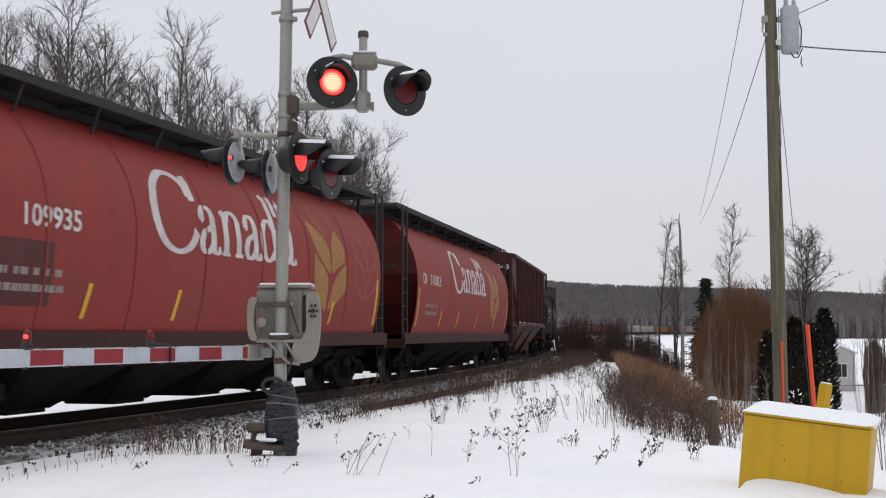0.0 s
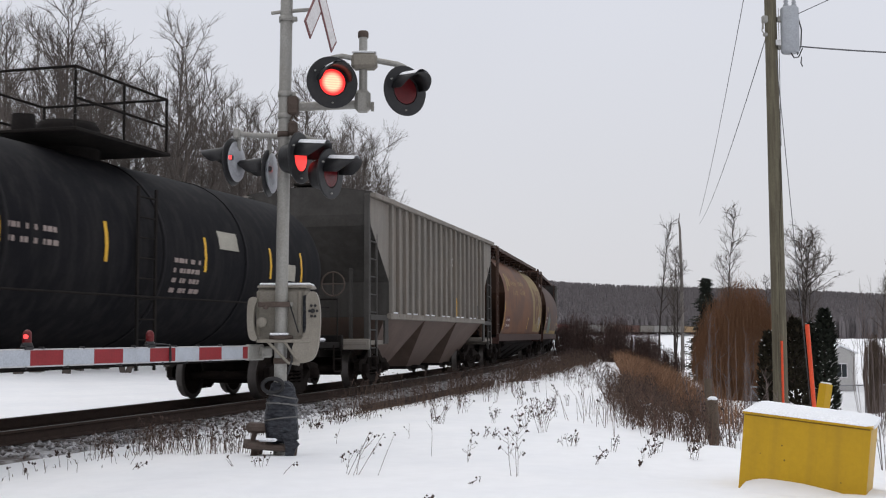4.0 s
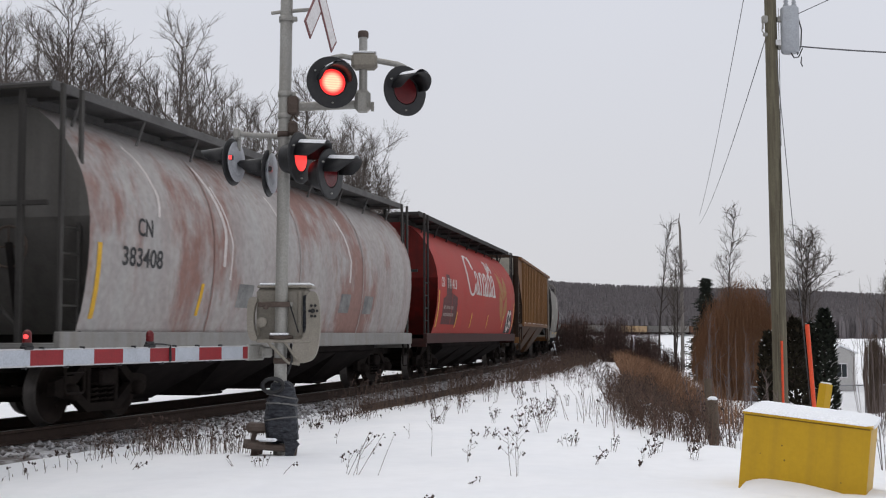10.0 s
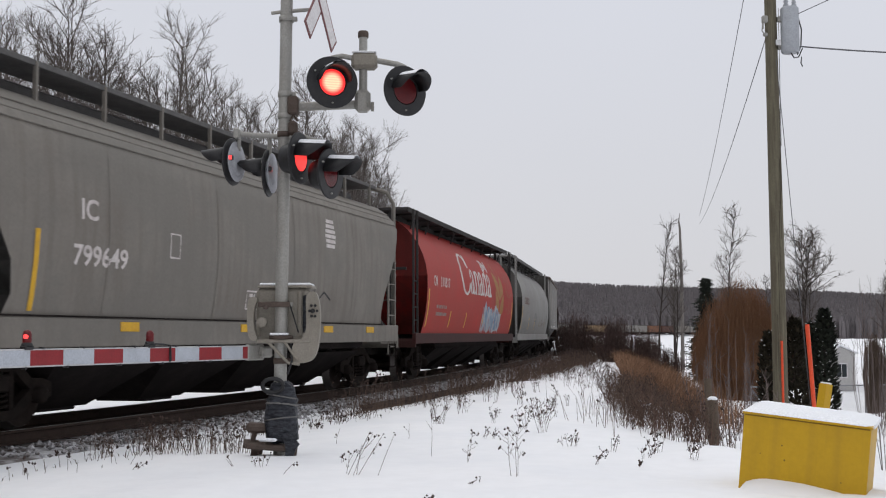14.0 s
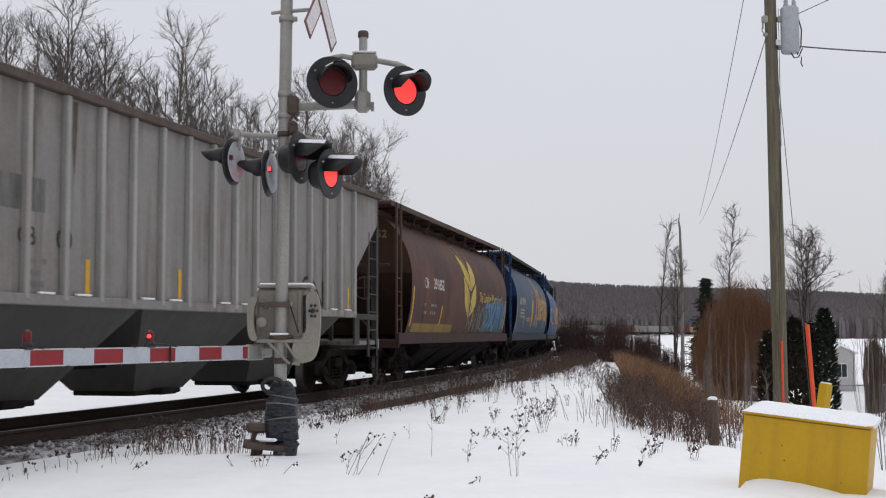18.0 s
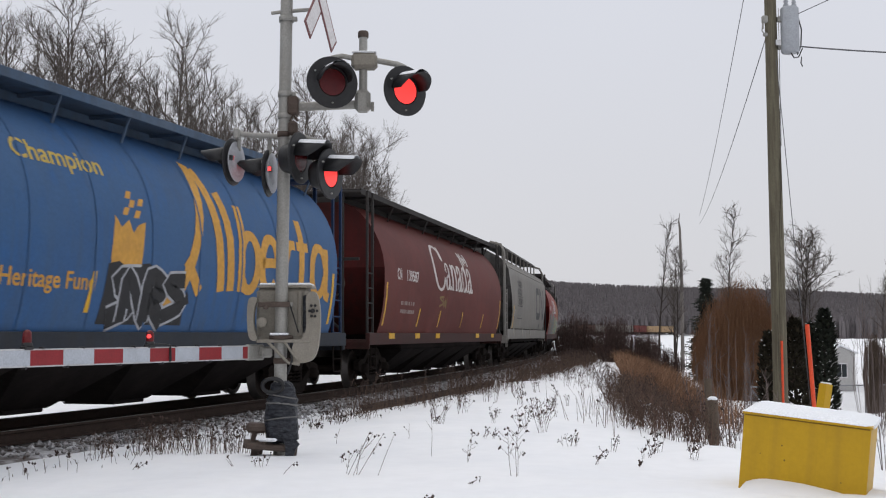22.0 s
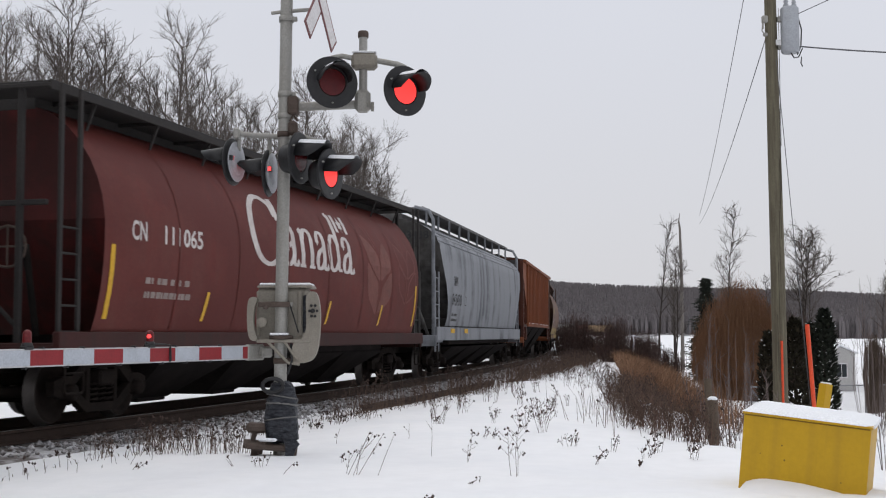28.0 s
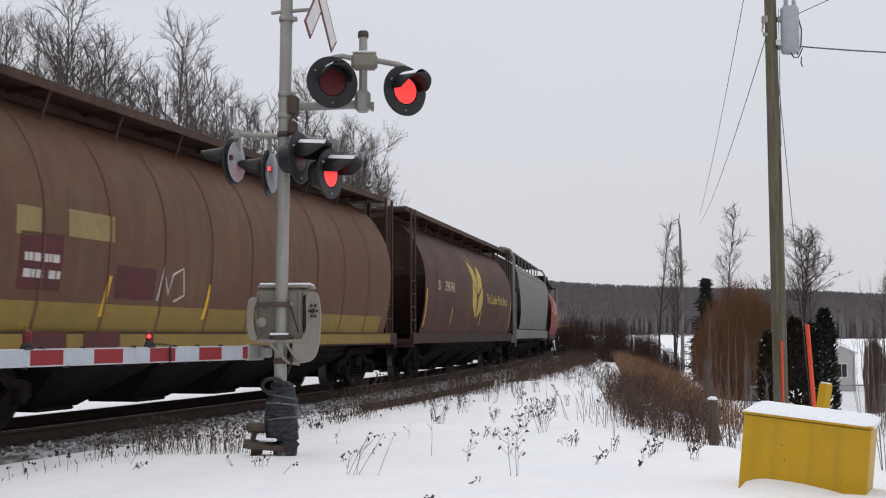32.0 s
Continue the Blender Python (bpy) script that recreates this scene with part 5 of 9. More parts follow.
def alberta(label, L, number, spin, body, extra):
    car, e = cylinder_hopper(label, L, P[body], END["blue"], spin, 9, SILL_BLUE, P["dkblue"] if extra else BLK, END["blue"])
    letter(car, CYL, "ALNX", -6.5, -5.6, 2.42, 2.72, M["cream_letter"], "cream reporting letters", 0.02)
    letter(car, CYL, number, -5.42, -4.05, 2.45, 2.76, M["cream_letter"], "cream car number", 0.02)
    letter(car, CYL, "Heritage Fund", -3.45, -1.42, 1.72, 2.02, M["orange_letter"], "orange lettering", 0.015)
    vs, fs = pen([[(.40, 1.66), (.80, 1.80), (1.20, 2.35), (1.50, 3.10), (1.72, 3.92)], [(1.86, 3.86), (2.00, 3.20), (2.12, 2.50), (2.20, 1.90)], [(1.02, 2.34), (1.30, 2.05), (1.48, 1.86)], [(2.30, 3.52), (2.46, 2.80), (2.54, 1.92)]], .25, .17)
    lay(vs, fs, CYL, .006, "wordmark_letter", M["orange_letter"], car, "large orange wordmark letter")
    for st in ([[(2.92, 3.36), (2.92, 2.7), (2.92, 1.92)], arc(3.22, 2.42, .34, .46, 165, -165)], [[(3.74, 2.44), (4.0, 2.46), (4.36, 2.50)] + arc(4.05, 2.42, .33, .46, 15, 320)[1:]],
               [[(4.72, 2.86), (4.72, 2.4), (4.72, 1.92)], [(4.74, 2.55), (4.90, 2.82), (5.16, 2.84)]], [[(5.48, 3.34), (5.48, 2.6), (5.50, 2.08), (5.76, 1.94)], [(5.24, 2.84), (5.78, 2.84)]],
               [arc(6.32, 2.42, .34, .46, 15, 345), [(6.68, 2.88), (6.68, 2.4), (6.72, 2.02), (6.92, 1.93)]]):
        vs, fs = pen(st, .25, .17)
        lay(vs, fs, CYL, .006, "wordmark_letter", M["orange_letter"], car, "large orange wordmark letter")
    patch(car, CYL, [(-1.02, 2.84), (-1.10, 2.3), (-1.06, 1.74), (-.95, 1.56), (-.72, 1.52), (-.50, 1.70), (-.30, 2.2), (-.22, 2.80), (-.42, 2.74), (-.55, 2.62), (-.66, 2.80), (-.86, 2.68)], M["orange_letter"], "bucket_emblem", "orange grain pail emblem")
    for x, z in ((-.78, 2.86), (-.60, 2.98), (-.48, 2.84), (-.36, 3.02), (-.66, 3.10)):
        patch(car, CYL, rect(x, x + .13, z, z + .11, .04), M["orange_letter"], "bucket_emblem")
    for k in range(3):
        bars(car, CYL, -6.1, -5.3, 2.2 - .14 * k, .08, M["cream_letter"], k)
        bars(car, CYL, -5.1, -4.4, 2.2 - .14 * k, .08, M["cream_letter"], 9 + k)
    yellow_marks(car, CYL, (-4.4, -1.5, 5.4), 1.5, 2.05, .05, (-e + .22, e - .22))
    if extra:
        letter(car, CYL, "Champion", -3.1, -1.1, 3.28, 3.62, M["yellow_letter"], "yellow lettering", 0.015)
        stroke(car, CYL, [(-6.6, 3.5), (-6.2, 3.75), (-5.9, 3.45), (-5.5, 3.7), (-5.2, 3.4), (-4.7, 3.62), (-4.2, 3.5)], .05, M["yellow_letter"], "scrawled_line")
        stroke(car, CYL, [(-6.0, 3.15), (-5.6, 3.35), (-4.9, 3.32), (-4.2, 3.42)], .04, M["yellow_letter"], "scrawled_line")
        graffiti(car, CYL, -1.15, 1.0, 1.35, 2.2, [M["graf_black"], M["graf_black"]], 4, M["graf_silver"])
        graffiti(car, CYL, -5.2, -4.5, 1.6, 2.2, [M["icfade"]], 14, None)
    else:
        graffiti(car, CYL, 1.3, 2.2, 1.5, 2.1, [M["graf_silver"]], 14, None)
        letter(car, CYL, "C", -3.65, -3.45, 2.35, 2.55, M["cream_letter"])
    return car, e


M["graf_deep"] = mat("deep_green_spray", (0.045, 0.10, 0.085), 0.6, spot=(0.085, 0.14, 0.12), scale=3, spot_amount=0.7)
M["graf_lilac"] = mat("lilac_grey_spray", (0.22, 0.18, 0.185), 0.6, spot=(0.15, 0.12, 0.115), scale=2.5, spot_amount=0.8)
M["graf_sky"] = mat("sky_blue_spray", (0.10, 0.20, 0.36), 0.6, spot=(0.05, 0.13, 0.17), scale=1.2, spot_amount=0.9)
M["graf_teal"] = mat("teal_spray", (0.035, 0.085, 0.08), 0.6, spot=(0.06, 0.12, 0.15), scale=1.2, spot_amount=0.8)
M["graf_navy"] = mat("navy_spray", (0.012, 0.02, 0.04), 0.6, scale=3)
M["graf_navy2"] = mat("dark_green_outline_spray", (0.02, 0.03, 0.03), 0.6, spot=(0.05, 0.06, 0.06), scale=3)
M["yellow_dull"] = mat("dull_yellow_stencil", (0.33, 0.225, 0.085), 0.7, spot=(0.20, 0.125, 0.06), scale=2.0, fine=14, spot_amount=0.8)
M["icfade"] = mat("thin_white_spray", (0.26, 0.3, 0.36), 0.6, scale=4, fine=14)
LEN = [b - a - 1.5 for a, b in zip(BOUNDS[:-1], BOUNDS[1:])]


def gov_brown(label, k, body, spin):
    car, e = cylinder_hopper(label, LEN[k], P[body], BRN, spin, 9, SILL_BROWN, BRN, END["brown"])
    return car, e


def end_number(car, body, x, y, z, w, h, material):
    """A number stencilled on the end sheet."""
    vs, fs = text_outline(body, .02)
    part("end_lettering", MB().add([(x, y - a * w, z + b * h) for a, b in vs], fs).mesh("end_lettering", material), None, car, "stencilled number on the end")


def make_car(k):
    L, spin = LEN[k], k + 1
    if k in (0, 1):
        car, e = canada("faded red round-sided grain hopper car with white wordmark", L, "red", ("109935", "110013")[k], spin)
        if k == 0:
            patch(car, CYL, rect(-6.9, -5.2, 1.55, 2.35), M["patch_dark"], "repaint_patch", "darker repainted patch", .003)
    elif k == 2:
        car, e = rib_hopper("dark maroon ribbed hopper car with white railway sign", L, P["dkmaroon"], spin, 17, P["dkmaroon"])
        letter(car, RIB, "GTW", -5.9, -4.0, 2.75, 3.05, M["white_letter"], "white reporting letters", 0.02, .005)
        letter(car, RIB, "138383", -5.9, -3.2, 2.18, 2.5, M["white_letter"], "white car number", 0.02, .005)
        end_number(car, "138343", -L / 2 + .105, -.35, 3.78, .95, .2, M["white_letter"])
        cn_sign(car, RIB, 4.2, 5.9, 2.75, 3.6, .17, M["white_letter"])
        letter(car, RIB, "www.cn.ca", 4.2, 5.9, 2.38, 2.6, M["white_letter"], "white lettering", 0.02, .005)
        yellow_marks(car, RIB, (-2.7, .3, 3.4, -5.9), 1.72, 2.35, 0)
        for x in (-.7, .8, 2.3, 4.4):
            bars(car, RIB, x, x + .5, 1.95, .07, M["grey_letter"], int(x * 10) + 20)
            bars(car, RIB, x, x + .5, 1.8, .07, M["grey_letter"], int(x * 10) + 40)
    elif k == 3:
        car, TP = tank_car("black tank car with white lettering and a top platform", L, spin)
        letter(car, TP, "GATX 16914", -5.55, -3.75, 2.42, 2.72, M["white_letter"], "white car number", 0.02)
        for j in range(2):
            bars(car, TP, -5.6, -3.6, 2.12 - .17 * j, .08, M["grey_letter"], j)
        for j in range(2):
            bars(car, TP, -3.2, -2.2, 2.5 - .17 * j, .07, M["grey_letter"], 7 + j)
        for j in range(4):
            bars(car, TP, .9, 1.7, 2.3 - .15 * j, .07, M["grey_letter"], 17 + j)
        patch(car, TP, rect(2.4, 3.1, 2.6, 2.9), M["patch_grey"], "placard", "pale placard", .01)
        patch(car, TP, rect(4.9, 5.5, 2.2, 2.5), M["patch_grey"], "placard", "pale placard", .01)
        for x in (-5.8, -3.35, -1.0, 1.9, 4.4, 5.8):
            patch(car, TP, rect(x - .04, x + .04, 2.2, 2.75), M["yellow_tape"], "reflector_strip", "yellow reflective strip", .008)
    elif k == 4:
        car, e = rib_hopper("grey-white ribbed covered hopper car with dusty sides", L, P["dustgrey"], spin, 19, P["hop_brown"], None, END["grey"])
        letter(car, RIB, "CN", 1.1, 1.6, 3.2, 3.45, M["white_letter"], "", 0.02, .005)
        yellow_marks(car, RIB, (-4.4, -1.3, 1.8, 4.9), 1.72, 2.3, 0)
        for x in (2.7, 5.0):
            patch(car, RIB, rect(x, x + .4, 1.8, 2.15), M["black_letter"], "stencil_panel", "black stencil panel", .005)
    elif k == 5:
        car, e = gov_brown("rust-brown round-sided grain hopper car with yellow lettering", k, "brown", spin)
        patch(car, CYL, rect(-6.55, -6.1, 2.85, 3.5), M["yellow_dull"], "flag_mark", "yellow flag mark")
        patch(car, CYL, [(-5.65, 2.95), (-5.58, 3.08), (-5.35, 3.02), (-5.42, 3.18), (-5.25, 3.3), (-5.45, 3.35), (-5.5, 3.5), (-5.62, 3.4), (-5.68, 3.6), (-5.76, 3.4), (-5.88, 3.5), (-5.9, 3.33), (-6.05, 3.28), (-5.92, 3.16), (-5.98, 3.02), (-5.75, 3.08)], M["yellow_dull"], "leaf_mark", "yellow maple leaf")
        letter(car, CYL, "Government", -4.95, -2.9, 3.12, 3.38, M["yellow_dull"], "yellow lettering", 0.012)
        letter(car, CYL, "of Canada", -4.7, -2.9, 2.78, 3.04, M["yellow_dull"], "yellow lettering", 0.012)
        letter(car, CYL, "Gouvernement", -2.2, .15, 3.2, 3.46, M["yellow_dull"], "yellow lettering", 0.012)
        letter(car, CYL, "du Canada", -1.9, -.1, 2.86, 3.12, M["yellow_dull"], "yellow lettering", 0.012)
        patch(car, CYL, [(2.6, 4.22), (7.3, 4.22), (7.3, 1.36), (4.1, 1.36), (3.5, 1.9), (3.0, 2.9)], M["yellow_fade"], "yellow_panel", "faded yellow end panel", .004)
        wheat(car, CYL, 4.75, 1.66, .92, P["brown"], "brown wheat emblem", .008)
        wheat(car, CYL, 6.5, 1.95, .70, P["brown"], "", .008, .06)
        patch(car, CYL, rect(-6.6, -5.4, 1.42, 1.9), M["patch_dark"], "repaint_patch", "dark stencil patch", .004)
        for j in range(2):
            bars(car, CYL, -6.5, -5.5, 1.72 - .2 * j, .09, M["white_letter"], 3 + j)
        stroke(car, CYL, smooth([(5.9, 1.75), (6.1, 2.05), (6.0, 1.7), (6.3, 2.1), (6.25, 1.7), (6.5, 2.05), (6.45, 1.6), (6.8, 1.95), (6.6, 1.65), (6.2, 1.55)]), .05, M["graf_silver"], "sprayed_line", "white sprayed tag", .009)
        yellow_marks(car, CYL, (1.3, 4.5), 1.42, 1.95, .05, (-e + .22, e - .22))
    elif k == 6:
        car, e = gov_brown("dark brown round-sided grain hopper car with sprayed graffiti", k, "dkbrown", spin)
        letter(car, CYL, "CN", -6.80, -6.38, 2.42, 2.68, M["yellow_dim"], "", 0.02)
        letter(car, CYL, "398004", -5.60, -4.45, 2.42, 2.68, M["yellow_dim"], "yellow car number", 0.02)
        patch(car, CYL, [(-6.85, 1.5), (-5.8, 1.5), (-5.8, 2.3), (-5.9, 2.8), (-6.3, 2.8), (-6.35, 2.35), (-6.85, 2.3)], M["patch_dark"], "repaint_patch", "purple-brown repainted patch")
        patch(car, CYL, rect(-6.8, 7.0, 1.27, 1.46), P["yellowband"], "yellow_band", "dull yellow lower band", .003)
        graffiti(car, CYL, -4.55, -1.8, 1.3, 2.2, [M["graf_deep"], M["graf_green"], M["graf_lilac"]], 6, M["graf_navy2"])
        for j in range(2):
            bars(car, CYL, -6.8, -6.3, 2.05 - .2 * j, .09, M["white_letter"], 3 + j)
            bars(car, CYL, -6.15, -5.75, 2.05 - .2 * j, .09, M["white_letter"], 13 + j)
        yellow_marks(car, CYL, (-1.65, 2.0, 5.0), 1.42, 1.95, .05, (-e + .22, e - .22))
    elif k == 7:
        car, e = rib_hopper("mid-grey ribbed hopper car with white numbers", L, P["icgrey"], spin, 17, M["hopper_shade"], None, END["icgrey"], POST["icgrey"])
        letter(car, RIB, "IC", -5.6, -5.1, 2.75, 3.02, M["white_letter"], "white reporting letters", 0.02, .005)
        letter(car, RIB, "766053", -5.6, -3.45, 2.18, 2.46, M["white_letter"], "white car number", 0.02, .005)
        for j in range(6):
            patch(car, RIB, rect(1.15 + .03 * abs(j - 2), 1.75 - .03 * abs(j - 2), 3.15 + .11 * j, 3.22 + .11 * j), M["white_letter"], "emblem_bar", "striped white emblem", .005)
        for j in range(2):
            bars(car, RIB, 1.1, 1.8, 2.95 - .12 * j, .08, M["white_letter"], 30 + j)
        for x in (-4.8, -3.6, -.5, 4.7):
            bars(car, RIB, x, x + .55, 1.9, .07, M["grey_letter"], int(x * 7) + 50)
        yellow_marks(car, RIB, (-6.1, -2.45, .3, 5.7), 1.72, 2.2, 0)
    elif k == 8:
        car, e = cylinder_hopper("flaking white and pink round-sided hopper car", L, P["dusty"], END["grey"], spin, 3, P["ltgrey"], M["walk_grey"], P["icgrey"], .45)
        for x, z0, z1, w in ((-3.35, 2.3, 3.9, .10), (-3.1, 2.1, 3.6, .06), (-.75, 2.4, 3.7, .06), (2.75, 2.3, 3.6, .09), (-5.5, 2.9, 3.9, .07)):
            stroke(car, CYL, [(x - .25, z1), (x - .05, (z0 + z1) / 2 + .3), (x + .12, (z0 + z1) / 2 - .2), (x + .05, z0)], w, M["white_letter"], "white_streak", "curved white scrape", .0045)
        letter(car, CYL, "CN", -6.09, -5.67, 2.58, 2.84, M["black_letter"], "", 0.015, .008)
        letter(car, CYL, "383408", -6.49, -5.36, 2.15, 2.42, M["black_letter"], "black car number", 0.015, .008)
        for x in (-2.7, 2.3, 3.8):
            patch(car, CYL, rect(x, x + .6, 1.66, 2.05, .04), M["graf_dim"], "dark_panel", "dark stencil panel", .006)
        yellow_marks(car, CYL, (-4.05,), 1.5, 2.0, .05, (-e + .25,))
    elif k == 9:
        car, e = canada("bright red round-sided grain hopper car with white wordmark", L, "bright", "111413", spin)
        patch(car, CYL, [(-6.5, 1.5), (-4.4, 1.5), (-4.4, 2.3), (-5.3, 2.4), (-5.6, 2.9), (-6.1, 2.9), (-6.1, 2.3), (-6.5, 2.2)], M["patch_dark"], "repaint_patch", "dark repainted patch", .003)
        patch(car, CYL, [(5.30, 1.27), (6.75, 1.27), (6.85, 1.55), (6.6, 1.85), (6.5, 2.12), (5.75, 2.14), (5.5, 1.9), (5.35, 1.6)], M["graf_black"], "sprayed_ground", "black sprayed ground of a tag", .0065)
        for st in ([(5.98, 1.98), (5.70, 2.04), (5.56, 1.82), (5.66, 1.52), (5.98, 1.40)], [(6.44, 1.98), (6.20, 2.04), (6.08, 1.80), (6.16, 1.50), (5.90, 1.32)], [(6.25, 1.62), (6.48, 1.66), (6.50, 1.42)]):
            stroke(car, CYL, smooth(st), .13, M["white_letter"], "sprayed_shape", "white sprayed letter shape", .008)
    elif k == 10:
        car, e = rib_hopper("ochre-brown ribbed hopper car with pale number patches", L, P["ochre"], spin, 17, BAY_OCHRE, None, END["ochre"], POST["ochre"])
        patch(car, RIB, rect(-6.2, -2.4, 2.2, 2.62), M["patch_grey"], "repaint_patch", "pale number patch", .003)
        letter(car, RIB, "DWC", -6.15, -5.0, 2.28, 2.54, M["black_letter"], "", 0.02, .006)
        letter(car, RIB, "384384", -4.6, -2.6, 2.28, 2.54, M["black_letter"], "black car number", 0.02, .006)
        for x in (-2.2, 1.8, 4.6):
            patch(car, RIB, rect(x, x + .5, 1.85, 2.1), M["white_letter"], "stencil_panel", "white stencil panel", .005)
        yellow_marks(car, RIB, (-6.25, -2.6, .9, 4.2), 1.72, 2.35, 0)
        em = MB().box((0, 0, 0), (.02, 1.35, .72), .004)
        part("number_board", em.mesh("number_board", M["patch_grey"]), None, car, "pale end number patch", pose(-L / 2 + .1, -.55, 4.0))
    elif k == 11:
        car, e = flow_hopper("warm grey smooth-sided hopper car with white lettering", L, P["khaki"], spin, END["flow"])
        letter(car, FLOW, "IC", -5.6, -5.2, 2.7, 2.98, M["white_letter"], "white reporting letters", 0.02)
        letter(car, FLOW, "799649", -5.75, -4.4, 2.1, 2.38, M["white_letter"], "white car number", 0.02)
        for j in range(6):
            patch(car, FLOW, rect(3.2 + .03 * abs(j - 2), 3.8 - .03 * abs(j - 2), 2.95 + .1 * j, 3.02 + .1 * j), M["white_letter"], "emblem_bar", "striped white emblem", .006)
        stroke(car, FLOW, rect(-3.2, -2.9, 2.35, 2.7) + rect(-3.2, -2.9, 2.35, 2.7)[:1], .03, M["white_letter"], "stencil_frame")
        stroke(car, FLOW, rect(-.4, .5, 1.65, 1.95) + rect(-.4, .5, 1.65, 1.95)[:1], .03, M["white_letter"], "stencil_frame")
        for j in range(2):
            bars(car, FLOW, -.3, .4, 1.85 - .12 * j, .06, M["white_letter"], j)
        stroke(car, FLOW, [(1.0, 1.6), (1.1, 2.05), (1.4, 2.1), (1.5, 1.65), (1.8, 2.1), (2.1, 1.7), (2.3, 2.1), (2.7, 2.1), (2.6, 1.7), (3.2, 2.05), (3.6, 1.9)], .045, M["graf_black"], "sprayed_line", "black sprayed scrawl")
        patch(car, FLOW, rect(-6.6, -6.5, 1.5, 2.5), M["yellow_tape"], "reflector_strip", "", .008)
        for x in (-4.2, -.3, 3.6, 6.2):
            part("reflector_strip", MB().box((x, -1.476, 1.32), (.5, .01, .13)).mesh("reflector_strip", M["yellow_tape"]), None, car, "yellow reflective strip")
    elif k == 12:
        car, e = canada("red round-sided grain hopper car with graffiti below its wordmark", L, "bright", "110317", spin)
        graffiti(car, CYL, 1.0, 4.6, 1.35, 2.1, [M["graf_silver"], M["graf_blue"], M["graf_pink"]], 31, M["graf_silver"])
    elif k == 13:
        car, e = cylinder_hopper("pale grey round-sided hopper car with rusty number", L, P["ltgrey"], P["ltgrey"], spin, 3, P["ltgrey"], M["walk_grey"], P["icgrey"])
        letter(car, CYL, "CN382153", -6.1, -4.05, 2.5, 2.8, M["rust_letter"], "rust-red car number", 0.02)
        for x, z in ((-4.8, 2.15),):
            stroke(car, CYL, rect(x, x + .4, z, z + .3) + rect(x, x + .4, z, z + .3)[:1], .03, M["black_letter"], "stencil_frame")
        graffiti(car, CYL, -6.2, -3.6, 1.3, 1.75, [M["graf_dim"], M["icfade"]], 8)
        for x in (-.9, -.2, 6.0):
            patch(car, CYL, rect(x, x + .16, 1.75, 2.2, .05), M["black_letter"], "dark_panel", "", .006)
        for st, mm in (([(1.6, 1.55), (1.75, 2.1), (1.9, 1.6), (2.1, 1.85), (2.3, 1.6), (2.6, 1.8)], "yellow_dim"), ([(3.0, 1.6), (3.3, 1.95), (3.5, 1.6), (3.9, 1.8), (4.3, 1.65)], "rust_letter"), ([(4.6, 1.9), (4.9, 1.6), (5.2, 2.0), (5.4, 1.6)], "yellow_dim")):
            stroke(car, CYL, smooth(st), .04, M[mm], "sprayed_line", "thin sprayed scrawl")
        rng = random.Random(13)
        for _ in range(14):
            x, z, q = rng.uniform(-6, 6.5), rng.uniform(2.2, 3.6), rng.uniform(.02, .05)
            patch(car, CYL, [(x, z), (x + q, z + .01), (x + q * .8, z - q * 2), (x + q * .2, z - q * 3)], M["rust_fade"], "rust_spot", "", .004)
        yellow_marks(car, CYL, (-3.75, -.9), 1.45, 1.95, .05, (-e + .22,))
    elif k == 14:
        car, e = rib_hopper("dirty white ribbed hopper car with rust runs", L, P["white"], spin, 17, P["under_grey"], None, END["grey"], POST["white"], M["rust_brown"])
        letter(car, RIB, "OB", -5.10, -4.74, 2.30, 2.54, M["black_letter"], "black stencil letters", 0.02, .005)
        letter(car, RIB, "00", -4.30, -3.94, 2.30, 2.54, M["black_letter"], "black car number", 0.02, .005)
        patch(car, RIB, rect(-6.2, -4.55, 2.72, 3.14), M["grime"], "repaint_patch", "grey painted-out patch", .003)
        for j in range(3):
            bars(car, RIB, -4.95, -4.6, 2.08 - .14 * j, .07, M["grey_mid"], j)
        rng = random.Random(12)
        # Rust runs whose dark tones also paint the shade lines beside the posts
        for j in range(16):
            x = -e + .05 + (2 * e - .1) * j / 16
            for q in range(rng.choice((1, 2, 2, 3))):
                xx, ln, w = x + rng.uniform(.05, .26), rng.uniform(.35, 1.5), rng.uniform(.025, .075)
                patch(car, RIB, [(xx - w, 4.24), (xx + w, 4.24), (xx + w * .7, 4.24 - ln * .5), (xx + w * .1, 4.24 - ln), (xx - w * .5, 4.24 - ln * .6)], M[rng.choice(("rust_fade", "grime", "grime"))], "rust_stain", "brown rust run with painted shade beside the post", .003 + .0005 * q)
        graffiti(car, RIB, 2.6, 4.9, 1.75, 2.3, [M["graf_black"], M["graf_dim"]], 9)
        yellow_marks(car, RIB, (-3.57, -1.03, 1.85, 6.4), 1.66, 2.2, 0)
    elif k == 15:
        car, e = gov_brown("dark brown grain hopper car with yellow wheat emblem and graffiti", k, "mauve", spin)
        letter(car, CYL, "CN", -6.05, -5.6, 2.42, 2.7, M["white_letter"], "white reporting letters", 0.02)
        letter(car, CYL, "396852", -4.95, -3.62, 2.42, 2.72, M["white_letter"], "white car number", 0.02)
        end_number(car, "396852", -e - .008, -.1, 3.62, .85, .2, M["yellow_dim"])
        wheat(car, CYL, .15, 1.72, 1.0, M["yellow_letter"], "yellow wheat emblem")
        letter(car, CYL, "The Canadian Wheat Board", 1.95, 6.3, 2.26, 2.58, M["yellow_letter"], "yellow lettering", 0.012)
        patch(car, CYL, rect(-7.0, -2.0, 1.27, 1.5), P["yellowband"], "yellow_band", "dull yellow lower band", .003)
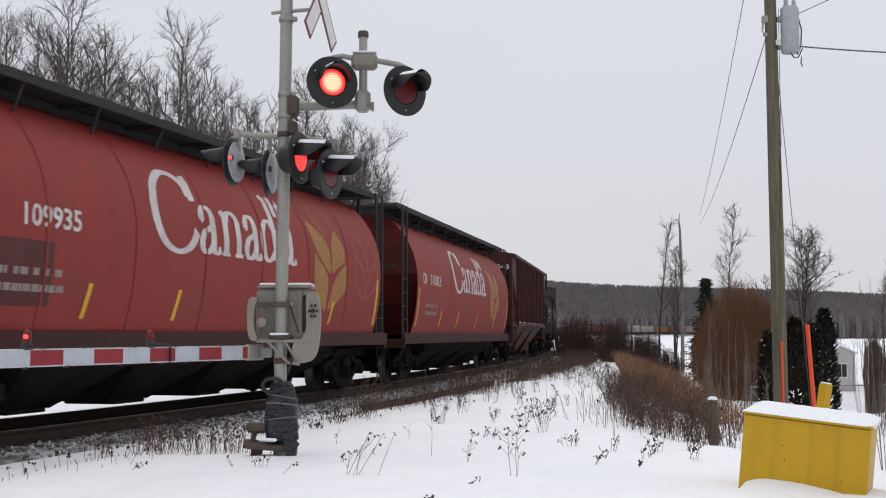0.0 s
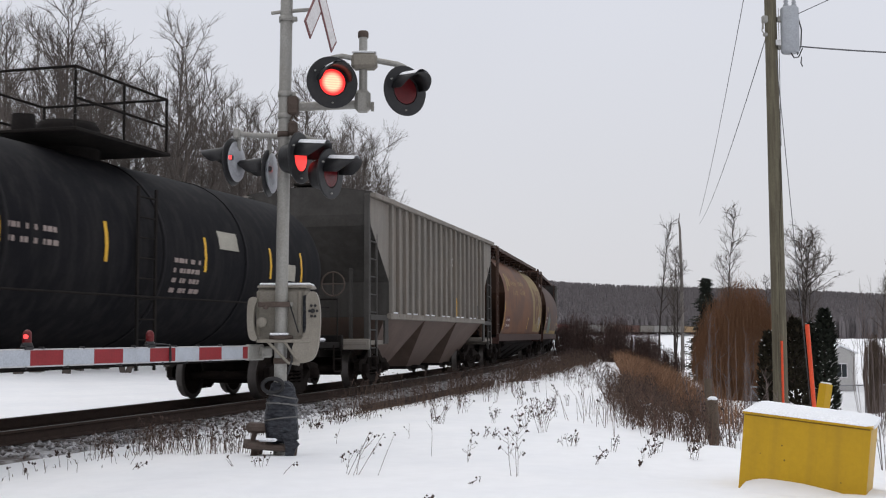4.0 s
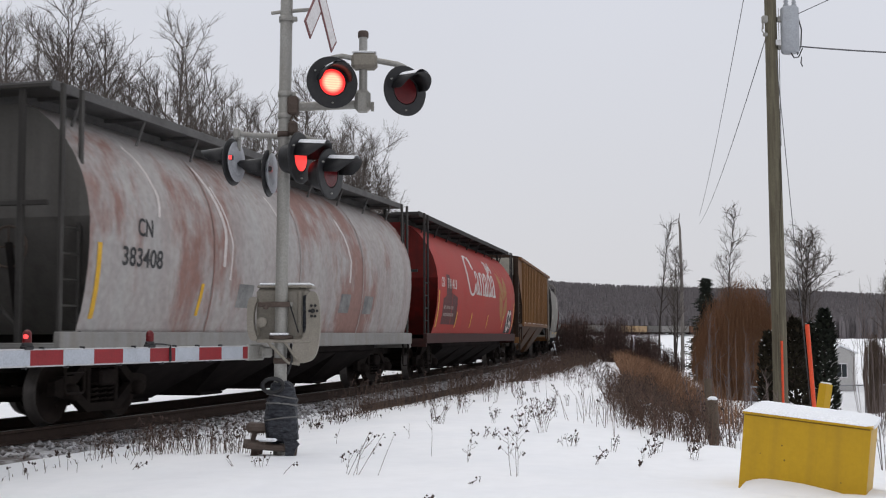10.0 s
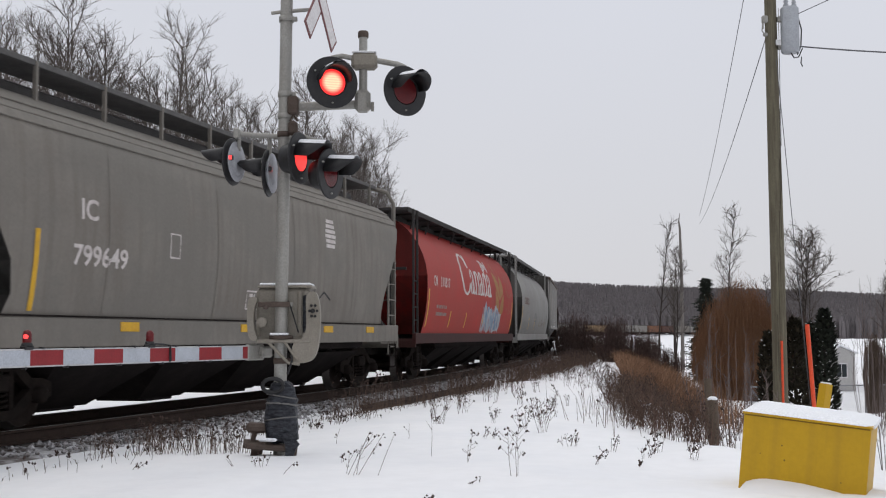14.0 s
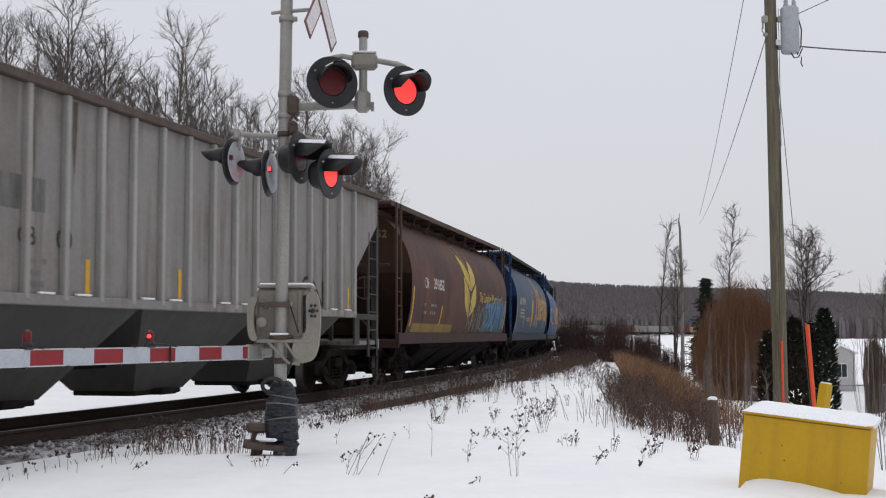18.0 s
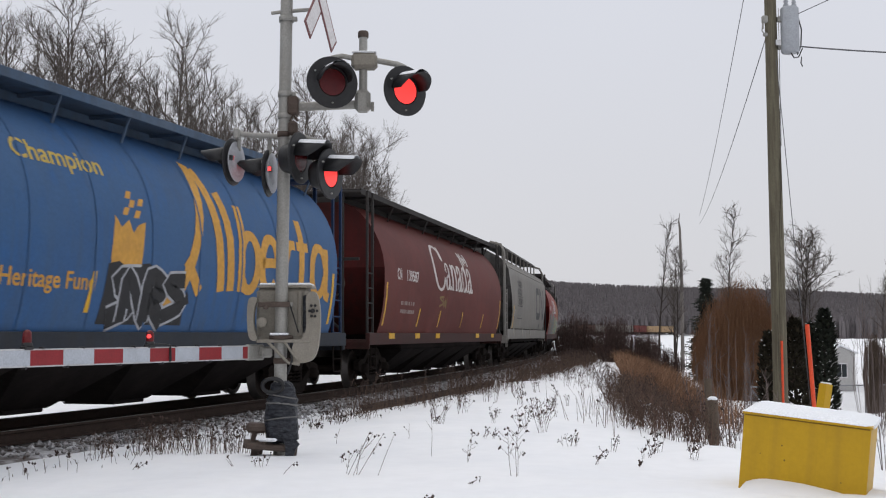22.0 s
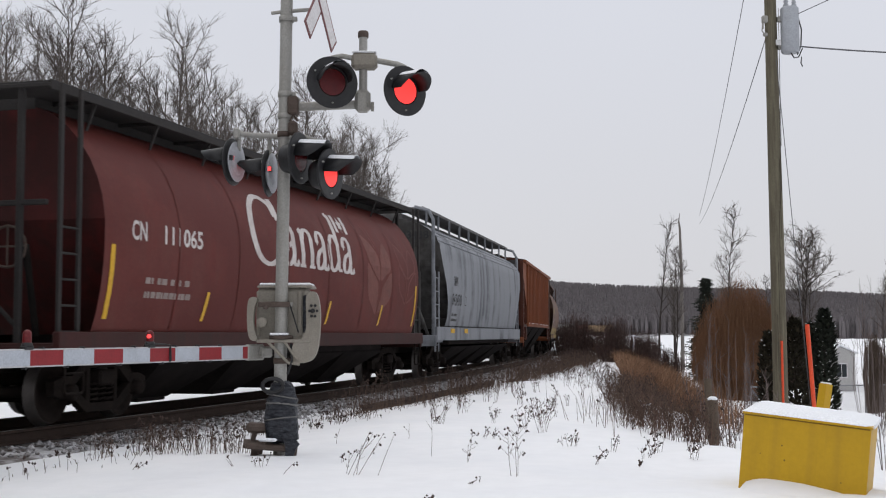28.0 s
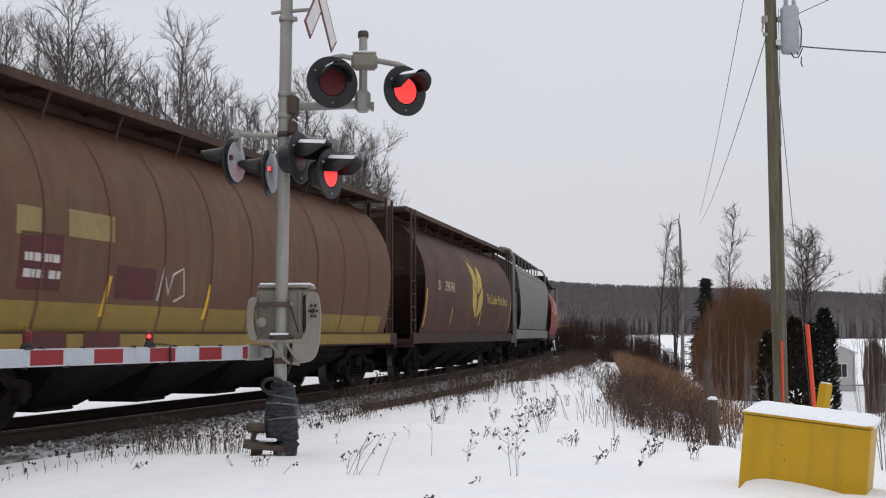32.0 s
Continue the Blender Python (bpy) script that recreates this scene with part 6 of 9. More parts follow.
        graffiti(car, CYL, .2, 3.4, 1.27, 2.15, [M["graf_green"], M["graf_green"], M["graf_dim"]], 3)
        graffiti(car, CYL, 2.9, 7.0, 1.3, 2.4, [M["graf_sky"], M["graf_sky"], M["graf_teal"]], 5, M["graf_navy"])
        for j in range(2):
            bars(car, CYL, -6.0, -5.7, 1.95 - .2 * j, .08, M["grey_letter"], j)
            bars(car, CYL, -5.2, -4.6, 1.95 - .2 * j, .08, M["grey_letter"], 4 + j)
        yellow_marks(car, CYL, (-3.8, .9), 1.5, 2.0, .05, (-e + .22, e - .22))
    elif k in (16, 17):
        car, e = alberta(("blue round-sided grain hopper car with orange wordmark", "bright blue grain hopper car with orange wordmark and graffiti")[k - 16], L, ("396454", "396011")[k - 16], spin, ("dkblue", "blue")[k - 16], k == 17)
    elif k == 18:
        car, e = canada("dark red round-sided grain hopper car with white wordmark", L, "maroon", "109587", spin, None)
        for x in (-6.9, -4.3, -1.9, 4.0, 6.8):
            part("reflector_strip", MB().box((x, -1.476, 1.18), (.5, .01, .13)).mesh("reflector_strip", M["yellow_tape"]), None, car, "yellow reflective strip")
        graffiti(car, CYL, -2.1, -1.1, 1.95, 2.3, [M["yellow_dim"]], 8)
    elif k in (19, 21):
        car, e = flow_hopper("light grey smooth-sided hopper car with dark railway sign", L, P["flowgrey"], spin, END["flow"])
        cn_sign(car, FLOW, 2.8, 6.75, 1.92, 3.42, .32, M["sign_grey"])
        letter(car, FLOW, "CANADIEN", -5.5, -3.75, 3.14, 3.4, M["sign_grey"], "grey lettering", 0.015)
        letter(car, FLOW, "NATIONAL", -5.5, -3.75, 2.82, 3.08, M["sign_grey"], "grey lettering", 0.015)
        letter(car, FLOW, "CN 388013" if k == 19 else "CN 388127", -5.4, -3.5, 2.42, 2.7, M["sign_grey"], "grey car number", 0.015)
        for z in (2.74, 2.36, 1.86):
            patch(car, FLOW, rect(-5.5, -3.5, z, z + .035), M["sign_grey"], "ruled_line", "", .006)
        for j in range(3):
            bars(car, FLOW, -5.4, -4.6, 2.2 - .12 * j, .07, M["grey_mid"], j)
            bars(car, FLOW, -4.4, -3.7, 2.2 - .12 * j, .07, M["grey_mid"], 6 + j)
        stroke(car, FLOW, [(-6.6, 1.95), (-6.5, 2.2), (-6.3, 1.95), (-6.2, 2.2), (-6.0, 2.0)], .05, M["graf_silver"], "sprayed_line")
        patch(car, FLOW, rect(4.6, 4.9, 1.45, 1.7), M["sign_grey"], "stencil_panel", "", .006)
        patch(car, FLOW, rect(-6.95, -6.8, 1.45, 2.35), M["yellow_tape"], "reflector_strip", "", .008)
        for x in (-6.5, -3.0, .3):
            part("reflector_strip", MB().box((x, -1.476, 1.32), (.3, .01, .3)).mesh("reflector_strip", M["patch_grey"]), None, car)
    elif k == 20:
        car, e = canada("red grain hopper car covered low down with bright graffiti", L, "red", "110241", spin)
        graffiti(car, CYL, -5.6, 1.0, 1.27, 2.42, [M["graf_lilac"], M["graf_green"], M["graf_pink"], M["graf_dim"]], 22, M["graf_deep"])
        graffiti(car, CYL, 1.0, 6.7, 1.27, 2.2, [M["graf_lime"], M["graf_green"], M["graf_blue"], M["graf_lilac"]], 23, M["graf_deep"])
        patch(car, CYL, rect(-6.5, -4.6, 1.5, 2.3), M["patch_dark"], "repaint_patch", "dark repainted patch", .003)
    elif k == 22:
        car, e = canada("maroon round-sided grain hopper car with white wordmark", L, "maroon", "111065", spin, "maroon_gold")
    elif k == 23:
        car, e = flow_hopper("blue-grey smooth-sided hopper car streaked with grime", L, P["bluegrey"], spin, END["flow"])
        end_number(car, "843438", -L / 2 + .265, -.25, 3.85, .95, .22, M["black_letter"])
        letter(car, FLOW, "SMW", -6.4, -5.75, 2.62, 2.9, M["black_letter"], "black reporting letters", 0.012)
        letter(car, FLOW, "843438", -6.6, -5.15, 2.05, 2.4, M["black_letter"], "black car number", 0.012)
        stroke(car, FLOW, rect(-4.6, -4.35, 2.1, 2.35) + rect(-4.6, -4.35, 2.1, 2.35)[:1], .025, M["sign_grey"], "stencil_frame")
        for j in range(2):
            bars(car, FLOW, -6.5, -5.7, 1.75 - .15 * j, .07, M["sign_grey"], j)
        for x in (-6.2, -4.0):
            part("reflector_strip", MB().box((x, -1.476, 1.32), (.55, .01, .13)).mesh("reflector_strip", M["yellow_tape"]), None, car)
    elif k == 24:
        car, e = rib_hopper("rust-orange ribbed hopper car with black number panels", L, P["rust"], spin, 17, M["hopper_shade"], None, END["rust"])
        for x, a, b in ((-5.05, "I", "76"), (-4.25, "C", "73"), (-3.45, "G", "61")):
            patch(car, RIB, rect(x - .3, x + .3, 2.25, 3.02), M["black_letter"], "number_panel", "black number panel", .003)
            letter(car, RIB, a, x - (.05 if a == "I" else .13), x + (.05 if a == "I" else .13), 2.68, 2.95, M["white_letter"], "white letter", 0.02, .006)
            letter(car, RIB, b, x - .2, x + .2, 2.32, 2.6, M["white_letter"], "white number", 0.02, .006)
        for x in (-4.25, -3.45):
            stroke(car, RIB, arc(x, 3.25, .2, .2, 40, 320), .07, M["grime_rust"], "painted_out_letter")
        bars(car, RIB, -3.6, -3.1, 2.1, .1, M["white_letter"], 3)
        bars(car, RIB, -2.7, -2.1, 2.0, .12, M["white_letter"], 4)
        yellow_marks(car, RIB, (-6.15, -2.75), 1.72, 2.5, 0)
        for x in (3.2, 4.6):
            patch(car, RIB, rect(x, x + .3, 1.8, 2.1), M["yellow_fade"], "stencil_panel", "", .005)
        em = MB().box((0, 0, 0), (.02, 1.35, .75), .004)
        part("number_board", em.mesh("number_board", M["black_letter"]), None, car, "black end number panel", pose(-L / 2 + .1, -.55, 4.0))
    elif k == 25:
        car, e = gov_brown("tan-brown grain hopper car with a yellow lower band", k, "tan", spin)
        patch(car, CYL, rect(-7.2, 7.2, 1.25, 1.62), P["yellowband"], "yellow_band", "dull yellow lower band", .003)
        for sg in (-1,):
            part("sill_band", MB().box((0, -1.476, 1.12), (2 * e + .6, .012, .2)).mesh("sill_band", P["yellowband"]), None, car, "yellow painted sill")
        for x0, x1, z0, z1, mm in ((-6.6, -5.7, 1.75, 2.45, "patch_dark"), (-4.4, -3.3, 1.7, 2.15, "patch_dark"), (-6.7, -6.2, 2.4, 2.75, "yellow_fade"), (-5.6, -4.5, 2.45, 2.8, "yellow_fade")):
            patch(car, CYL, rect(x0, x1, z0, z1), M[mm], "repaint_patch", "repainted patch", .004)
        for x in (-5.9, -4.6):
            part("sill_patch", MB().box((x, -1.484, 1.13), (.9, .012, .24)).mesh("sill_patch", M["patch_dark"]), None, car)
        bars(car, CYL, -6.5, -5.8, 2.1, .1, M["white_letter"], 1)
        bars(car, CYL, -6.5, -5.8, 1.9, .1, M["white_letter"], 2)
        stroke(car, CYL, [(-3.2, 1.7), (-3.1, 2.2), (-2.9, 1.8), (-2.8, 2.1), (-2.5, 2.2), (-2.4, 1.8), (-2.7, 1.7)], .035, M["white_letter"], "sprayed_line", "white sprayed scrawl")
        yellow_marks(car, CYL, (-4.6, -1.6), 1.45, 2.0, .05, (-e + .2,))
    elif k == 26:
        car, e = gov_brown("dusty brown grain hopper car with yellow wheat emblem", k, "mauve", spin)
        wheat(car, CYL, .05, 1.72, .95, M["yellow_letter"], "yellow wheat emblem")
        letter(car, CYL, "CN", -6.05, -5.6, 2.42, 2.7, M["cream_letter"], "", 0.02)
        letter(car, CYL, "396741", -4.95, -3.62, 2.42, 2.72, M["cream_letter"], "cream car number", 0.02)
        letter(car, CYL, "The Canadian Wheat Board", 1.95, 6.3, 2.26, 2.58, M["yellow_letter"], "yellow lettering", 0.012)
        yellow_marks(car, CYL, (-3.8, .9), 1.5, 2.0, .05, (-e + .22, e - .22))
    elif k == 27:
        car, e = flow_hopper("light grey smooth-sided hopper car", L, P["flowgrey"], spin, END["flow"])
    elif k == 28:
        car, e = canada("faded red grain hopper car near the bend", L, "red", "109811", 0)
    else:
        j = (k * 7) % 10
        if 732 < (BOUNDS[k] + BOUNDS[k + 1]) / 2 < 767 or BOUNDS[k] > 918:
            car = far_car("centre-beam flat car loaded with tan wrapped lumber", L, P["lumber"], 4.2)
        else:
            body = (P["maroon"], P["ltgrey"], P["mauve"], P["flowgrey"], P["icgrey"], P["brown"], P["ltgrey"], P["maroon"], P["flowgrey"], P["khaki"])[j]
            car = far_car("distant covered freight car of the train", L, body, 4.4)
    return car


M["yellow_fade"] = mat("faded_yellow_paint", (0.275, 0.21, 0.085), 0.65, spot=(0.22, 0.14, 0.07), scale=1.5, fine=12, spot_amount=0.6)
M["rust_letter"] = mat("rust_red_stencil", (0.13, 0.05, 0.04), 0.7, scale=4)
M["rust_fade"] = mat("rust_stain", (0.088, 0.056, 0.042), 0.8, spot=(0.15, 0.118, 0.098), scale=4, spot_amount=0.7)
M["graf_dim"] = mat("dim_spray", (0.12, 0.12, 0.12), 0.6, spot=(0.25, 0.25, 0.24), scale=3, spot_amount=0.8)
M["sign_grey"] = mat("dark_grey_sign_paint", (0.029, 0.028, 0.028), 0.6, spot=(0.06, 0.06, 0.062), scale=2, fine=14)
M["grey_mid"] = mat("mid_grey_stencil", (0.17, 0.165, 0.16), 0.6, scale=3)
M["grime"] = mat("grime_and_shade_film", (0.088, 0.083, 0.078), 0.7, spot=(0.165, 0.158, 0.150), scale=2, fine=10, spot_amount=0.9, stretch=(3, 3, .4))
M["grime_rust"] = mat("dark_rust_film", (0.12, 0.05, 0.03), 0.7, scale=3)
M["maroon_gold"] = mat("faded_wheat_on_maroon", (0.17, 0.058, 0.045), 0.65, scale=2, fine=12)
P["dustgrey"] = paint("dusty_beige_grey_paint", (0.245, 0.225, 0.20), (0.14, 0.11, 0.085), 0.5, 0.4)
P["hop_brown"] = paint("dusty_brown_bays", (0.16, 0.115, 0.095), (0.08, 0.06, 0.05), 0.5, 0.3)
P["under_grey"] = paint("dark_dusty_end", (0.085, 0.08, 0.075), (0.05, 0.045, 0.04), 0.4, 0.3)

CARS = []
for _k in range(len(LEN)):
    CARS.append(make_car(_k))


def car_pose(s, half):
    a, b = on_track(s - half), on_track(s + half)
    d = b - a
    return Matrix.Translation((a + b) / 2) @ Matrix.Rotation(math.atan2(d.y, d.x), 4, "Z")


# ---- crossing signal ----
ROTORS = []
MX, MY = -1.745, 13.0


def lamp_insert(parent, m, phase, lit, r=.142):
    """A round lamp insert that turns between its glowing and its dark side."""
    n = 28
    ring = [(r * math.cos(2 * math.pi * k / n), r * math.sin(2 * math.pi * k / n)) for k in range(n)]
    mb = MB()
    mb.add([(x, -.006, z) for x, z in ring], [tuple(range(n))], False, 0)
    mb.add([(x, .006, z) for x, z in ring], [tuple(range(n - 1, -1, -1))], False, 1)
    vs = [(x, -.006, z) for x, z in ring] + [(x, .006, z) for x, z in ring]
    mb.add(vs, [(k, (k + 1) % n, n + (k + 1) % n, n + k) for k in range(n)], False, 2)
    ob = part("lamp_insert", mb.mesh("lamp_insert", [lit, M["lens_dark"], M["black"]]), None, parent, "red lamp insert turning between glowing and dark side", m)
    ROTORS.append((ob, m, phase))
    return ob


def visor(length, r):
    """Hood over a lamp: upper two thirds of a tube, cut back towards its lower edge."""
    mb = MB()
    n = 18
    rows = []
    for k in range(n + 1):
        a = radians(2 + 176 * k / n)
        ln = length * (0.42 + 0.58 * max(0.0, math.sin(a)) ** .7) if math.sin(a) > 0 else length * .42 * (1 + math.sin(a))
        for rr in (r, r - .006):
            rows.append((rr * math.cos(a), -.01, rr * math.sin(a)))
            rows.append((rr * .98 * math.cos(a), -ln, rr * .98 * math.sin(a) - .03 * ln / length))
    fs = []
    for k in range(n):
        a, b = 4 * k, 4 * (k + 1)
        fs += [(a, b, b + 1, a + 1), (a + 2, a + 3, b + 3, b + 2), (a + 1, b + 1, b + 3, a + 3), (a, a + 2, b + 2, b)]
    fs += [(0, 1, 3, 2), (4 * n, 4 * n + 2, 4 * n + 3, 4 * n + 1)]
    mb.add(rows, fs, True)
    return mb


def lamp_head(mast, x, y, z, yaw, phase, lit, back, size=.272, tilt=0.0):
    """Black target disc with a lamp, a hood dusted with snow and a housing behind."""
    n = 36
    outer = [(size * math.cos(2 * math.pi * k / n), size * math.sin(2 * math.pi * k / n)) for k in range(n)]
    inner = [(.152 * math.cos(2 * math.pi * k / n), .152 * math.sin(2 * math.pi * k / n)) for k in range(n)]
    mb = MB()
    vs = [(a, -.012, b) for a, b in outer] + [(a, -.012, b) for a, b in inner] + [(a, .012, b) for a, b in outer] + [(a, .012, b) for a, b in inner]
    fs = []
    for k in range(n):
        j = (k + 1) % n
        fs += [(k, j, n + j, n + k), (2 * n + j, 2 * n + k, 3 * n + k, 3 * n + j), (k, 2 * n + k, 2 * n + j, j), (n + k, n + j, 3 * n + j, 3 * n + k)]
    mb.add(vs, fs)
    # rolled rim
    mb.tube([(size * math.cos(2 * math.pi * k / n), 0, size * math.sin(2 * math.pi * k / n)) for k in range(n + 1)], .010, 6, False)
    m = pose(x, y, z, tilt, 0, yaw)
    head = part("lamp_head", mb.mesh("lamp_head", M["black"]), None, mast, "black round target with a hooded red lamp", m)
    ax = Matrix.Rotation(-math.pi / 2, 4, "X")
    hs = MB().lathe([(.155, .0), (.165, .02), (.165, .05 if back is M["silver"] else .12), (.14, .07 if back is M["silver"] else .19), (.09, .08 if back is M["silver"] else .22), (.001, .082 if back is M["silver"] else .225)], ax, 28)
    part("lamp_housing", hs.mesh("lamp_housing", back), None, head, "" if back is M["black"] else "silver-painted lamp back")
    if back is M["silver"]:
        dk = MB().lathe([(.001, .075), (.08, .073), (.16, .062), (size - .035, .052), (size - .03, .046), (.15, .04)], ax, 32)
        part("target_back", dk.mesh("target_back", M["silver"]), None, head, "silver-grey back of the target")
    part("hood", visor(.36, .175).mesh("hood", M["black"]), None, head, "black hood over the lamp")
    if back is not M["silver"]:
        sn, k8, rows = MB(), 10, []
        for i in range(k8 + 1):
            a = radians(60 + 60 * i / k8)
            h = .003 + .024 * math.sin(math.pi * i / k8)
            for yy, dz in ((-.02, 0), (-.20, -.016), (-.33, -.028)):
                rows.append(((.176 + h) * math.cos(a), yy, (.176 + h) * math.sin(a) + dz))
        sn.add(rows, [(3 * i + j, 3 * i + j + 1, 3 * i + j + 4, 3 * i + j + 3) for i in range(k8) for j in range(2)], True)
        part("hood_snow", sn.mesh("hood_snow", M["snow_cap"]), None, head, "thin snow on the hood")
    lamp_insert(head, pose(0, -.004, 0), phase, lit)
    bl = MB()
    for a in (-90, 30, 150):
        bl.lathe([(.001, .02), (.008, .02), (.01, .0)], pose((size - .05) * math.cos(radians(a)), -.012, (size - .05) * math.sin(radians(a))) @ Matrix.Rotation(math.pi / 2, 4, "X"), 8)
    part("rim_bolt", bl.mesh("rim_bolt", M["galv"]), None, head)
    if back is M["silver"]:
        peep = part("peep_sight", MB().lathe([(.001, .0), (.035, .0), (.035, .03), (.02, .035)], pose(.155, .03, .02) @ ax, 12).mesh("peep_sight", M["black"]), None, head, "small round sight in the lamp's back")
        m2 = pose(.185, .068, .02)
        o = MB()
        o.box((.0255, 0, 0), (.006, .036, .044), .002, None, 0)
        o.box((0, 0, 0), (.044, .040, .052), .006, None, 1)
        ins = part("sight_insert", o.mesh("sight_insert", [M["led_small"], M["black"]]), None, head, "small red sight insert", m2)
        ROTORS.append((ins, m2, phase))
    return head


def crossing_signal():
    ob = thing("crossing_signal", "galvanised railway crossing mast with hooded red flashing lamps", "crossing signal", pose(MX, MY, 0))
    lean = .018
    mast = MB().tube([(0, 0, -.25), (lean * .2, 0, 1.0), (lean * 3, 0, 5.4)], [.070, .068, .066], 20)
    part("mast", mast.mesh("mast", M["galv"]), None, ob, "weathered galvanised steel pipe")
    for z in (.92, 1.52, 3.36, 3.56, 3.80, 4.63):
        cl = MB().lathe([(.070, -.03), (.082, -.03), (.082, .03), (.070, .03)], pose(lean * z * .55, 0, z), 20)
        cl.box((lean * z * .55 + .09, -.01, z), (.06, .05, .05), .008)
        part("pipe_clamp", cl.mesh("pipe_clamp", M["rust_brown"] if z in (.92, 3.36) else M["galv"]), None, ob)
    # upper arm with its standpipe and junction box
    arm = MB().tube([(.04, 0, 3.66), (.86, 0, 3.69)], .048, 14)
    part("cross_arm", arm.mesh("cross_arm", M["galv"]), None, ob)
    part("arm_bracket", MB().box((.13, -.02, 3.67), (.12, .16, .20), .02).mesh("arm_bracket", M["rust_brown"]), None, ob)
    el = MB().box((.88, -.02, 3.72), (.17, .16, .24), .04).lathe([(.001, .0), (.05, .0), (.055, .03)], pose(.97, -.02, 3.66) @ Matrix.Rotation(math.pi / 2, 4, "Y"), 12)
    part("arm_elbow", el.mesh("arm_elbow", M["galv"]), None, ob)
    part("standpipe", MB().tube([(.885, -.02, 3.78), (.885, -.02, 4.42)], .046, 14).mesh("standpipe", M["galv"]), None, ob)
    part("pipe_cap", MB().lathe([(.001, .06), (.05, .06), (.058, .045), (.058, -.01), (.05, -.01)], pose(.885, -.02, 4.43), 16).mesh("pipe_cap", M["rust_brown"]), None, ob, "dark domed pipe cap")
    part("junction_box", MB().box((.90, -.04, 4.15), (.28, .18, .17), .035).mesh("junction_box", M["beige"]), None, ob, "beige cast junction box")
    sup = MB().tube([(.80, -.06, 4.18), (.66, -.1, 4.20), (.57, -.16, 4.17), (.56, -.2, 4.05)], .03, 8)
    part("lamp_support", sup.mesh("lamp_support", M["galv"]), None, ob)
    sup = MB().tube([(1.02, -.06, 4.16), (1.26, -.08, 4.11), (1.33, -.1, 4.08), (1.34, -.1, 3.98)], .032, 8)
    part("lamp_support", sup.mesh("lamp_support", M["galv"]), None, ob)
    part("box_snow", MB().box((.9, -.04, 4.245), (.26, .16, .02), .01).mesh("box_snow", M["snow_cap"]), None, ob, "thin snow on the box")
    # lower arms
    part("cross_arm", MB().tube([(.02, 0, 3.34), (-.34, .02, 3.36), (-.47, .04, 3.38)], .03, 10).mesh("cross_arm", M["galv"]), None, ob)
    part("arm_end", MB().box((-.49, .04, 3.38), (.07, .1, .12), .015).mesh("arm_end", M["galv"]), None, ob)
    part("lamp_support", MB().tube([(-.47, .06, 3.36), (-.48, .1, 3.2)], .022, 8).mesh("lamp_support", M["galv"]), None, ob)
    part("lamp_support", MB().tube([(-.14, .06, 3.32), (-.14, .1, 3.1)], .022, 8).mesh("lamp_support", M["galv"]), None, ob)
    part("cross_arm", MB().tube([(.03, -.02, 3.32), (.22, -.05, 3.34), (.55, .02, 3.22)], .03, 10).mesh("cross_arm", M["galv"]), None, ob)
    part("arm_fitting", MB().box((.13, -.05, 3.42), (.10, .12, .16), .03).tube([(.1, -.05, 3.5), (.13, -.05, 3.58), (.18, -.05, 3.5)], .016, 6).mesh("arm_fitting", M["rust_brown"]), None, ob)
    lamp_head(ob, .57, -.25, 3.88, 20, 0, M["led_bright"], M["black"], .272)
    lamp_head(ob, 1.345, -.25, 3.786, 36, 1, M["led_a"], M["black"], .262)
    lamp_head(ob, .225, -.20, 3.075, 70, 0, M["led_a"], M["black"], .268, 0)
    lamp_head(ob, .545, -.20, 2.905, 66, 1, M["led_a"], M["black"], .262, 0)
    lamp_head(ob, -.545, .10, 3.078, -105, 0, M["led_a"], M["silver"], .25)
    lamp_head(ob, -.155, .10, 2.953, -97, 1, M["led_a"], M["silver"], .25)
    # crossed boards above
    for sgn, zz in ((1, 0), (-1, .012)):
        m = pose(.43, -.02 - .03 * zz * 10, 4.86, 0, 0, 76) @ pose(0, 0, 0, 0, sgn * 48, 0)
        bd = MB().box((0, zz, 0), (1.22, .016, .23), .003, None)
        o = part("cross_board", MB().box((0, zz, 0), (1.16, .018, .185), .003).mesh("cross_board", M["sign"]), None, ob, "white board of the crossing sign", m)
        part("board_edge", bd.mesh("board_edge", M["sign_edge"]), None, o, "dull red board edge")
    part("sign_bracket", MB().tube([(.05, 0, 4.72), (.42, -.02, 4.74)], .022, 8).tube([(-.12, 0, 4.70), (.05, 0, 4.72)], .02, 8).mesh("sign_bracket", M["galv"]), None, ob)
    # gate mechanism
    case = MB().box((.01, .28, 1.42), (.57, .42, .56), .04)
    part("mechanism_case", case.mesh("mechanism_case", M["beige"]), None, ob, "beige gate mechanism case with snow on top")
    part("case_lid", MB().box((.035, .28, 1.715), (.60, .44, .03), .012).mesh("case_lid", M["beige"]), None, ob)
    part("case_snow", MB().box((.035, .28, 1.742), (.56, .40, .03), .014).mesh("case_snow", M["snow_cap"]), None, ob, "snow on the case")
    part("case_window", MB().box((.285, .055, 1.42), (.10, .02, .40), .01).mesh("case_window", M["tape"]), None, ob, "dark slot in the case")
    part("case_rib", MB().box((.20, .055, 1.42), (.05, .03, .50), .012).mesh("case_rib", M["beige"]), None, ob)
    yoke = smooth([(.285, 1.60), (.33, 1.655), (.385, 1.645), (.42, 1.56), (.436, 1.36), (.418, 1.10), (.375, .96), (.30, .905), (.20, .895), (.145, .92), (.135, 1.02), (.16, 1.12), (.24, 1.16), (.285, 1.26), (.285, 1.44)], 3, True)
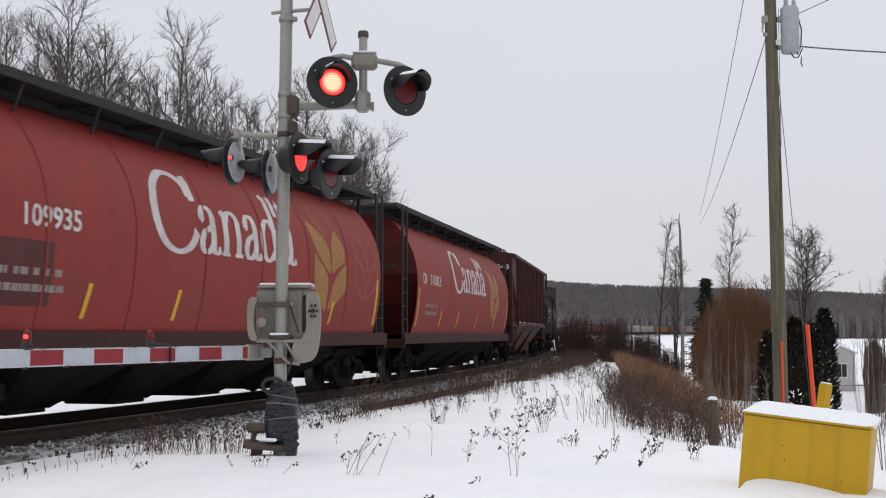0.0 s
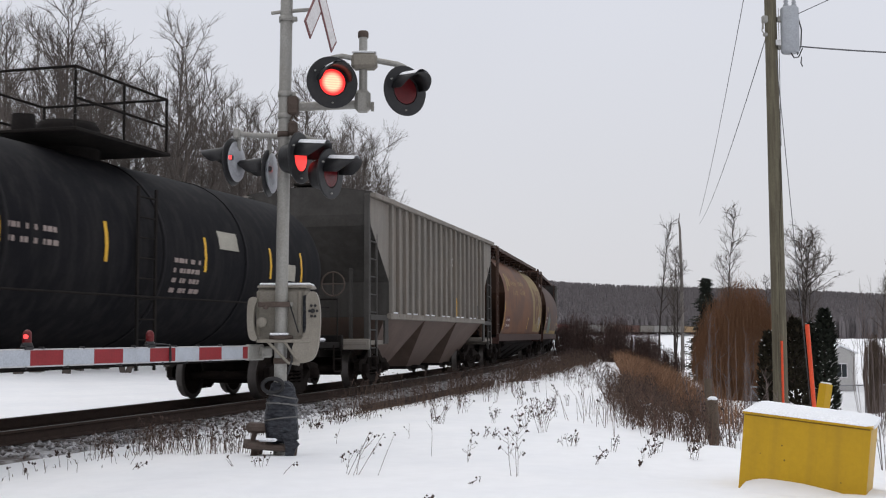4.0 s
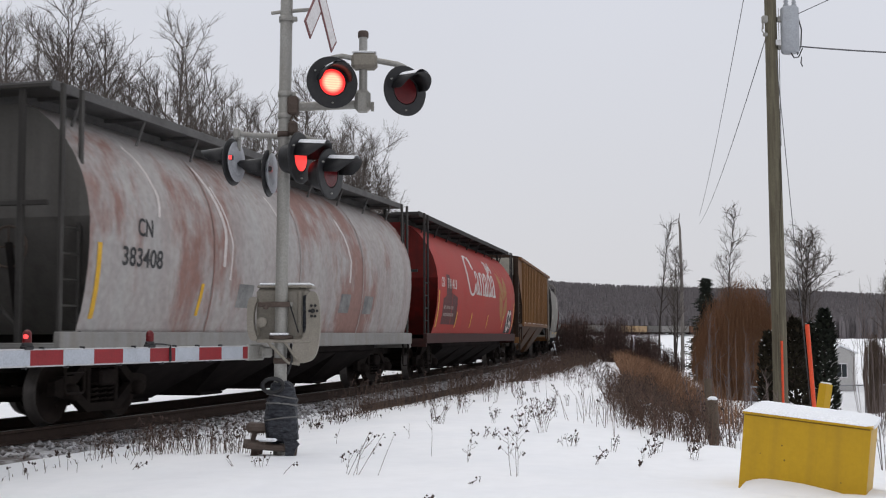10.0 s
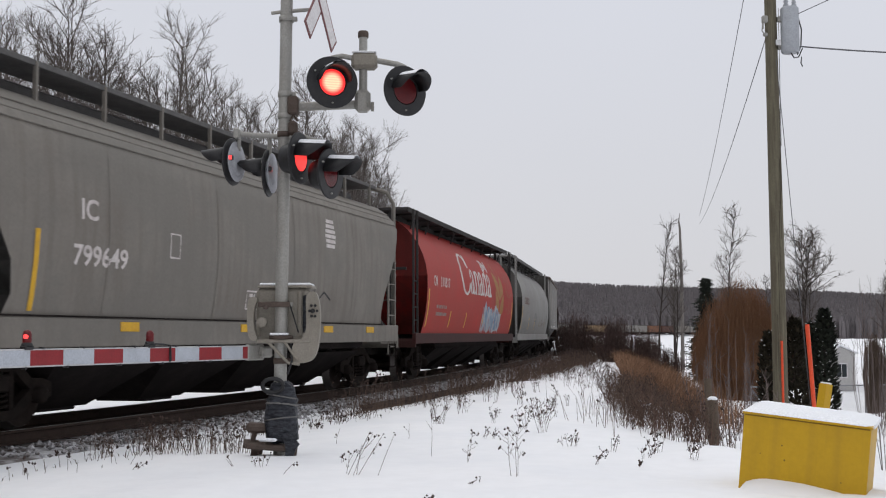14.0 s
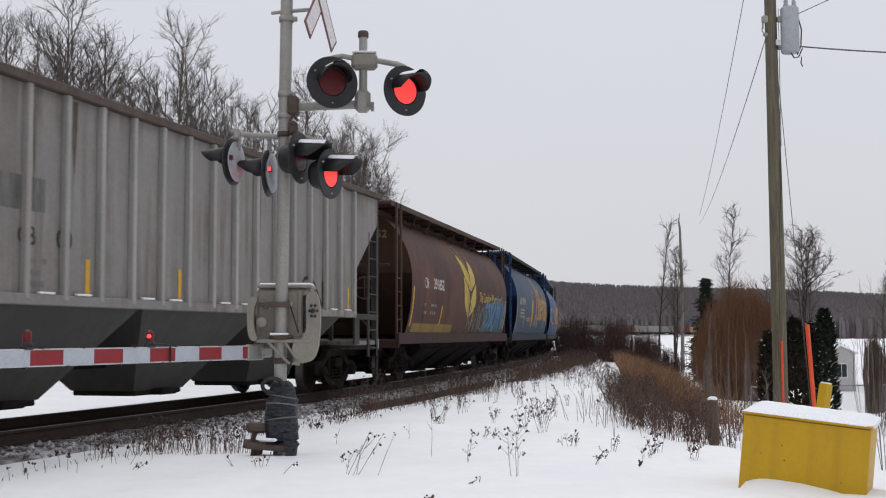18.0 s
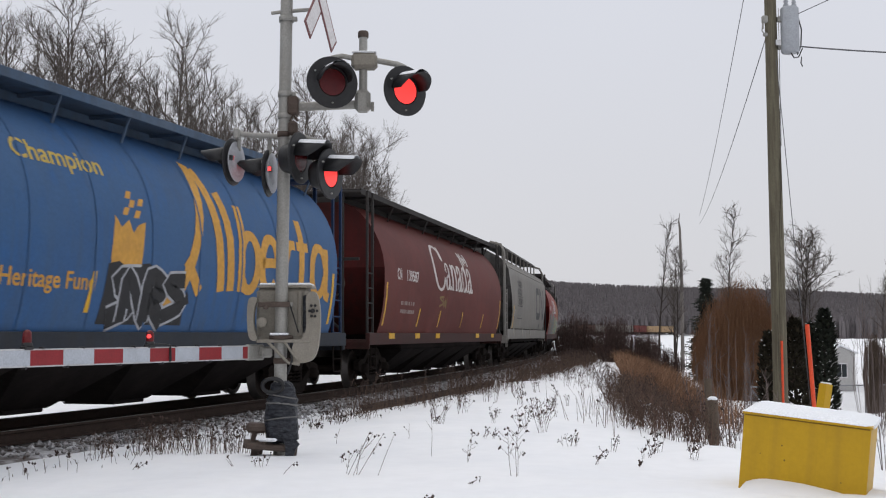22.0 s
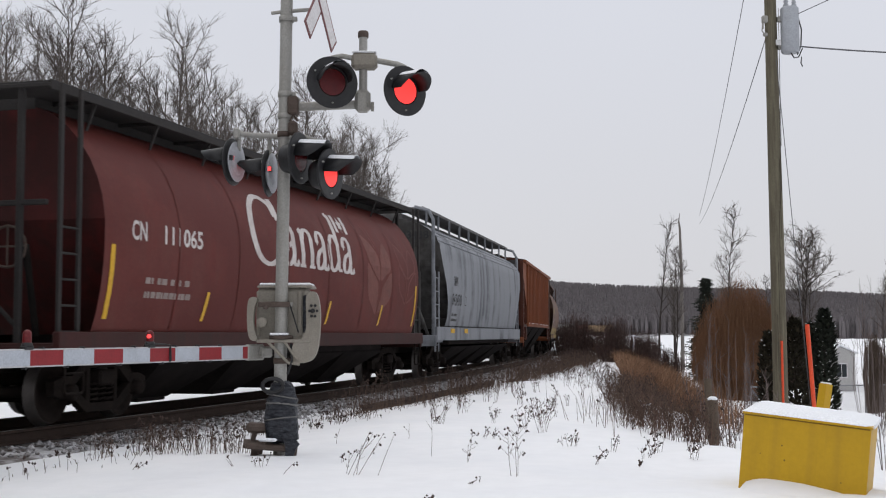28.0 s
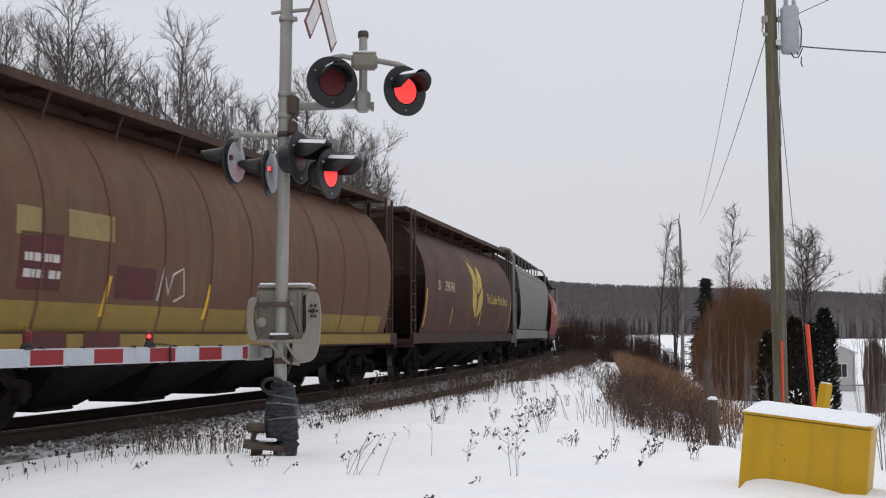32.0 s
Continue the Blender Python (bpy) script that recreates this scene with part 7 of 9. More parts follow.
    part("gate_arm_yoke", MB().prism(yoke, -.10, .02).mesh("gate_arm_yoke", M["beige"]), None, ob, "curved beige arm casting")
    yoke = smooth([(-.235, 1.58), (-.29, 1.60), (-.335, 1.55), (-.345, 1.36), (-.325, 1.18), (-.27, 1.13), (-.235, 1.16), (-.262, 1.24), (-.275, 1.38), (-.262, 1.50)], 3, True)
    part("gate_arm_yoke", MB().prism(yoke, -.10, .02).mesh("gate_arm_yoke", M["beige"]), None, ob, "curved beige arm casting")
    bl = MB()
    for k in range(6):
        a = k * math.pi / 3
        bl.lathe([(.001, .015), (.014, .015), (.016, 0)], pose(.362 + .04 * math.cos(a), -.10, 1.45 + .065 * math.sin(a)) @ Matrix.Rotation(math.pi / 2, 4, "X"), 8)
    bl.lathe([(.001, .02), (.022, .02), (.026, 0)], pose(.355, -.10, 1.45) @ Matrix.Rotation(math.pi / 2, 4, "X"), 10)
    part("yoke_bolts", bl.mesh("yoke_bolts", M["black"]), None, ob, "ring of dark bolts")
    part("shaft_cap", MB().lathe([(.001, .10), (.045, .10), (.055, .08), (.055, 0)], pose(-.19, -.02, 1.33) @ Matrix.Rotation(math.pi / 2, 4, "X"), 14).mesh("shaft_cap", M["beige"]), None, ob)
    part("case_cable", MB().tube([(.09, -.06, 1.56), (.14, -.07, 1.42), (.20, -.06, 1.22)], .008, 6).mesh("case_cable", M["black"]), None, ob)
    part("case_strap", MB().box((-.06, -.075, 1.52), (.34, .03, .06), .01).lathe([(.001, .03), (.03, .03), (.035, 0)], pose(-.15, -.07, 1.50) @ Matrix.Rotation(math.pi / 2, 4, "X"), 10).mesh("case_strap", M["rust_brown"]), None, ob)
    part("bracket_bar", MB().box((.05, -.06, 1.13), (.58, .10, .035), .008).mesh("bracket_bar", M["beige"]), None, ob, "flat bracket below the case")
    part("bracket_stay", MB().tube([(-.12, -.09, 1.12), (.10, -.11, .90), (.22, -.11, .885)], .018, 6).tube([(.06, -.09, 1.12), (.19, -.1, .93)], .016, 6).mesh("bracket_stay", M["beige"]), None, ob)
    part("bracket_collar", MB().lathe([(.075, 0), (.13, 0), (.13, .035), (.075, .05)], pose(.01, 0, 1.15), 16).mesh("bracket_collar", M["rust_brown"]), None, ob)
    part("collar_snow", MB().box((.0, -.09, 1.205), (.2, .08, .025), .012).mesh("collar_snow", M["snow_cap"]), None, ob, "snow on the collar")
    # wrapped foot
    rng = random.Random(8)
    mb = MB()
    prof = [(.075, .70), (.125, .675), (.150, .62), (.145, .56), (.185, .50), (.175, .46), (.195, .38), (.190, .30), (.200, .22), (.185, .16), (.195, .09), (.12, .05)]
    sides = 26
    vs, fs = [], []
    for r, z in prof:
        for k in range(sides):
            a = 2 * math.pi * k / sides
            rr = .90 * r * (1 + .06 * math.sin(3 * a + z * 14) + .03 * math.sin(7 * a - z * 30) + rng.uniform(-.04, .04))
            vs.append((rr * math.cos(a) + .02, rr * math.sin(a), z + rng.uniform(-.012, .012)))
    for i in range(len(prof) - 1):
        for k in range(sides):
            fs.append((i * sides + k, i * sides + (k + 1) % sides, (i + 1) * sides + (k + 1) % sides, (i + 1) * sides + k))
    mb.add(vs, fs, True)
    part("plastic_wrap", mb.mesh("plastic_wrap", M["tape"]), None, ob, "dark crinkled plastic wrapped round the foot")
    for z, t in ((.54, .008), (.45, .010), (.30, .007)):
        part("wrap_tape", MB().tube([((.203 - .08 * z) * math.cos(a) + .02, (.203 - .08 * z) * math.sin(a), z + .03 * math.sin(a + z * 8)) for a in [k * math.pi / 10 for k in range(21)]], t, 5, False).mesh("wrap_tape", M["grey_mid"]), None, ob)
    lp = MB().tube([(-.06 + .11 * math.cos(a), -.13, .66 + .075 * math.sin(a)) for a in [k * math.pi / 10 for k in range(21)]], .022, 8, False)
    part("cable_loop", lp.mesh("cable_loop", M["black"]), None, ob, "black cable loop")
    part("cable", MB().tube([(.09, -.1, .78), (.14, -.12, .92), (.12, -.05, 1.1)], .014, 6).mesh("cable", M["black"]), None, ob)
    part("foot_casting", MB().box((-.24, -.06, .215), (.22, .14, .10), .03, Euler((.1, .05, .2)).to_matrix()).box((-.27, -.04, .12), (.05, .08, .16), .02, Euler((.1, .25, .2)).to_matrix()).mesh("foot_casting", M["rust_brown"]), None, ob, "rusty casting beside the foot")
    part("base_plate", MB().box((-.13, -.08, .03), (.46, .32, .06), .014, Euler((.08, .10, .25)).to_matrix()).box((-.24, -.16, .05), (.26, .08, .05), .016, Euler((0, -.18, -.25)).to_matrix()).mesh("base_plate", M["rust_brown"]), None, ob, "rusty base plate")
    for x, y in ((-.25, -.12), (.15, -.16), (.12, .14), (-.25, .14)):
        part("base_leg", MB().box((x, y, -.08), (.08, .08, .2), .01, Euler((.05, .12, .3)).to_matrix()).mesh("base_leg", M["rust_brown"]), None, ob)
    part("wrap_tail", MB().add([(.04, -.20, .16), (.13, -.21, .18), (.235, -.22, .06), (.20, -.23, .0), (.15, -.23, -.12), (.085, -.23, -.12), (.09, -.22, .02), (.04, -.16, .14), (.13, -.17, .17), (.235, -.19, .05), (.20, -.20, .0), (.15, -.20, -.12), (.085, -.20, -.12), (.09, -.18, .02)],
         [(0, 1, 6), (1, 2, 3, 6), (3, 4, 5, 6), (13, 8, 7), (13, 10, 9, 8), (13, 12, 11, 10), (0, 7, 8, 1), (1, 8, 9, 2), (2, 9, 10, 3), (3, 10, 11, 4), (4, 11, 12, 5), (5, 12, 13, 6), (6, 13, 7, 0)]).mesh("wrap_tail", M["tape"]), None, ob, "loose hanging end of the wrapping")
    part("base_snow", MB().box((-.10, -.21, .10), (.20, .08, .035), .016, Euler((0, .05, .1)).to_matrix()).mesh("base_snow", M["snow_cap"]), None, ob, "snow on the foot")


crossing_signal()


def gate_arm():
    d = Vector((-.40, -.915, 0)).normalized()
    yaw = math.degrees(math.atan2(d.y, d.x))
    ob = thing("gate_arm", "lowered crossing gate arm with red and white stripes", "crossing gate", pose(-2.086, 12.9, 1.01, 0, 0, yaw))
    part("arm_root", MB().box((-.15, 0, .0), (.32, .05, .17), .012).box((-.30, .02, 0), (.2, .12, .12), .02).mesh("arm_root", M["galv"]), None, ob, "grey steel arm root")
    tile, x, red = .393, 0.0, True
    first = .10
    k = 0
    while x < 6.0:
        w = first if k == 0 else tile
        part("stripe", MB().box((x + w / 2, 0, 0), (w - .001, .03, .128), .002).mesh("stripe", M["stripe_red" if red else "stripe_white"]), None, ob, ("red" if red else "white") + " reflective stripe")
        x, red, k = x + w, not red, k + 1
    for z in (-.069, .069):
        part("arm_edge", MB().box((3.02, 0, z), (6.04, .036, .012), .003).mesh("arm_edge", M["arm_edge"]), None, ob, "bright aluminium edge")
    part("arm_joint", MB().box((1.37, .0, 0), (.02, .045, .15), .004).mesh("arm_joint", M["black"]), None, ob)
    for a in (.5, .9, 1.28, 1.9, 2.6, 3.1, 3.9):
        part("edge_clip", MB().box((a, 0, .08), (.02, .05, .02), .003).mesh("edge_clip", M["black"]), None, ob)
        part("edge_clip", MB().box((a + .2, 0, -.08), (.02, .05, .02), .003).mesh("edge_clip", M["black"]), None, ob)
    for a, phase in ((3.27, 0), (1.66, 1), (5.6, 0)):
        b = part("gate_lamp", MB().box((a, 0, .085), (.10, .075, .035), .010).lathe([(.001, .03), (.034, .03), (.046, .015), (.046, 0)], pose(a, 0, .10), 14).mesh("gate_lamp", M["black"]), None, ob, "small red lamp on the gate arm")
        part("lamp_lens", MB().lathe([(.001, .112), (.018, .108), (.032, .094), (.038, .072), (.038, .025), (.035, 0)], pose(a, 0, .12), 18).mesh("lamp_lens", M["lens_gate"]), None, b, "domed dark red lens")
        q, u = MB(), Vector((.915, .40, 0))
        for sg, slot in ((1, 0), (-1, 1)):
            q.lathe([(.001, .012), (.014, .009), (.022, .0)], Matrix.Translation(u * (.034 * sg)) @ u.to_track_quat("Z", "Y").to_matrix().to_4x4() @ (Matrix.Identity(4) if sg > 0 else Matrix.Rotation(math.pi, 4, "X")), 12, slot=slot)
        m2 = pose(a, 0, .175)
        o = part("lamp_insert", q.mesh("lamp_insert", [M["led_small"], M["lens_gate"]]), None, b, "red lamp insert", m2)
        ROTORS.append((o, m2, phase))
    part("arm_cable", MB().tube([(1.74, .03, .11), (1.5, .03, .10), (1.38, .03, .09), (1.37, .03, -.06)], .008, 6).mesh("arm_cable", M["black"]), None, ob)


gate_arm()


# ---- sand box, posts, utility pole ----
def sand_box():
    """A box that has sunk to one side: its axes lean with it."""
    u, v = Vector((.911, -.398, -.107)).normalized(), Vector((.404, .913, .042)).normalized()
    w = u.cross(v).normalized()
    v = w.cross(u)
    m = Matrix((u, v, w)).transposed().to_4x4()
    m.translation = (2.53, 10.30, .570)
    ob = thing("sand_box", "yellow painted plywood sand box with snow on its lid", "storage box", m)
    L, D, t, zt = 1.045, .766, .02, -.052

    def board(x0, x1, y0, y1, z0, z1):
        return MB().box(((x0 + x1) / 2, (y0 + y1) / 2, (z0 + z1) / 2), (x1 - x0, y1 - y0, z1 - z0), .004)
    part("front_panel", board(.012, L - .012, .02, .02 + t, -.95, zt).mesh("front_panel", M["yellow"]), None, ob)
    part("back_panel", board(.012, L - .012, D - t - .02, D - .02, -.95, zt).mesh("back_panel", M["yellow"]), None, ob)
    for x in (.012, L - .012 - t):
        part("side_panel", board(x, x + t, .02 + t, D - .02 - t, -.95, zt).mesh("side_panel", M["yellow"]), None, ob)
    part("lid", board(0, L, 0, D, zt, zt + .022).mesh("lid", M["yellow"]), None, ob, "yellow lid overhanging the front")
    # Dark strip under the overhang: the lid's shadow drawn as a line
    part("lid_shadow_gap", board(.02, L - .02, .012, .022, zt - .012, zt - .001).mesh("lid_shadow_gap", M["mud_and_shade"]), None, ob, "painted shadow line under the lid")
    n, rng, vs, fs = 20, random.Random(2), [], []
    for j in range(9):
        for i in range(n + 1):
            a, b = i / n, j / 8
            h = .034 * min(1, 14 * min(a, 1 - a), 10 * min(b, 1 - b)) ** .5 + (rng.uniform(-.003, .003) if 0 < j < 8 else 0)
            vs.append((-.004 + (L + .008) * a, -.004 + (D + .008) * b, zt + .020 + h))
    for j in range(8):
        for i in range(n):
            k = j * (n + 1) + i
            fs.append((k, k + 1, k + n + 2, k + n + 1))
    part("lid_snow", MB().add(vs, fs, True).mesh("lid_snow", M["snow_cap"]), None, ob, "layer of fresh snow on the lid")
    part("edge_snow", board(L - .004, L + .014, .10, D - .05, zt - .006, zt + .034).mesh("edge_snow", M["snow_cap"]), None, ob, "snow clinging to the lid's edge")
    for x, z, r in ((.34, -.28, .006), (.37, -.40, .007), (.17, -.37, .005), (.83, -.52, .005)):
        part("mud_mark", MB().lathe([(.001, .004), (r, .003), (r * 1.2, 0)], pose(x, .02, z) @ Matrix.Rotation(math.pi / 2, 4, "X"), 8).mesh("mud_mark", M["mud_and_shade"]), None, ob, "small mud spot")
    # drift against its foot, highest towards one end
    vs, fs, g = [], [], Vector((u.x, u.y, 0)).normalized()
    back = Vector((-g.y, g.x, 0))
    foot = Vector((2.485, 10.34, 0))
    for j in range(10):
        b = j / 9
        for i in range(25):
            a = -.12 + 1.44 * i / 24
            top = float(np.interp(a, [-.12, .0, .07, .2, .55, .75, .95, 1.3], [-.16, -.115, -.03, -.012, -.045, -.085, -.15, -.19]))
            low = -.15
            p = foot + g * a + back * (-.95 + 1.02 * b)
            vs.append((p.x, p.y, low - .10 * (1 - b) + (top - low) * (b ** 1.4) + .005 * math.sin(9 * a + 5 * b)))
    for j in range(9):
        for i in range(24):
            k = j * 25 + i
            fs.append((k, k + 1, k + 26, k + 25))
    single("snow_drift", MB().add(vs, fs, True).mesh("snow_drift", M["snow"]), None, "snow drift against the foot of the yellow box", "snow", kind="stuff")


sand_box()


def bollard():
    ob = thing("marker_post", "yellow painted square wooden marker post in the snow", "post", Matrix.Translation((4.395, 14.3, 0)) @ Matrix.Rotation(radians(9.5), 4, "Y") @ Matrix.Rotation(radians(30), 4, "Z"))
    part("shaft", MB().box((0, 0, -.27), (.115, .115, 1.76), .008).mesh("shaft", M["yellow"]), None, ob)
    part("cap_snow", MB().box((0, 0, .617), (.10, .10, .02), .01).mesh("cap_snow", M["snow_cap"]), None, ob)


bollard()


def fence_post(x, y, top, r, lean, cap=True):
    z = gz(x, y)
    h = top - z
    ob = thing("fence_post", "weathered grey wooden fence post standing in weeds", "post", pose(x, y, z, lean, -lean * .6, 0), "old fence posts")
    part("shaft", MB().tube([(0, 0, -.2), (0.01, 0, h * .5), (0, .01, h)], [r, r * .97, r * .92], 12).mesh("shaft", M["postwood"]), None, ob)
    if cap:
        part("cap_snow", MB().lathe([(.001, .05), (r * .6, .045), (r * .95, .02), (r * .95, 0)], pose(0, .01, h), 12).mesh("cap_snow", M["snow_cap"]), None, ob, "snow cap")


fence_post(3.87, 17.5, 0.25, .075, 1.0)
fence_post(4.12, 19.0, 0.50, .06, -1.5, False)


def cable(pts, r, name, label):
    return single(name, MB().tube(pts, r, 5, False).mesh(name, M["wire"]), None, label, "wire", group="overhead wires")


def sagged(a, b, sag, n=16):
    a, b = Vector(a), Vector(b)
    return [a.lerp(b, k / n) - Vector((0, 0, sag * 4 * (k / n) * (1 - k / n))) for k in range(n + 1)]


def utility_pole():
    x, y = 7.10, 25.7
    z = gz(x, y)
    ob = thing("utility_pole", "weathered wooden utility pole with a grey transformer", "utility pole", pose(x, y, 0))
    part("pole", MB().tube([(0.02, 0, z - .3), (0.01, 0, 3), (-.01, 0, 7), (-.03, 0, 11.0)], [.158, .150, .132, .112], 16).mesh("pole", M["polewood"]), None, ob)
    for k in range(7):
        a = -1.9 + .28 * k
        ck = MB().tube([(.150 * math.cos(a), .150 * math.sin(a), z0_) for z0_ in (.2 + k * 1.0, .9 + k * 1.05, 1.6 + k * 1.1)], .006, 4)
        part("drying_crack", ck.mesh("drying_crack", M["bark_dark"]), None, ob)
    can = MB().lathe([(.001, .04), (.17, .03), (.195, 0), (.195, -.92), (.18, -.96), (.001, -.97)], pose(.36, -.12, 8.16), 24)
    part("transformer", can.mesh("transformer", M["transformer"]), None, ob, "grey cylindrical transformer can")
    for dx, h in ((-.08, .30), (.09, .26)):
        part("bushing", MB().lathe([(.001, h), (.03, h), (.02, h * .8), (.05, h * .66), (.025, h * .55), (.055, h * .4), (.03, h * .3), (.06, .05), (.05, 0)], pose(.36 + dx, -.14, 8.19), 12).mesh("bushing", M["transformer"]), None, ob)
    part("transformer_bracket", MB().box((.17, -.06, 7.95), (.12, .1, .12), .01).box((.17, -.06, 7.35), (.12, .1, .12), .01).mesh("transformer_bracket", M["galv"]), None, ob)
    part("number_tag", MB().box((.10, -.16, 7.42), (.12, .012, .12), .004).mesh("number_tag", M["trimwhite"]), None, ob, "small white tag")
    ins = MB().box((-.15, -.05, 7.95), (.14, .1, .16), .02).tube([(-.2, -.05, 8.0), (-.2, -.05, 7.75)], .02, 6).box((-.14, -.05, 7.62), (.12, .08, .08), .02).tube([(-.2, -.05, 7.85), (-.22, -.05, 7.7), (-.14, -.05, 7.6)], .012, 6)
    part("fuse_cutout", ins.mesh("fuse_cutout", M["galv"]), None, ob)
    ld = MB().tube([(.55, -.12, 7.95), (.60, -.15, 7.7), (.58, -.15, 7.35), (.5, -.15, 7.15)], .014, 6).tube([(.60, -.12, 7.12), (.58, -.12, 6.98), (.62, -.12, 6.9)], .012, 6).tube([(.3, -.16, 7.3), (.42, -.18, 7.08), (.52, -.16, 7.1), (.62, -.14, 7.3)], .014, 6)
    part("drop_lead", ld.mesh("drop_lead", M["black"]), None, ob, "black connecting leads")
    part("ground_guard", MB().tube([(.02, -.175, z), (.015, -.17, 1.05)], .026, 8).mesh("ground_guard", M["orange"]), None, ob, "orange plastic cable guard")
    g = thing("guy_guard", "orange plastic guard over the pole's guy wire", "guard", pose(7.30, 24.0, 0))
    d = Vector((7.19 - 7.30, 0, 1.35 + .8))
    part("guard_tube", MB().tube([(.05, 0, -1.1), (-.10, 0, 1.38)], [.040, .043], 12).mesh("guard_tube", M["orange"]), None, g)
    cable([(7.30, 24.0, -1.2), (7.17, 24.25, 1.6), (7.13, 25.5, 7.05)], .008, "guy_wire", "thin steel guy wire of the utility pole")
    cable(sagged((7.0, 25.6, 7.7), (18.1, 85, 9.0), .5), .011, "overhead_wire", "thin wire running from pole to pole")
    cable(sagged((6.95, 25.6, 10.7), (18.1, 85, 9.6), .5), .011, "overhead_wire", "thin wire running from pole to pole")
    cable(sagged((7.66, 25.5, 7.32), (16.0, 22.0, 6.6), .25), .016, "service_wire", "black service wire running from the transformer")
    cable(sagged((7.55, 25.5, 8.0), (14.0, 23.0, 10.8), .05), .009, "service_wire", "thin wire rising from the transformer")
    f = thing("utility_pole", "distant slender wooden utility pole", "utility pole", pose(16.75, 85, 0))
    part("pole", MB().tube([(0, 0, -2.2), (0, 0, 5), (-.05, 0, 8.6), (-.12, 0, 9.2), (-.05, 0, 9.75)], [.14, .115, .085, .05, .015], 10).mesh("pole", M["greypole"]), None, f)


utility_pole()


# ---- trees and bushes ----
def branchy(rng, height, trunk_r, limbs, spread, twig_n, up=0.55, start=0.25, fork=None, round_top=False):
    """A bare tree: tapered trunk, limbs that bend upwards, crooked branches and fine twigs. Returns trunk and crown."""
    trunk, crown = MB(), MB()

    def path(p, d, length, n, wander, lift):
        pts = [Vector(p)]
        d = Vector(d).normalized()
        for k in range(n):
            d = (d + Vector((rng.gauss(0, 1), rng.gauss(0, 1), rng.gauss(0, .6))) * wander + Vector((0, 0, lift))).normalized()
            pts.append(pts[-1] + d * (length / n))
        return pts

    def at(pts, t):
        f = t * (len(pts) - 1)
        i = min(int(f), len(pts) - 2)
        return pts[i].lerp(pts[i + 1], f - i), (pts[i + 1] - pts[i]).normalized()

    def away(d, ang):
        side = d.orthogonal().normalized()
        side.rotate(Matrix.Rotation(rng.uniform(0, 2 * math.pi), 3, d))
        return (d * math.cos(ang) + side * math.sin(ang)).normalized()

    stems = []
    n_main = fork or 1
    for s in range(n_main):
        d0 = Vector((rng.uniform(-.05, .05), rng.uniform(-.05, .05), 1)) if n_main == 1 else Vector((rng.uniform(-.26, .26), rng.uniform(-.26, .26), 1))
        stems.append((path((rng.uniform(-.1, .1) * (n_main > 1), 0, -.3), d0, height * rng.uniform(.86, 1.0), 12, .045, .03), trunk_r * (1 if n_main == 1 else .74)))
    for pts, r in stems:
        trunk.tube(pts, [r * (1 - .94 * (k / 12) ** .85) for k in range(13)], 7)
        for b in range(limbs // n_main):
            t = min(start + (1 - start) * ((b + rng.random()) / (limbs // n_main)) ** .9, .985)
            p, d = at(pts, t)
            shape = (1.0 - .80 * t) if not round_top else math.sqrt(max(.06, 1 - ((t - .5) / .55) ** 2)) * .72
            ln = height * spread * shape * rng.uniform(.5, 1.3) + .25
            lp = path(p, away(d, rng.uniform(.45, .95)), ln, 7, .11, up * .10)
            r0 = max(r * (1 - .85 * t) * .58, .024)
            trunk.tube(lp, [r0 * (1 - .78 * k / 7) for k in range(8)], 5, False)
            for s in range(max(4, int(4 + ln * 2.8))):
                tt = rng.uniform(.15, 1.0)
                p2, d2 = at(lp, tt)
                l2 = (.30 + ln * rng.uniform(.18, .42)) * (1.15 - tt * .5)
                bp = path(p2, away(d2, rng.uniform(.4, .95)), l2, 5, .15, up * .10)
                r1 = max(r0 * .48 * (1 - .6 * tt), .013)
                crown.tube(bp, [r1 * (1 - .68 * k / 5) for k in range(6)], 3, False)
                for w in range(twig_n):
                    p3, d3 = at(bp, rng.uniform(.1, 1.0))
                    tp = path(p3, away(d3, rng.uniform(.4, 1.0)), rng.uniform(.25, .8) * (.30 + .026 * height), 3, .20, up * .10)
                    crown.tube(tp, [.007, .0055, .0042, .003], 3, False)
    return trunk, crown


TREES = []
_rng = random.Random(11)
for _h, _limbs, _fork, _spread, _tw, _round in ((15.5, 34, None, .36, 4, False), (15.0, 44, 2, .31, 4, False), (14.0, 48, 3, .28, 4, False), (16.0, 32, None, .40, 4, False), (13.5, 40, 2, .27, 4, False), (16.0, 60, 3, .30, 6, True)):
    _t, _c = branchy(_rng, _h, .17, _limbs, _spread, _tw, .85, .24, _fork, _round)
    TREES.append((_t.mesh("trunk", M["bark"], False), _c.mesh("crown", M["twig"], False), _h))


def tree(x, y, h, kind, label, rot=0.0, group="bare trees behind the train", wide=1.0):
    tm, cm, th = TREES[kind]
    k = h / th
    ob = thing("bare_tree", label, "tree", pose(x, y, gz(x, y), 0, 0, rot), group)
    ob.scale = (k * wide, k * wide, k)
    part("trunk", tm, None, ob, "grey-brown trunk with limbs")
    part("crown", cm, None, ob, "leafless crown of fine twigs")
    return ob


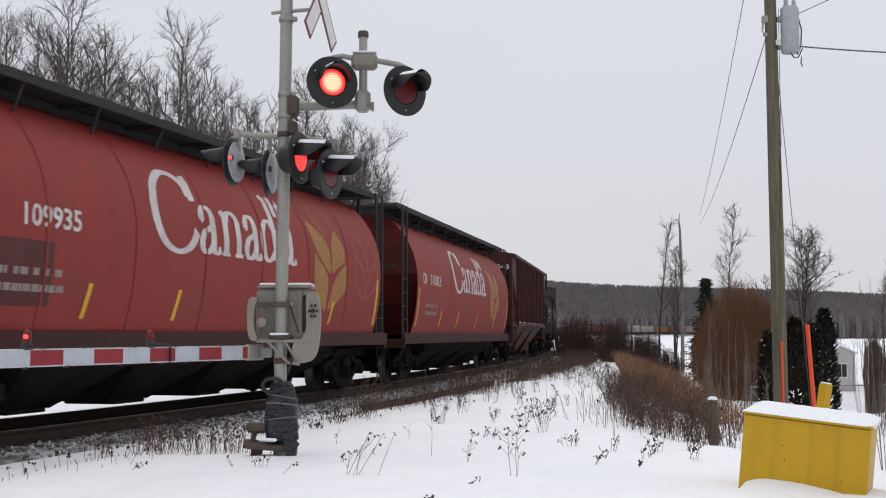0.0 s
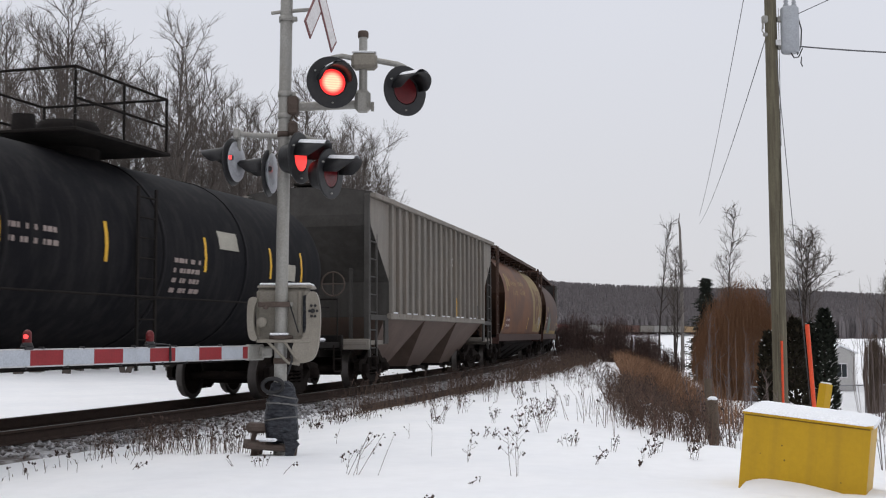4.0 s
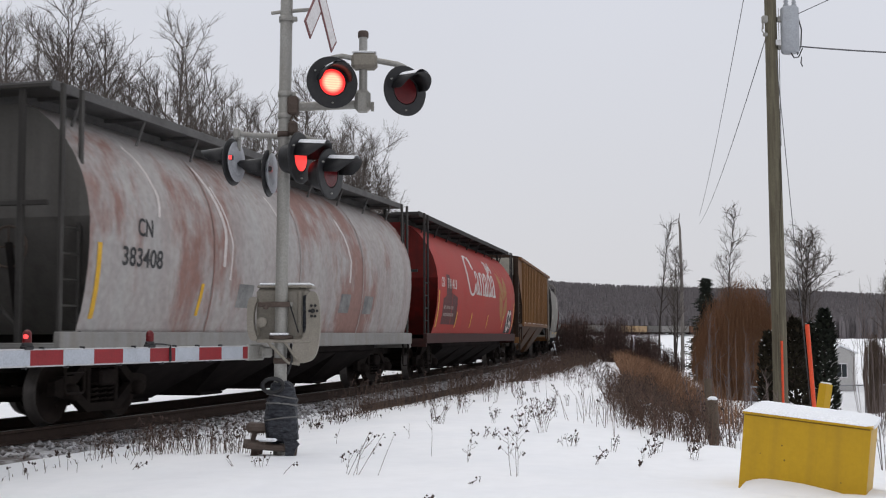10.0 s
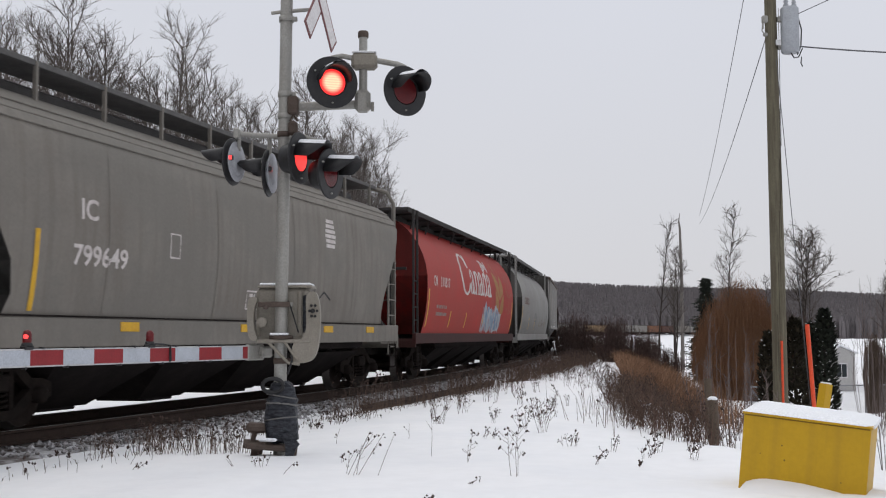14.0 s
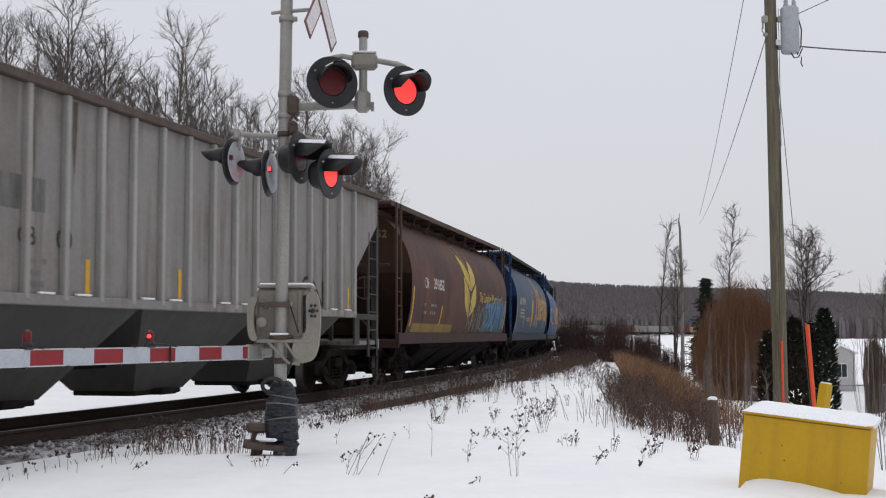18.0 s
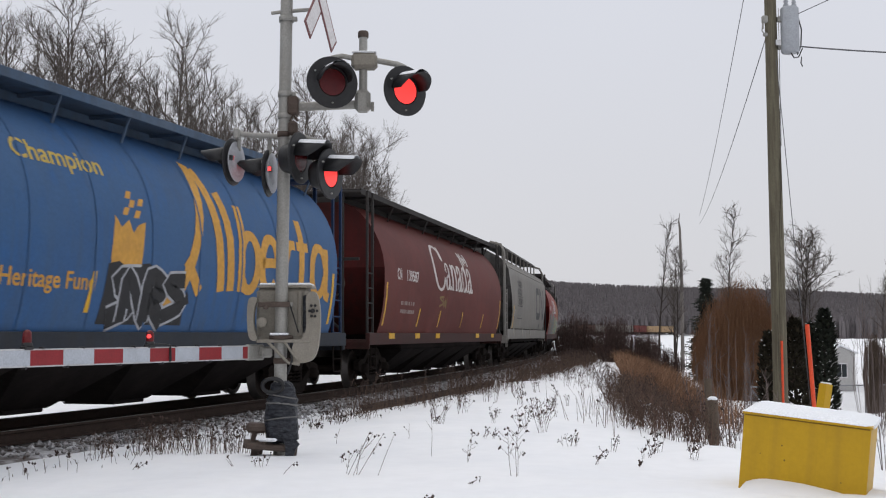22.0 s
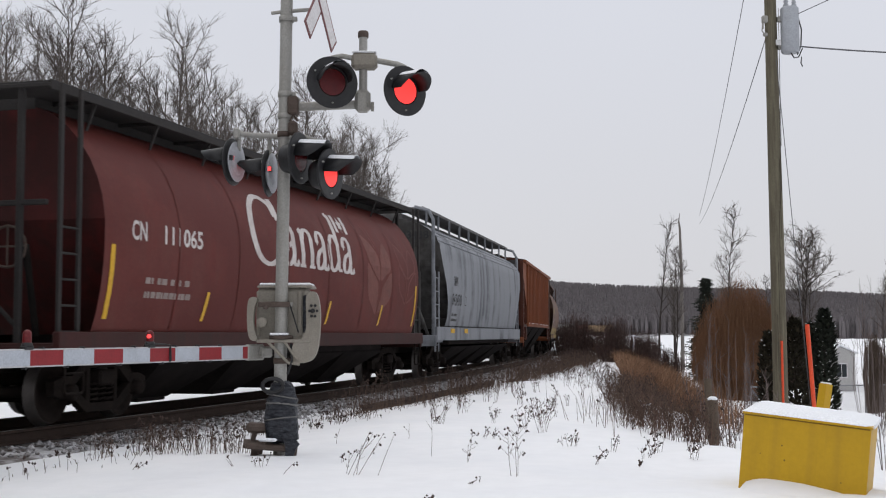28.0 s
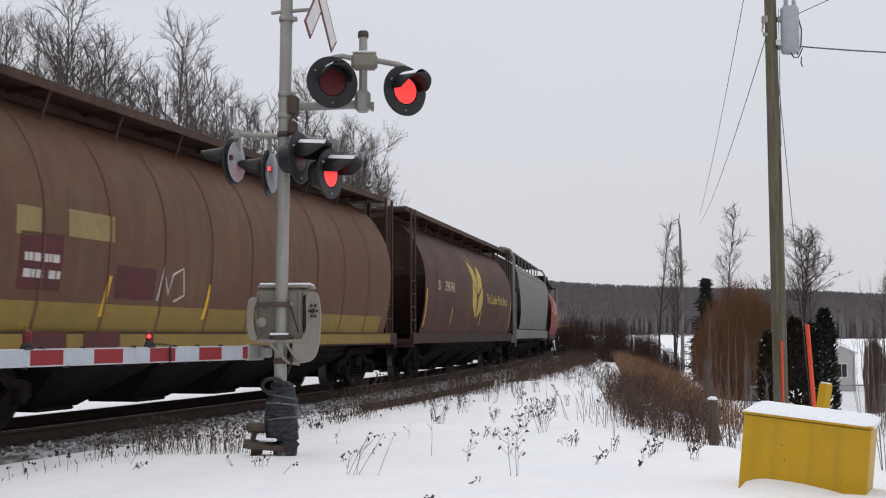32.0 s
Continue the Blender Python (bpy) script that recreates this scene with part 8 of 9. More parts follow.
for _x, _y, _h, _k in ((-17.2, 46, 14.9, 0), (-15.2, 49, 16.2, 3), (-16.0, 53, 14.2, 2), (-13.6, 52, 15.2, 1), (-12.4, 55, 16.6, 3), (-11.4, 59, 15.4, 2), (-13.6, 60, 14.6, 4),
                       (-10.6, 65, 15.4, 0), (-8.7, 70, 17.2, 3), (-10.2, 73, 15.0, 2), (-7.5, 79, 16.4, 1), (-5.8, 87, 17.0, 4), (-7.4, 90, 16.2, 2), (-5.3, 92, 16.8, 5), (-4.3, 101, 15.2, 5), (-6.7, 97, 18.3, 5),
                       (-20.0, 55, 15.0, 1), (-18.6, 60, 14.6, 4), (-16.2, 64, 15.4, 2), (-14.0, 68, 15.0, 1), (-12.6, 78, 15.6, 4), (-10.4, 84, 15.6, 2), (-8.6, 96, 15.6, 4), (-6.4, 103, 15.4, 5),
                       (-22.5, 62, 14.6, 2), (-18.2, 50, 14.0, 4), (-14.6, 57, 15.2, 0), (-11.8, 70, 15.8, 3), (-9.4, 80, 15.4, 0), (-6.2, 95, 15.6, 3), (-9.0, 62, 12.5, 4), (-16.8, 48, 12.5, 1), (-19.0, 70, 14.6, 0), (-6.6, 84, 14.2, 4)):
    tree(_x, _y, _h, _k, "tall leafless poplar with fine grey-brown twigs", (_x * 77 + _y * 31) % 360, wide=1.08 + .12 * (_k in (2, 4)))
# a second row fills the gaps between their crowns
_rng = random.Random(77)
for _i in range(34):
    _u = (_i + _rng.random()) / 34
    _y = 49 + 50 * _u
    _x = -16.8 + 10.2 * _u ** .8 - abs(_rng.gauss(0, 1.6))
    _k = (1, 3, 0, 4, 2)[_i % 5]
    tree(_x, _y, 15.6 * _rng.uniform(.80, 1.04) - 2.0 * max(0, _u - .75) * 4 * .6, _k, "leafless poplar standing behind the railway", _rng.uniform(0, 360), wide=_rng.uniform(.95, 1.25))

# slender young trees beyond the ditch
_rng = random.Random(21)
for _h, _limbs, _fork, _spread, _tw in ((9.5, 22, None, .16, 3), (9.0, 26, None, .22, 3), (8.5, 48, 2, .36, 5)):
    _t, _c = branchy(_rng, _h, .085, _limbs, _spread, _tw, .7, .34, _fork)
    TREES.append((_t.mesh("trunk", M["bark_dark"], False), _c.mesh("crown", M["twig"], False), _h))
for _x, _y, _h, _k, _w in ((12.3, 70, 9.6, 6, .9), (13.4, 70.5, 7.4, 7, .9), (14.3, 74, 7.8, 7, 1.1), (17.9, 75, 10.6, 7, 1.0), (17.5, 60, 8.8, 8, 1.15), (18.9, 63, 7.6, 7, 1.0), (20.0, 75, 6.2, 7, 1), (16.5, 72, 6.0, 6, 1),
                           (18.9, 80, 6.4, 8, .8), (21.5, 58, 5.6, 6, 1.2), (20.9, 55, 4.4, 7, 1.0), (22.6, 62, 6.0, 6, 1.2), (15.2, 80, 6.5, 7, 1.0), (24.5, 66, 6.0, 7, 1.0)):
    tree(_x, _y, _h, _k, "slender leafless young tree beyond the ditch", (_x * 91 + _y * 13) % 360, "young trees beyond the ditch", _w)


def bush(name, label, x, y, h, w, stems, seed, material, base=None, lean=0.25, depth=None, r=.008):
    """A rounded bush of thin upright stems with side twigs."""
    rng = random.Random(seed)
    mb, tw = MB(), MB()
    z = gz(x, y) if base is None else base
    for k in range(stems):
        a, q = rng.uniform(0, 2 * math.pi), rng.random() ** .6
        bx, by = math.cos(a) * q * w * .28, math.sin(a) * q * (depth or w) * .28
        hh = h * (1 - .45 * q * q) * rng.uniform(.75, 1.05)
        tx, ty = math.cos(a) * q * w * .5 + rng.uniform(-.1, .1), math.sin(a) * q * (depth or w) * .5
        p0, p1 = Vector((bx, by, -.1)), Vector((tx, ty, hh))
        mid = p0.lerp(p1, .5) + Vector((tx * .25, ty * .25, h * .06)) + Vector((rng.uniform(-.05, .05), rng.uniform(-.05, .05), 0))
        mb.tube([p0, mid, p1], [r, r * .75, r * .35], 3, False)
        for j in range(5):
            t = rng.uniform(.35, 1)
            p = (p0.lerp(mid, t * 2) if t < .5 else mid.lerp(p1, t * 2 - 1))
            e = p + Vector((rng.uniform(-.25, .25), rng.uniform(-.25, .25), rng.uniform(.15, .5))) * (h * .16 + .12)
            tw.tube([p, e], [r * .5, r * .3], 3, False)
    ob = thing(name, label, "bush", pose(x, y, z))
    part("stem_thicket", mb.mesh("stem_thicket", material, False), None, ob, "dense thin upright stems")["kind"] = "stuff"
    part("twig_haze", tw.mesh("twig_haze", material, False), None, ob, "fine side twigs")["kind"] = "stuff"
    return ob


bush("willow_bush", "dense rounded orange-brown willow bush without leaves", 11.05, 45, 4.6, 3.5, 3000, 1, M["willow"], -1.5, r=.0085)
bush("willow_bush", "orange-brown willow bush without leaves behind the pole", 12.5, 49, 4.3, 2.3, 900, 2, M["willow"], -1.5, r=.008)
bush("brown_bush", "dense dark brown leafless bush behind the cedars", 17.2, 60, 4.0, 3.4, 700, 3, M["shrub"], -1.6, r=.014)
bush("brown_bush", "dense dark brown leafless bush behind the cedars", 19.2, 62, 3.6, 2.6, 400, 4, M["shrub"], -1.6, r=.014)
for _i, (_x, _y, _h, _w, _n) in enumerate(((7.0, 60, 2.4, 1.6, 260), (8.1, 58, 2.0, 1.7, 260), (9.1, 56, 1.9, 1.6, 360), (7.4, 70, 2.7, 1.8, 240), (8.8, 66, 2.4, 1.8, 240), (8.0, 82, 2.6, 2.2, 300), (10.6, 62, 2.2, 1.6, 260), (9.6, 52, 1.5, 1.3, 260), (11.4, 78, 3.0, 2.2, 260), (10.2, 92, 3.2, 2.6, 240))):
    bush("purple_shrub", "dense purple-brown leafless shrub beside the embankment", _x, _y, _h, _w, _n, 30 + _i, M["shrub"], gz(_x, _y) - .05, r=.010)
# upright suckers in front of the willow
for _i, (_x, _y, _h, _w, _n) in enumerate(((4.2, 17.9, 1.5, 1.1, 8), (4.55, 19.2, 1.7, 1.4, 8), (4.9, 20.6, 1.9, 1.6, 9), (5.4, 22.5, 2.3, 1.9, 10), (5.95, 26.5, 2.5, 2.2, 12), (12.4, 27.0, 1.9, 1.3, 22), (11.0, 25.0, 1.5, 1.0, 18), (7.8, 21.5, 1.7, .9, 16), (11.75, 33, 5.1, 1.1, 9), (11.35, 32.5, 3.6, .8, 6), (12.25, 34.5, 4.7, .9, 7), (11.2, 30.5, 2.6, 1.0, 8))):
    bush("sapling_clump", "clump of thin bare saplings in the ditch", _x, _y, _h, _w, _n, 60 + _i, M["sapling"], None, r=.009)


def evergreen(name, label, x, y, h, w, seed, material, column=True, base=None, snow=True):
    """Cedar column or spruce: many small foliage sprays round a stem."""
    rng = random.Random(seed)
    ob = thing(name, label, "tree", pose(x, y, gz(x, y) if base is None else base))
    part("trunk", MB().tube([(0, 0, -.2), (0, 0, h * .95)], [.07, .015], 7).mesh("trunk", M["bark_dark"]), None, ob)
    mb, sn = MB(), MB()
    n = int(1300 * h / 2.6)
    for k in range(n):
        t = rng.random() ** .85
        if column:
            r = w / 2 * (min(1, 5 * (1 - t)) ** .6) * (1 - .35 * t) * (.72 + .28 * min(1, t * 8))
        else:
            tier = .62 + .38 * math.sin(t * 34)
            r = w / 2 * (1 - t) ** .8 * tier + .03
        a = rng.uniform(0, 2 * math.pi)
        q = rng.uniform(.55, 1.05) if column else rng.uniform(.12, 1.1) * (1 + .25 * math.sin(3 * a + t * 17))
        p = Vector((math.cos(a) * r * q, math.sin(a) * r * q, t * h))
        out = Vector((math.cos(a), math.sin(a), rng.uniform(.5, 1.6) if column else rng.uniform(-.5, .1))).normalized()
        side = out.cross(Vector((0, 0, 1))).normalized()
        L, W = rng.uniform(.10, .24) * (1 if column else 1.7), rng.uniform(.035, .07) * (1 if column else 1.3)
        nrm = side.cross(out)
        vs = [p, p + out * L * .5 + side * W, p + out * L, p + out * L * .5 - side * W, p + out * L * .45 + nrm * W * .5]
        mb.add(vs, [(0, 1, 4), (1, 2, 4), (2, 3, 4), (3, 0, 4)])
        if snow and rng.random() < .022:
            c = p + out * L * .6 + Vector((0, 0, .02))
            s = rng.uniform(.015, .04)
            sn.add([c + Vector((s, 0, 0)), c + Vector((0, s, 0)), c + Vector((-s, 0, 0)), c + Vector((0, -s, 0)), c + Vector((0, 0, s * .8))], [(0, 1, 4), (1, 2, 4), (2, 3, 4), (3, 0, 4)], True)
    part("crown", mb.mesh("crown", material, False), None, ob, "dense dark green foliage sprays")
    if snow:
        part("snow_clumps", sn.mesh("snow_clumps", M["snow_cap"], False), None, ob, "small clumps of snow on the foliage")


evergreen("cedar_tree", "dark brownish-green columnar cedar dusted with snow", 9.70, 33.5, 3.05, .88, 1, M["cedar_brown"], base=-1.5)
evergreen("cedar_tree", "dark brownish-green columnar cedar dusted with snow", 8.86, 33, 2.65, .62, 2, M["cedar_brown"], base=-1.45)
evergreen("cedar_tree", "tall dark columnar cedar dusted with snow", 11.30, 36, 3.35, .78, 3, M["cedar"], base=-1.5)
evergreen("cedar_tree", "dark columnar cedar dusted with snow", 11.02, 36.4, 2.95, .46, 4, M["cedar"], base=-1.5)
evergreen("spruce_tree", "narrow dark spruce with snow on its branches", 14.1, 65, 5.9, 2.9, 5, M["spruce"], False, -1.7)
evergreen("spruce_tree", "small dark spruce with snow on its branches", 13.1, 62, 3.3, 2.0, 6, M["spruce"], False, -1.7)
for _x, _y, _h in ((13.75, 39, 2.6), (14.3, 40, 2.3)):
    _o = thing("wrapped_shrub", "brown column of a leafless columnar shrub", "shrub", pose(_x, _y, -1.5), "columnar shrubs by the fence")
    _r = random.Random(int(_h * 100))
    _mb = MB()
    for _k in range(170):
        _a, _q = _r.uniform(0, 6.28), _r.random() ** .5
        _mb.tube([(math.cos(_a) * _q * .12, math.sin(_a) * _q * .12, -.1), (math.cos(_a) * _q * .3, math.sin(_a) * _q * .3, _h * .5), (math.cos(_a) * _q * .22, math.sin(_a) * _q * .22, _h * _r.uniform(.8, 1.05))], [.014, .011, .005], 3, False)
    part("stem_thicket", _mb.mesh("stem_thicket", M["burlap"], False), None, _o)["kind"] = "stuff"


# ---- dry grass and weeds ----
def blades(name, label, spots, material, hmin, hmax, seed, r=.004, bend=.25, heads=None):
    rng = random.Random(seed)
    vs, fs = [], []
    zs = ground_z([p[0] for p in spots], [p[1] for p in spots])
    hv, hf = [], []
    for (x, y), z in zip(spots, zs):
        h = rng.uniform(hmin, hmax)
        a, b = rng.uniform(0, 6.28), rng.random() * bend * h
        p0, p1, p2 = Vector((x, y, z - .03)), Vector((x + math.cos(a) * b * .35, y + math.sin(a) * b * .35, z + h * .6)), Vector((x + math.cos(a) * b, y + math.sin(a) * b, z + h))
        sx = Vector((math.cos(a + 1.9), math.sin(a + 1.9), 0)) * r
        sy = Vector((math.cos(a + 3.9), math.sin(a + 3.9), 0)) * r
        k = len(vs)
        vs += [p0 + sx, p0 + sy, p0 - sx - sy, p1 + sx * .8, p1 + sy * .8, p1 - (sx + sy) * .8, p2]
        fs += [(k, k + 1, k + 4, k + 3), (k + 1, k + 2, k + 5, k + 4), (k + 2, k, k + 3, k + 5), (k + 3, k + 4, k + 6), (k + 4, k + 5, k + 6), (k + 5, k + 3, k + 6)]
        if heads and rng.random() < heads:
            for j in range(rng.choice((1, 2, 3, 4))):
                c = p1.lerp(p2, rng.uniform(.3, 1.0)) + Vector((rng.uniform(-.02, .02), rng.uniform(-.02, .02), 0))
                s = rng.uniform(.008, .02)
                q = len(hv)
                hv += [c + Vector((s, 0, 0)), c + Vector((-s, 0, 0)), c + Vector((0, s, 0)), c + Vector((0, -s, 0)), c + Vector((0, 0, s * 1.3)), c + Vector((0, 0, -s))]
                hf += [(q + i, q + j2, q + k2) for i, j2, k2 in ((0, 2, 4), (2, 1, 4), (1, 3, 4), (3, 0, 4), (2, 0, 5), (1, 2, 5), (3, 1, 5), (0, 3, 5))]
    me = bpy.data.meshes.new(name)
    k = len(vs)
    me.from_pydata([tuple(v) for v in vs + hv], [], fs + [tuple(i + k for i in f) for f in hf])
    me.materials.append(material)
    me.materials.append(M["weedhead"])
    me.polygons.foreach_set("material_index", [0] * len(fs) + [1] * len(hf))
    thing(name, label, "grass" if not heads else "weeds", kind="stuff", data=me)


def plateau_edge(s):
    return float(np.interp(s, [-30, -8, -5, -4, -2.3, .6, 4.2, 12.3, 30, 43, 60], [12, 11.6, 10.4, 9.75, 8.5, 7.75, 7.2, 6.35, 5.2, 4.7, 4.6]))


_rng = random.Random(5)
_spots = []
for _k in range(20000):
    _s = 7 + 93 * _rng.random() ** 1.3
    _l = plateau_edge(_s) + .25 + abs(_rng.gauss(.8, .9))
    _p = on_track(_s, _l)
    _spots.append((_p.x, _p.y))
blades("dry_grass", "tall tan dry grass along the slope of the embankment", _spots, M["drygrass"], .30, .80, 6, .006, .9)
_spots = []
for _k in range(420):
    _t = _rng.random() ** .8
    _s = -4.2 + 6.4 * _t + _rng.gauss(0, .3)
    if math.sin(_s * 4.1) + math.sin(_s * 2.3 + 1) < .5 - 1.5 * _t + 1.2 * _rng.random() - .6:
        continue
    _l = plateau_edge(_s) + (.1 + abs(_rng.gauss(0, .6)) * (.5 + .7 * _t) if _k % 6 else -abs(_rng.gauss(.05, .4)))
    _p = on_track(_s, _l)
    _spots.append((_p.x, _p.y))
blades("edge_weeds", "dense red-brown dead weeds along the ditch edge", _spots, M["weed_red"], .15, .70, 8, .0034, .7, .15)
_spots = []
for _k in range(320):
    _s = 3 + 14 * _rng.random()
    _p = on_track(_s, plateau_edge(_s) + .2 + abs(_rng.gauss(0, .5)))
    _spots.append((_p.x, _p.y))
blades("edge_weeds", "brown dead weeds among the grass of the slope", _spots, M["weed_red"], .25, .6, 18, .004, .7, .12)
# short growth along the ballast edge, thicker round the bend
_spots = []
for _k in range(800):
    _s = -9 + 62 * _rng.random() ** 1.15 + _rng.gauss(0, .15)
    _l = _rng.gauss(3.3, .35) - .014 * max(_s, 0)
    if math.sin(_s * 1.7) + math.sin(_s * .63 + 1) < -.3 + 1.2 * _rng.random():
        continue
    _p = on_track(_s, max(_l, 2.95 if _s < 30 else 2.2))
    _spots.append((_p.x, _p.y))
blades("trackside_weeds", "thin brown dead weeds along the ballast edge", _spots, M["weed"], .04, .22, 9, .003, 1.3, .5)
_spots = []
for _k in range(4600):
    _s = 1 + 44 * _rng.random() ** .8
    if math.sin(_s * 1.9 + 2) + math.sin(_s * .8) < -.4 + (1.4 - _s * .06) * _rng.random():
        continue
    _l = 2.95 + abs(_rng.gauss(0, .25 + .012 * _s))
    _p = on_track(_s + _rng.gauss(0, .4), min(_l, plateau_edge(_s)))
    _spots.append((_p.x, _p.y))
blades("trackside_weeds", "dark brown dead weeds thickening along the curve", _spots, M["weed"], .15, .75, 19, .0042, .55, .65)
# thin upright stems left of the signal
_spots = []
for _k in range(95):
    _u = _rng.choice((_rng.uniform(0, .58), _rng.uniform(.62, 1.0) if _k % 2 else _rng.uniform(.1, .5)))
    _spots.append((-3.75 + 1.45 * _u + _rng.gauss(0, .04), 14.8 - .8 * min(_u * 1.6, 1) + _rng.gauss(0, .16)))
blades("trackside_weeds", "upright thin brown weed stems near the signal", _spots, M["weed"], .16, .44, 39, .003, .45, .6)
# litter where stones and stubble show through the thin snow
_spots = []
for _k in range(900):
    _s = -12 + 34 * _rng.random()
    _p = on_track(_s, 2.85 + abs(_rng.gauss(0, .4)))
    if _p.x > -3.0 or _k % 4 == 0:
        _spots.append((_p.x, _p.y))
blades("stubble", "short dead stubble showing through the thin snow", _spots, M["weed"], .01, .06, 29, .005, 2.2)


def weed_mesh(seed, stems, h, lean=0.0, fan=.25, branch=3, head=.013):
    """Dead stalks with side twigs and dark seed heads; lean is the slant towards +x."""
    rng = random.Random(seed)
    mb = MB()
    for k in range(stems):
        hh = h * rng.uniform(.6, 1.05) if stems > 1 else h
        p0 = Vector((rng.uniform(-.012, .012) * stems, rng.uniform(-.012, .012) * stems, -.05))
        p2 = p0 + Vector((hh * (lean + rng.uniform(-fan, fan)), hh * rng.uniform(-fan, fan), hh))
        p1 = p0.lerp(p2, .5) + Vector((rng.uniform(-.05, .05) * h - lean * .06 * h, 0, h * .03))
        mb.tube([p0, p1, p2], [.0032, .0026, .0016], 4, False)
        tips = [p2]
        for j in range(branch):
            p = p1.lerp(p2, rng.uniform(-.3, .9))
            e = p + Vector((rng.uniform(-.22, .22) * h + lean * .1 * h, rng.uniform(-.15, .15) * h, rng.uniform(.08, .28) * h))
            mb.tube([p, e], [.0020, .0013], 3, False)
            tips.append(e)
        for e in tips:
            for q in range(rng.choice((0, 1, 2, 3)) if head else 0):
                c = e + Vector((rng.uniform(-.02, .02), rng.uniform(-.02, .02), rng.uniform(-.03, .01)))
                s = rng.uniform(.4, 1.0) * head
                mb.add([c + Vector(v) * s for v in ((1, 0, 0), (-1, 0, 0), (0, 1, 0), (0, -1, 0), (0, 0, 1.2), (0, 0, -1))], [(0, 2, 4), (2, 1, 4), (1, 3, 4), (3, 0, 4), (2, 0, 5), (1, 2, 5), (3, 1, 5), (0, 3, 5)], False, 1)
    return mb.mesh("dead_weed", [M["weed"], M["weedhead"]], False)


# x, y, height, stems, slant, spread, side twigs
for _k, (_x, _y, _h, _n, _ln, _f, _b) in enumerate((
        (-.85, 11.02, .42, 5, .45, .16, 2), (-.60, 11.04, .42, 1, .42, .02, 0), (-.14, 12.95, .47, 1, .02, .03, 3), (.22, 12.48, .35, 2, .1, .06, 5), (.64, 11.03, .54, 3, .02, .12, 6),
        (.15, 10.53, .13, 2, 1.3, .3, 1), (-.11, 9.58, .07, 3, 0, .3, 2), (1.24, 15.7, .55, 6, 0, .3, 7), (3.71, 29.8, .70, 26, .1, .3, 4), (1.44, 13.87, .21, 6, 0, .35, 3), (1.51, 12.15, .22, 3, .4, .2, 4),
        (1.85, 13.47, .23, 4, .1, .2, 2), (1.42, 22.8, .43, 7, .05, .25, 4), (1.0, 23.2, .54, 4, .1, .2, 4), (-.42, 14.9, .25, 1, 0, .02, 1), (.48, 14.8, .19, 3, .4, .2, 3), (.6, 14.64, .17, 2, .1, .15, 3),
        (.3, 20.2, .47, 7, 0, .3, 4), (-.06, 18.0, .17, 3, 0, .3, 3), (-1.28, 14.45, .24, 1, .3, .1, 1), (-1.01, 12.28, .13, 2, .1, .2, 1), (-1.17, 19.4, .36, 14, 0, .35, 4), (-.53, 26.7, .44, 22, 0, .45, 4),
        (-2.0, 11.72, .16, 2, -.7, .2, 0), (-1.46, 10.98, .16, 1, .9, .05, 0), (-3.0, 11.7, .11, 3, .8, .4, 1), (-1.78, 11.7, .19, 5, .1, .4, 2), (-1.82, 17.5, .16, 9, 0, .5, 3), (-1.38, 19.6, .18, 10, 0, .5, 3),
        (-1.6, 18.4, .20, 10, 0, .5, 3), (1.1, 16.4, .35, 5, 0, .35, 5), (1.4, 17.4, .40, 5, .1, .35, 5), (.75, 17.8, .30, 4, 0, .3, 4), (-4.1, 14.84, .28, 6, 0, .2, 2), (2.1, 12.7, .2, 4, .2, .3, 3), (2.3, 13.2, .28, 5, 0, .25, 3),
        (1.95, 12.1, .12, 3, .3, .4, 2), (2.55, 12.6, .22, 5, .1, .3, 3), (2.75, 13.3, .3, 7, 0, .3, 3))):
    single("dead_weed", weed_mesh(200 + _k, _n, _h, _ln, _f, _b), None, "brown dead weed stalks with seed heads in the snow" if _n > 1 else "single thin dead weed stalk in the snow", "weed", pose(_x, _y, gz(_x, _y)), "dead weeds in the snow")
WEEDS = [weed_mesh(100 + _k, (1, 2, 3, 4, 5, 7)[_k % 6], (.28, .42, .34, .5, .38, .46)[_k % 6], .1 * (_k % 3), .25, (2, 4, 3)[_k % 3]) for _k in range(12)]
_n = 0
for _k in range(800):
    _s, _u = -2 + 36 * _rng.random() ** .8, _rng.random()
    _p = on_track(_s, 3.3 + (plateau_edge(_s) - 3.5) * _u ** 1.6)
    if _p.y < 15.5 or (_p.y < 19 and _rng.random() < .6) or _n >= 150:
        continue
    _n += 1
    single("dead_weed", WEEDS[(_k * 5) % 12], None, "brown dead weed stalks with seed heads in the snow", "weed", pose(_p.x, _p.y, gz(_p.x, _p.y), 0, 0, (_k * 67) % 360), "dead weeds in the snow")


# bushy dead weeds crowding the ditch edge, and fanned tufts beside the signal
TUFTS = [weed_mesh(300 + _k, (7, 9, 6, 8)[_k % 4], (.50, .62, .42, .56)[_k % 4], (.05, -.08, .12)[_k % 3], .42, 8, .0075) for _k in range(8)]
_r2 = random.Random(91)
for _k in range(80):
    _s = -4.0 + 12.0 * _r2.random() ** .9
    _p = on_track(_s, plateau_edge(_s) - .12 + abs(_r2.gauss(0, .55)))
    single("dead_weed", TUFTS[_k % 8], None, "bushy red-brown dead weeds at the ditch edge", "weed", pose(_p.x, _p.y, gz(_p.x, _p.y) - .02, 0, 0, _r2.uniform(0, 360)), "dead weeds in the snow")
FANS = [weed_mesh(400 + _k, (9, 7, 11)[_k % 3], (.40, .34, .44)[_k % 3], (.12, -.1, .0)[_k % 3], .42, 2, .010) for _k in range(6)]
